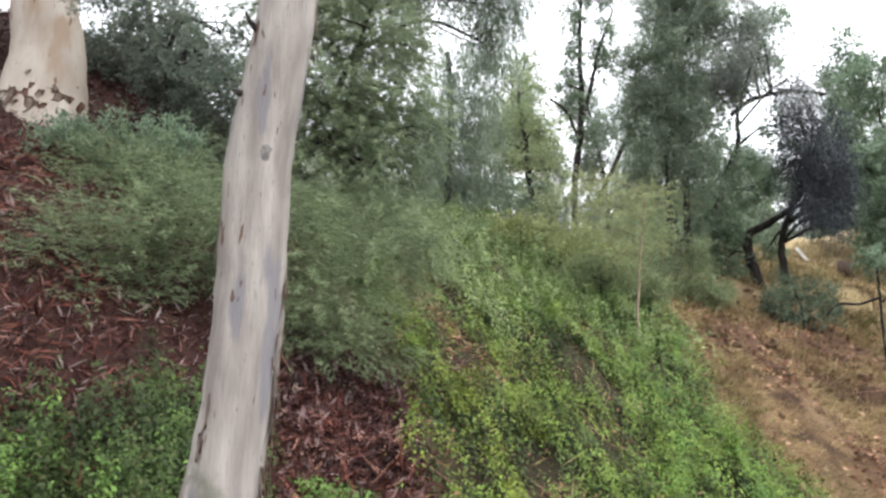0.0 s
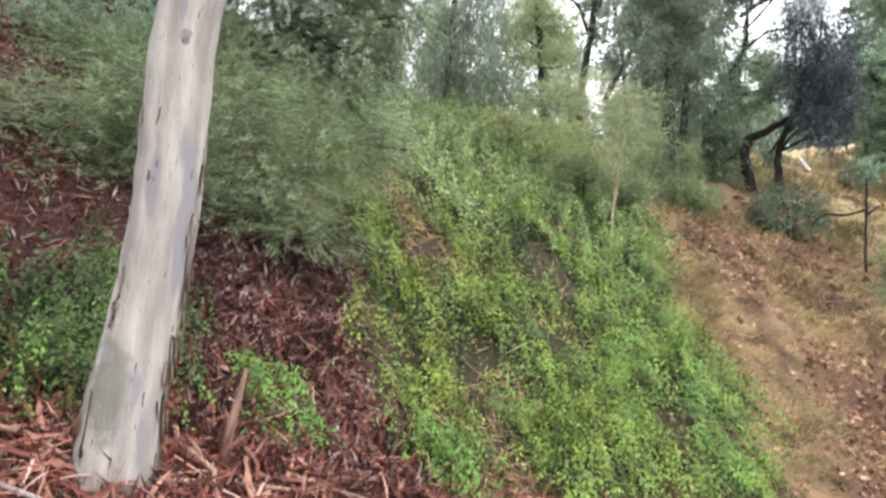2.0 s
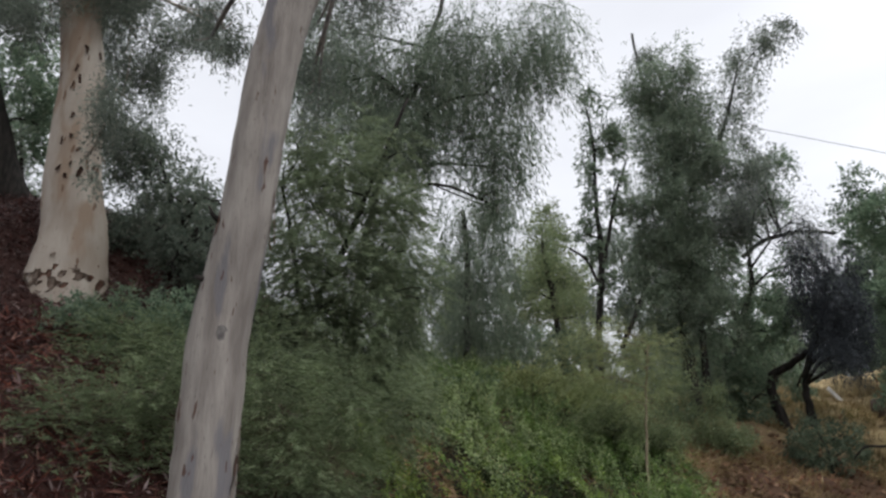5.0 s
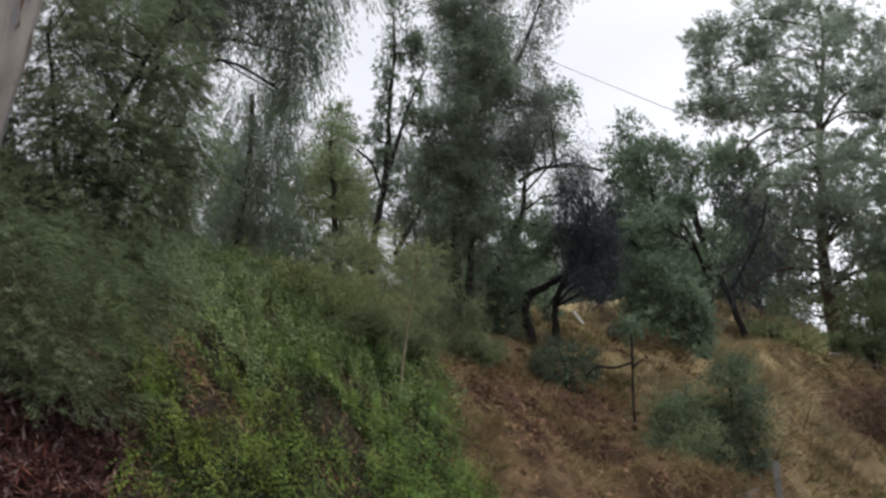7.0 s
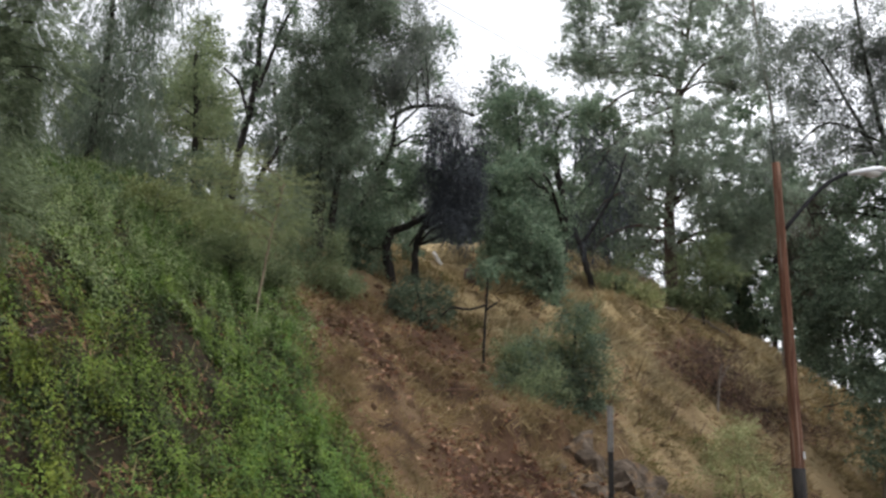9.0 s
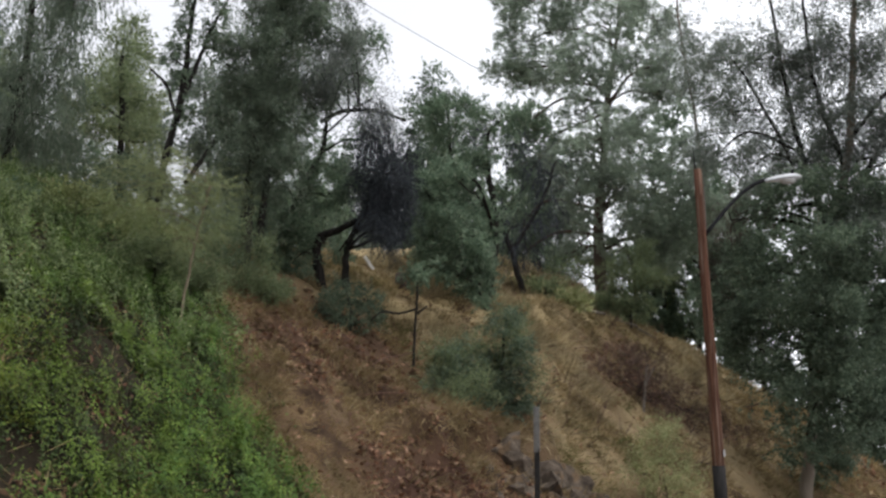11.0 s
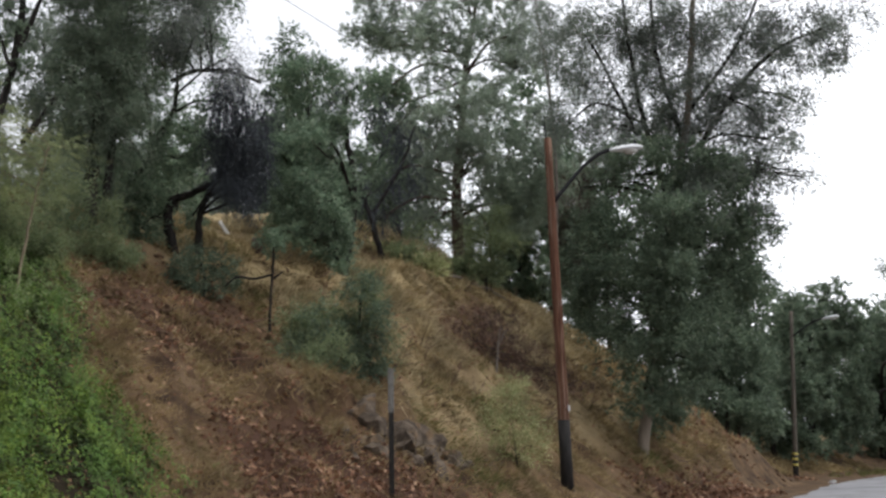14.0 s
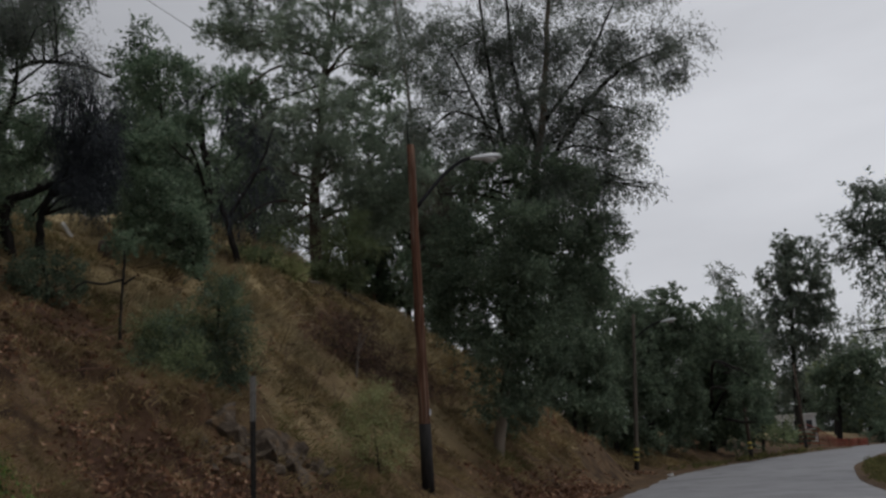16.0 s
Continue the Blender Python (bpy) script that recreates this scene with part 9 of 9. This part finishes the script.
# inner layer painted dark, so gaps between the bright strands read as shade
tagged(creeper("creeper", lambda u, v: main_cover(u, v), 8500, IVY_SHADED, 0.065, 51, *BOX, depth=0.4, wild=0.5, per=13, open_in=0.35), "dense inner creeper leaves on the bank, coloured dark for shade", "creeper", kind="stuff")
tagged(creeper("creeper", lambda u, v: main_cover(u, v) * np.clip(1.1 * yellow_part(u, v) - 0.5 * deep_part(u, v), 0, 1) * np.clip((13.5 - v) / 2, 0.15, 1), 10500, IVY_YELLOW, 0.047, 52, *BOX, reach=0.5, loft=0.12, wild=0.36), "yellowing creeper leaves on the bank", "creeper", kind="stuff")
tagged(creeper("creeper", lambda u, v: main_cover(u, v) * deep_part(u, v), 17000, IVY_DEEP, 0.048, 53, *BOX, reach=1.0, loft=0.14), "deep green trailing creeper on the bank", "creeper", kind="stuff")
tagged(creeper("creeper", lambda u, v: main_cover(u, v) * np.clip(0.6 + 0.7 * lattice(u / 0.8, v / 0.9, 65), 0.25, 1) * np.clip((14 - v) / 2, 0.3, 1), 16500, IVY, 0.047, 11, *BOX, reach=0.75, loft=0.18), "long trailing runners of creeper on the bank", "creeper", kind="stuff")
tagged(creeper("creeper", lambda u, v: main_cover(u, v) * np.clip((v - 11.2) / 2.0 + 0.5 * lattice(u / 1.1, v / 1.1, 67), 0, 1), 12500, IVY_SOFT, 0.052, 55, *BOX, reach=0.9, loft=0.3), "soft green feathery sprays over the upper creeper", "creeper", kind="stuff")
# left patch mostly in the dark leaf: the trees' shade is in its colour
tagged(creeper("creeper", left_cover, 4200, IVY_SHADED, 0.058, 54, (-3, 6.2), (2.2, 9.5), depth=0.45, wild=0.5, open_in=0.3), "green creeper growing over bark litter", "creeper", kind="stuff")
tagged(creeper("creeper", left_cover, 3600, IVY_SHADED, 0.052, 18, (-3, 6.2), (2.2, 9.5), reach=0.9, loft=0.14), "hanging creeper sprays over bark litter, coloured dark for shade", "creeper", kind="stuff")
tagged(creeper("creeper", left_cover, 140, IVY, 0.048, 16, (-3, 6.2), (2.2, 9.5), reach=0.6, loft=0.16), "trailing green runners over bark litter", "creeper", kind="stuff")
tagged(creeper("creeper", left_cover, 900, IVY_DEEP, 0.052, 17, (-3, 6.2), (2.2, 9.5), reach=0.95, loft=0.16), "deep green trailing sprays over bark litter", "creeper", kind="stuff")
tagged(creeper("creeper", lambda u, v: inside(IVY_SMALL, u, v, 0.1), 1000, IVY_DEEP, 0.05, 15, (1.5, 6.6), (3.2, 8.6), reach=0.45, depth=0.25, loft=0.1), "small green creeper patch among bark litter", "creeper", kind="stuff")
tagged(creeper("creeper", lambda u, v: inside(IVY_TUFT, u, v, 0.1), 900, IVY_DEEP, 0.046, 56, (3, 6.6), (4.8, 8), reach=0.4, depth=0.35, loft=0.14, open_in=0.5), "low green creeper tuft at the bank's foot", "creeper", kind="stuff")


def clods(name, n, seed, lo, hi, weight, size, mat, label):
    """Crumbled lumps of soil, half sunk in the slope."""
    rng = np.random.default_rng(seed)
    u, v = scatter(rng, n, lo, hi, weight)
    ball = bmesh.new()
    bmesh.ops.create_icosphere(ball, subdivisions=2, radius=1.0)
    co = np.array([w.co[:] for w in ball.verts])
    tri = np.array([[w.index for w in f.verts] for f in ball.faces])
    ball.free()
    m, k = len(u), len(co)
    r = size * rng.uniform(0.35, 1.0, m) ** 1.5
    lump = co[None] * (1 + 0.3 * rng.normal(size=(m, k, 1)) * 0.6) * (r[:, None] * rng.uniform(0.6, 1.3, (m, 3)))[:, None]
    pts = lump + np.stack([u, v, land(u, v) - 0.1 * r], -1)[:, None]
    faces = (np.arange(m)[:, None, None] * k + tri[None]).reshape(-1, 3)
    me = bpy.data.meshes.new(name)
    me.from_pydata(pts.reshape(-1, 3).tolist(), [], faces.tolist())
    me.materials.append(mat)
    return tagged(new(name, me), label, "soil", kind="stuff")


def red_zone(u, v):
    bare = 1 - np.maximum.reduce([inside(IVY_MAIN, u, v, 0.15), 0.6 * inside(IVY_LEFT, u, v, 0.15), 0.5 * inside(IVY_SMALL, u, v, 0.15)]) * gap(u, v)
    z = np.clip((4.7 - u) / 0.6, 0, 1) * np.clip((v - 4.9) / 0.8, 0, 1)
    z = np.maximum(z, np.clip((7.2 - v + 0.4 * lattice(u, v, 8)) / 0.5, 0, 1) * np.clip((v - 5) / 0.4, 0, 1) * np.clip((9 - u) / 2, 0, 1))
    return z * bare


def long_strips(name, mat, n, seed, lo, hi, weight, length, width, label):
    """Long curled strips of shed bark, each a bent band with an arched section."""
    rng = np.random.default_rng(seed)
    u, v = scatter(rng, n, lo, hi, weight)
    down, nrm = downhill(u, v)
    m, k = len(u), 6
    d = rng.normal(size=(m, 3))
    d = unit(d - nrm * (d * nrm).sum(-1, keepdims=True) * 0.85)
    s = unit(np.cross(d, nrm))
    up = np.cross(s, d)
    span, wide = length * rng.uniform(0.4, 1.5, m), width * rng.uniform(0.5, 1.6, m)
    bend, arch = rng.normal(size=m) * 0.25, rng.uniform(0.0, 0.16, m)
    p = np.stack([u, v, land(u, v)], -1) + nrm * rng.uniform(0.01, 0.09, m)[:, None]
    rows = []
    for i in range(k):
        f = i / (k - 1) - 0.5
        c = p + d * (span * f)[:, None] + s * (span * bend * f * f)[:, None] + up * (span * arch * (0.25 - f * f))[:, None]
        w = wide * (1 - 0.6 * abs(f) ** 1.5 * 2)
        turn = rng.normal(size=m) * 0.2
        rows.append(np.stack([c - s * (w / 2)[:, None] - up * (w * (0.25 + turn))[:, None], c + up * (w * 0.1)[:, None], c + s * (w / 2)[:, None] - up * (w * (0.25 - turn))[:, None]], 1))
    grid = np.stack(rows, 1).reshape(m, k * 3, 3)
    cell = np.array([(i * 3 + j, i * 3 + j + 1, i * 3 + j + 4, i * 3 + j + 3) for i in range(k - 1) for j in range(2)])
    faces = (np.arange(m)[:, None, None] * k * 3 + cell[None]).reshape(-1, 4)
    me = bpy.data.meshes.new(name)
    me.from_pydata(grid.reshape(-1, 3).tolist(), [], faces.tolist())
    me.polygons.foreach_set("use_smooth", np.ones(len(faces), bool))
    me.materials.append(mat)
    return tagged(new(name, me), label, "bark litter", kind="stuff")


strips("bark_litter", STRIP, 52000, 31, (-4.5, 4.8), (8, 12.5), lambda u, v: red_zone(u, v) * np.clip(1.1 - 0.5 * (v - 6.8) + 0.4 * lattice(u / 0.9, v / 0.9, 71), 0.08 + 0.4 * np.clip(0.6 - u, 0, 1), 1), 0.28, 0.02, 0.55, "reddish strips of shed gum bark on the ground", "bark litter")
long_strips("bark_litter", STRIP_PALE, 1100, 36, (-3.5, 4.9), (6, 8.6), lambda u, v: red_zone(u, v) * np.clip(1.2 - 0.55 * (v - 6.0), 0.05, 1), 0.38, 0.032, "long pale pinkish curled bark strips on the ground")
long_strips("bark_litter", STRIP, 1500, 37, (-3.5, 4.9), (6, 9), lambda u, v: red_zone(u, v) * np.clip(1.2 - 0.45 * (v - 6.0), 0.1, 1), 0.36, 0.038, "long maroon curled bark strips on the ground")
strips("bark_litter", STRIP_DARK, 15000, 57, (1.4, 6.6), (3.7, 10), lambda u, v: red_zone(u, v), 0.17, 0.024, 0.75, "dark wine-red bark strips heaped below the feathery shrub", "bark litter")
long_strips("bark_litter", STRIP_PALE, 260, 58, (1.6, 7.2), (3.6, 9.4), red_zone, 0.17, 0.022, "short pale grey-pink bark strips among dark litter")
strips("dry_stem", STRAW, 1500, 59, (3.5, 6.9), (5.2, 8.1), lambda u, v: 0.15 + 0.85 * np.exp(-(((u - 4.3) / 0.5) ** 2) - (((v - 7.75) / 0.25) ** 2)), 0.3, 0.014, 0.8, "bleached dry stems hanging below the creeper", "dry stems")
strips("dry_stem", STRAW, 14000, 38, (3, 6.5), (10.5, 17), lambda u, v: inside(IVY_MAIN, u, v, 0.3) * np.clip(1.2 - gap(u, v) + 0.3 * lattice(u / 0.9, v / 0.9, 63), 0.1, 1), 0.3, 0.012, 0.8, "dry straw-coloured stems tangled in the creeper", "dry stems")
strips("leaf_litter", LITTER, 22000, 39, (3, 6.5), (10.5, 17), lambda u, v: inside(IVY_MAIN, u, v, 0.3) * np.maximum(0.8 * (1 - gap(u, v)), 0.15), 0.1, 0.04, 0.6, "brown dead leaves in gaps of the creeper", "leaf litter")
strips("bark_litter", STRIP_DARK, 58000, 32, (-7, 6), (5, 18), lambda u, v: red_zone(u, v), 0.16, 0.024, 0.7, "dark red-brown bark and leaf litter on the bank", "bark litter")
strips("leaf_litter", LITTER, 16000, 33, (7, 5.5), (18, 11), lambda u, v: np.maximum(inside(LEAF_FALL, u, v, 0.6), 0.06), 0.11, 0.06, 0.5, "brown fallen leaves at the bank's foot", "leaf litter")
strips("leaf_litter", LITTER, 9000, 34, (22, 5), (34, 8.5), lambda u, v: inside(LEAF_PILE, u, v, 0.6), 0.16, 0.08, 0.6, "pile of pale brown fallen leaves beside the road", "leaf litter")
strips("leaf_litter", LITTER, 9000, 40, (31, 5.8), (46, 11), lambda u, v: np.clip(0.2 + 0.8 * lattice(u / 1.6, v / 1.6, 93), 0, 1), 0.16, 0.07, 0.6, "rusty fallen leaves on the roadside bank", "leaf litter")
strips("leaf_litter", LITTER, 30000, 35, (9, 8), (30, 16), lambda u, v: 0.025 + np.maximum(0.9 * inside(BARE, u, v, 0.8), 0.5 * inside(BRUSH, u, v, 0.8)), 0.12, 0.05, 0.6, "scattered brown leaves on the bare slope", "leaf litter")


CLOD = ramp_mat("crumbly_brown_soil", (0.044, 0.026, 0.016), (0.123, 0.078, 0.046), 7.0, 0.95, bump=0.8)
clods("soil_clods", 420, 81, (8.8, 8), (17, 15.5), lambda u, v: 0.15 + 0.85 * inside(BARE, u, v, 0.8), 0.13, CLOD, "crumbled brown soil lumps on the eroded slope")
clods("soil_clods", 260, 82, (30, 6), (44, 11), lambda u, v: 0.5 + 0 * u, 0.12, CLOD, "crumbled brown soil lumps on the roadside bank")


def grass(name, mat, n, seed, lo, hi, weight, height, label):
    """Tufts of thin blades, bent down the slope."""
    rng = np.random.default_rng(seed)
    u, v = scatter(rng, n, lo, hi, weight)
    per = 7
    u, v = np.repeat(u, per) + rng.normal(size=len(u) * per) * 0.07, np.repeat(v, per) + rng.normal(size=len(v) * per) * 0.07
    down, nrm = downhill(u, v)
    p = np.stack([u, v, land(u, v) - 0.01], -1)
    d = np.array([0, 0, 0.62]) + unit(down) * 0.75 + rng.normal(size=p.shape) * 0.42
    m = len(p)
    tall = height * rng.uniform(0.4, 1.3, m) * np.clip(0.75 + 0.5 * lattice(u / 1.4, v / 1.4, seed) + 0.75 * lattice(u / 0.55, v / 0.7, seed + 3), 0.25, 2)
    q = leaves(p, d, tall, np.maximum(0.009, 0.0011 * np.hypot(u, v)) * rng.uniform(0.7, 1.4, m), rng, corners=3)
    return tagged(new(name, quads_mesh(name, q, mat)), label, "grass", kind="stuff")


def dry_zone(u, v):
    bare = 1 - np.maximum(inside(IVY_MAIN, u, v, 0.2), 0.75 * np.maximum.reduce([0.9 * inside(LEAF_FALL, u, v, 0.5), 0.6 * inside(BARE, u, v, 0.5), 0.9 * inside(BRUSH, u, v, 0.5)]))
    return bare * np.clip((u - 3.9 - 0.3 * (12 - v)) / 1.0, 0, 1) * np.clip((v - foot(u) - 0.5) / 0.8, 0, 1) * np.clip(0.55 + 0.45 * lattice(u / 1.8, v / 1.8, 6) + 0.6 * lattice(u / 0.55, v / 0.7, 7), 0.06, 1)


grass("dry_grass", STRAW, 36000, 41, (6, 6), (34, 22), dry_zone, 0.26, "sparse dry straw-coloured grass on the slope")
grass("dry_grass", STRAW, 13000, 42, (30, 5), (62, 16), lambda u, v: np.clip((v - foot(u) - 0.3) / 1.0, 0, 1) * 0.9, 0.3, "dry grass on the bank beside the road")
grass("dry_grass", STRAW_PALE, 15000, 44, (14, 11.5), (34, 22), lambda u, v: np.clip(0.3 + 1.2 * lattice(u / 1.3, v / 1.3, 45), 0, 1) * np.clip((u - 15) / 2, 0, 1), 0.5, "tall bleached grass tufts along the crest")
grass("dry_grass", STRAW, 9000, 46, (7.5, 7.5), (15.5, 15.5), dry_zone, 0.28, "dry matted straw on the bank beside the creeper")
grass("verge_grass", GRASSY, 5000, 47, (50, -6), (84, 9), lambda u, v: np.exp(-(((v - road_edges(u)[0] - 1.3) / 0.75) ** 2)) * np.clip(0.6 + 0.8 * lattice(u / 2.2, v / 1.2, 49), 0, 1), 0.55, "yellow-green grass on the far verge of the road")
grass("verge_grass", GRASSY, 5000, 48, (20, -6.5), (50, -2.2), lambda u, v: np.clip((road_edges(u)[1] - 0.15 - v) / 0.3, 0, 1) * np.clip((v - road_edges(u)[1] + 2.2) / 0.6, 0, 1), 0.22, "low grey-green grass on the road's other verge")
grass("dry_grass", STRAW_PALE, 19000, 50, (15, 9.5), (33, 19), lambda u, v: dry_zone(u, v) * np.clip(0.5 + 0.05 * (u - 15) + 0.7 * lattice(u / 1.7 + 5, v / 1.5, 51), 0, 1), 0.17, "short bleached matted grass on the slope")
grass("half_green_grass", GRASSY, 12000, 43, (15.5, 7.5), (31, 20), lambda u, v: dry_zone(u, v) * np.clip(0.3 + 1.2 * lattice(u / 2.5, v / 2.5, 77), 0, 1), 0.3, "half-green grass tufts on the slope")
grass("dead_stalks", LEAF["brush"], 420, 60, (16, 9.5), (31, 17), dry_zone, 0.75, "thin dead brown stalks standing in dry grass")
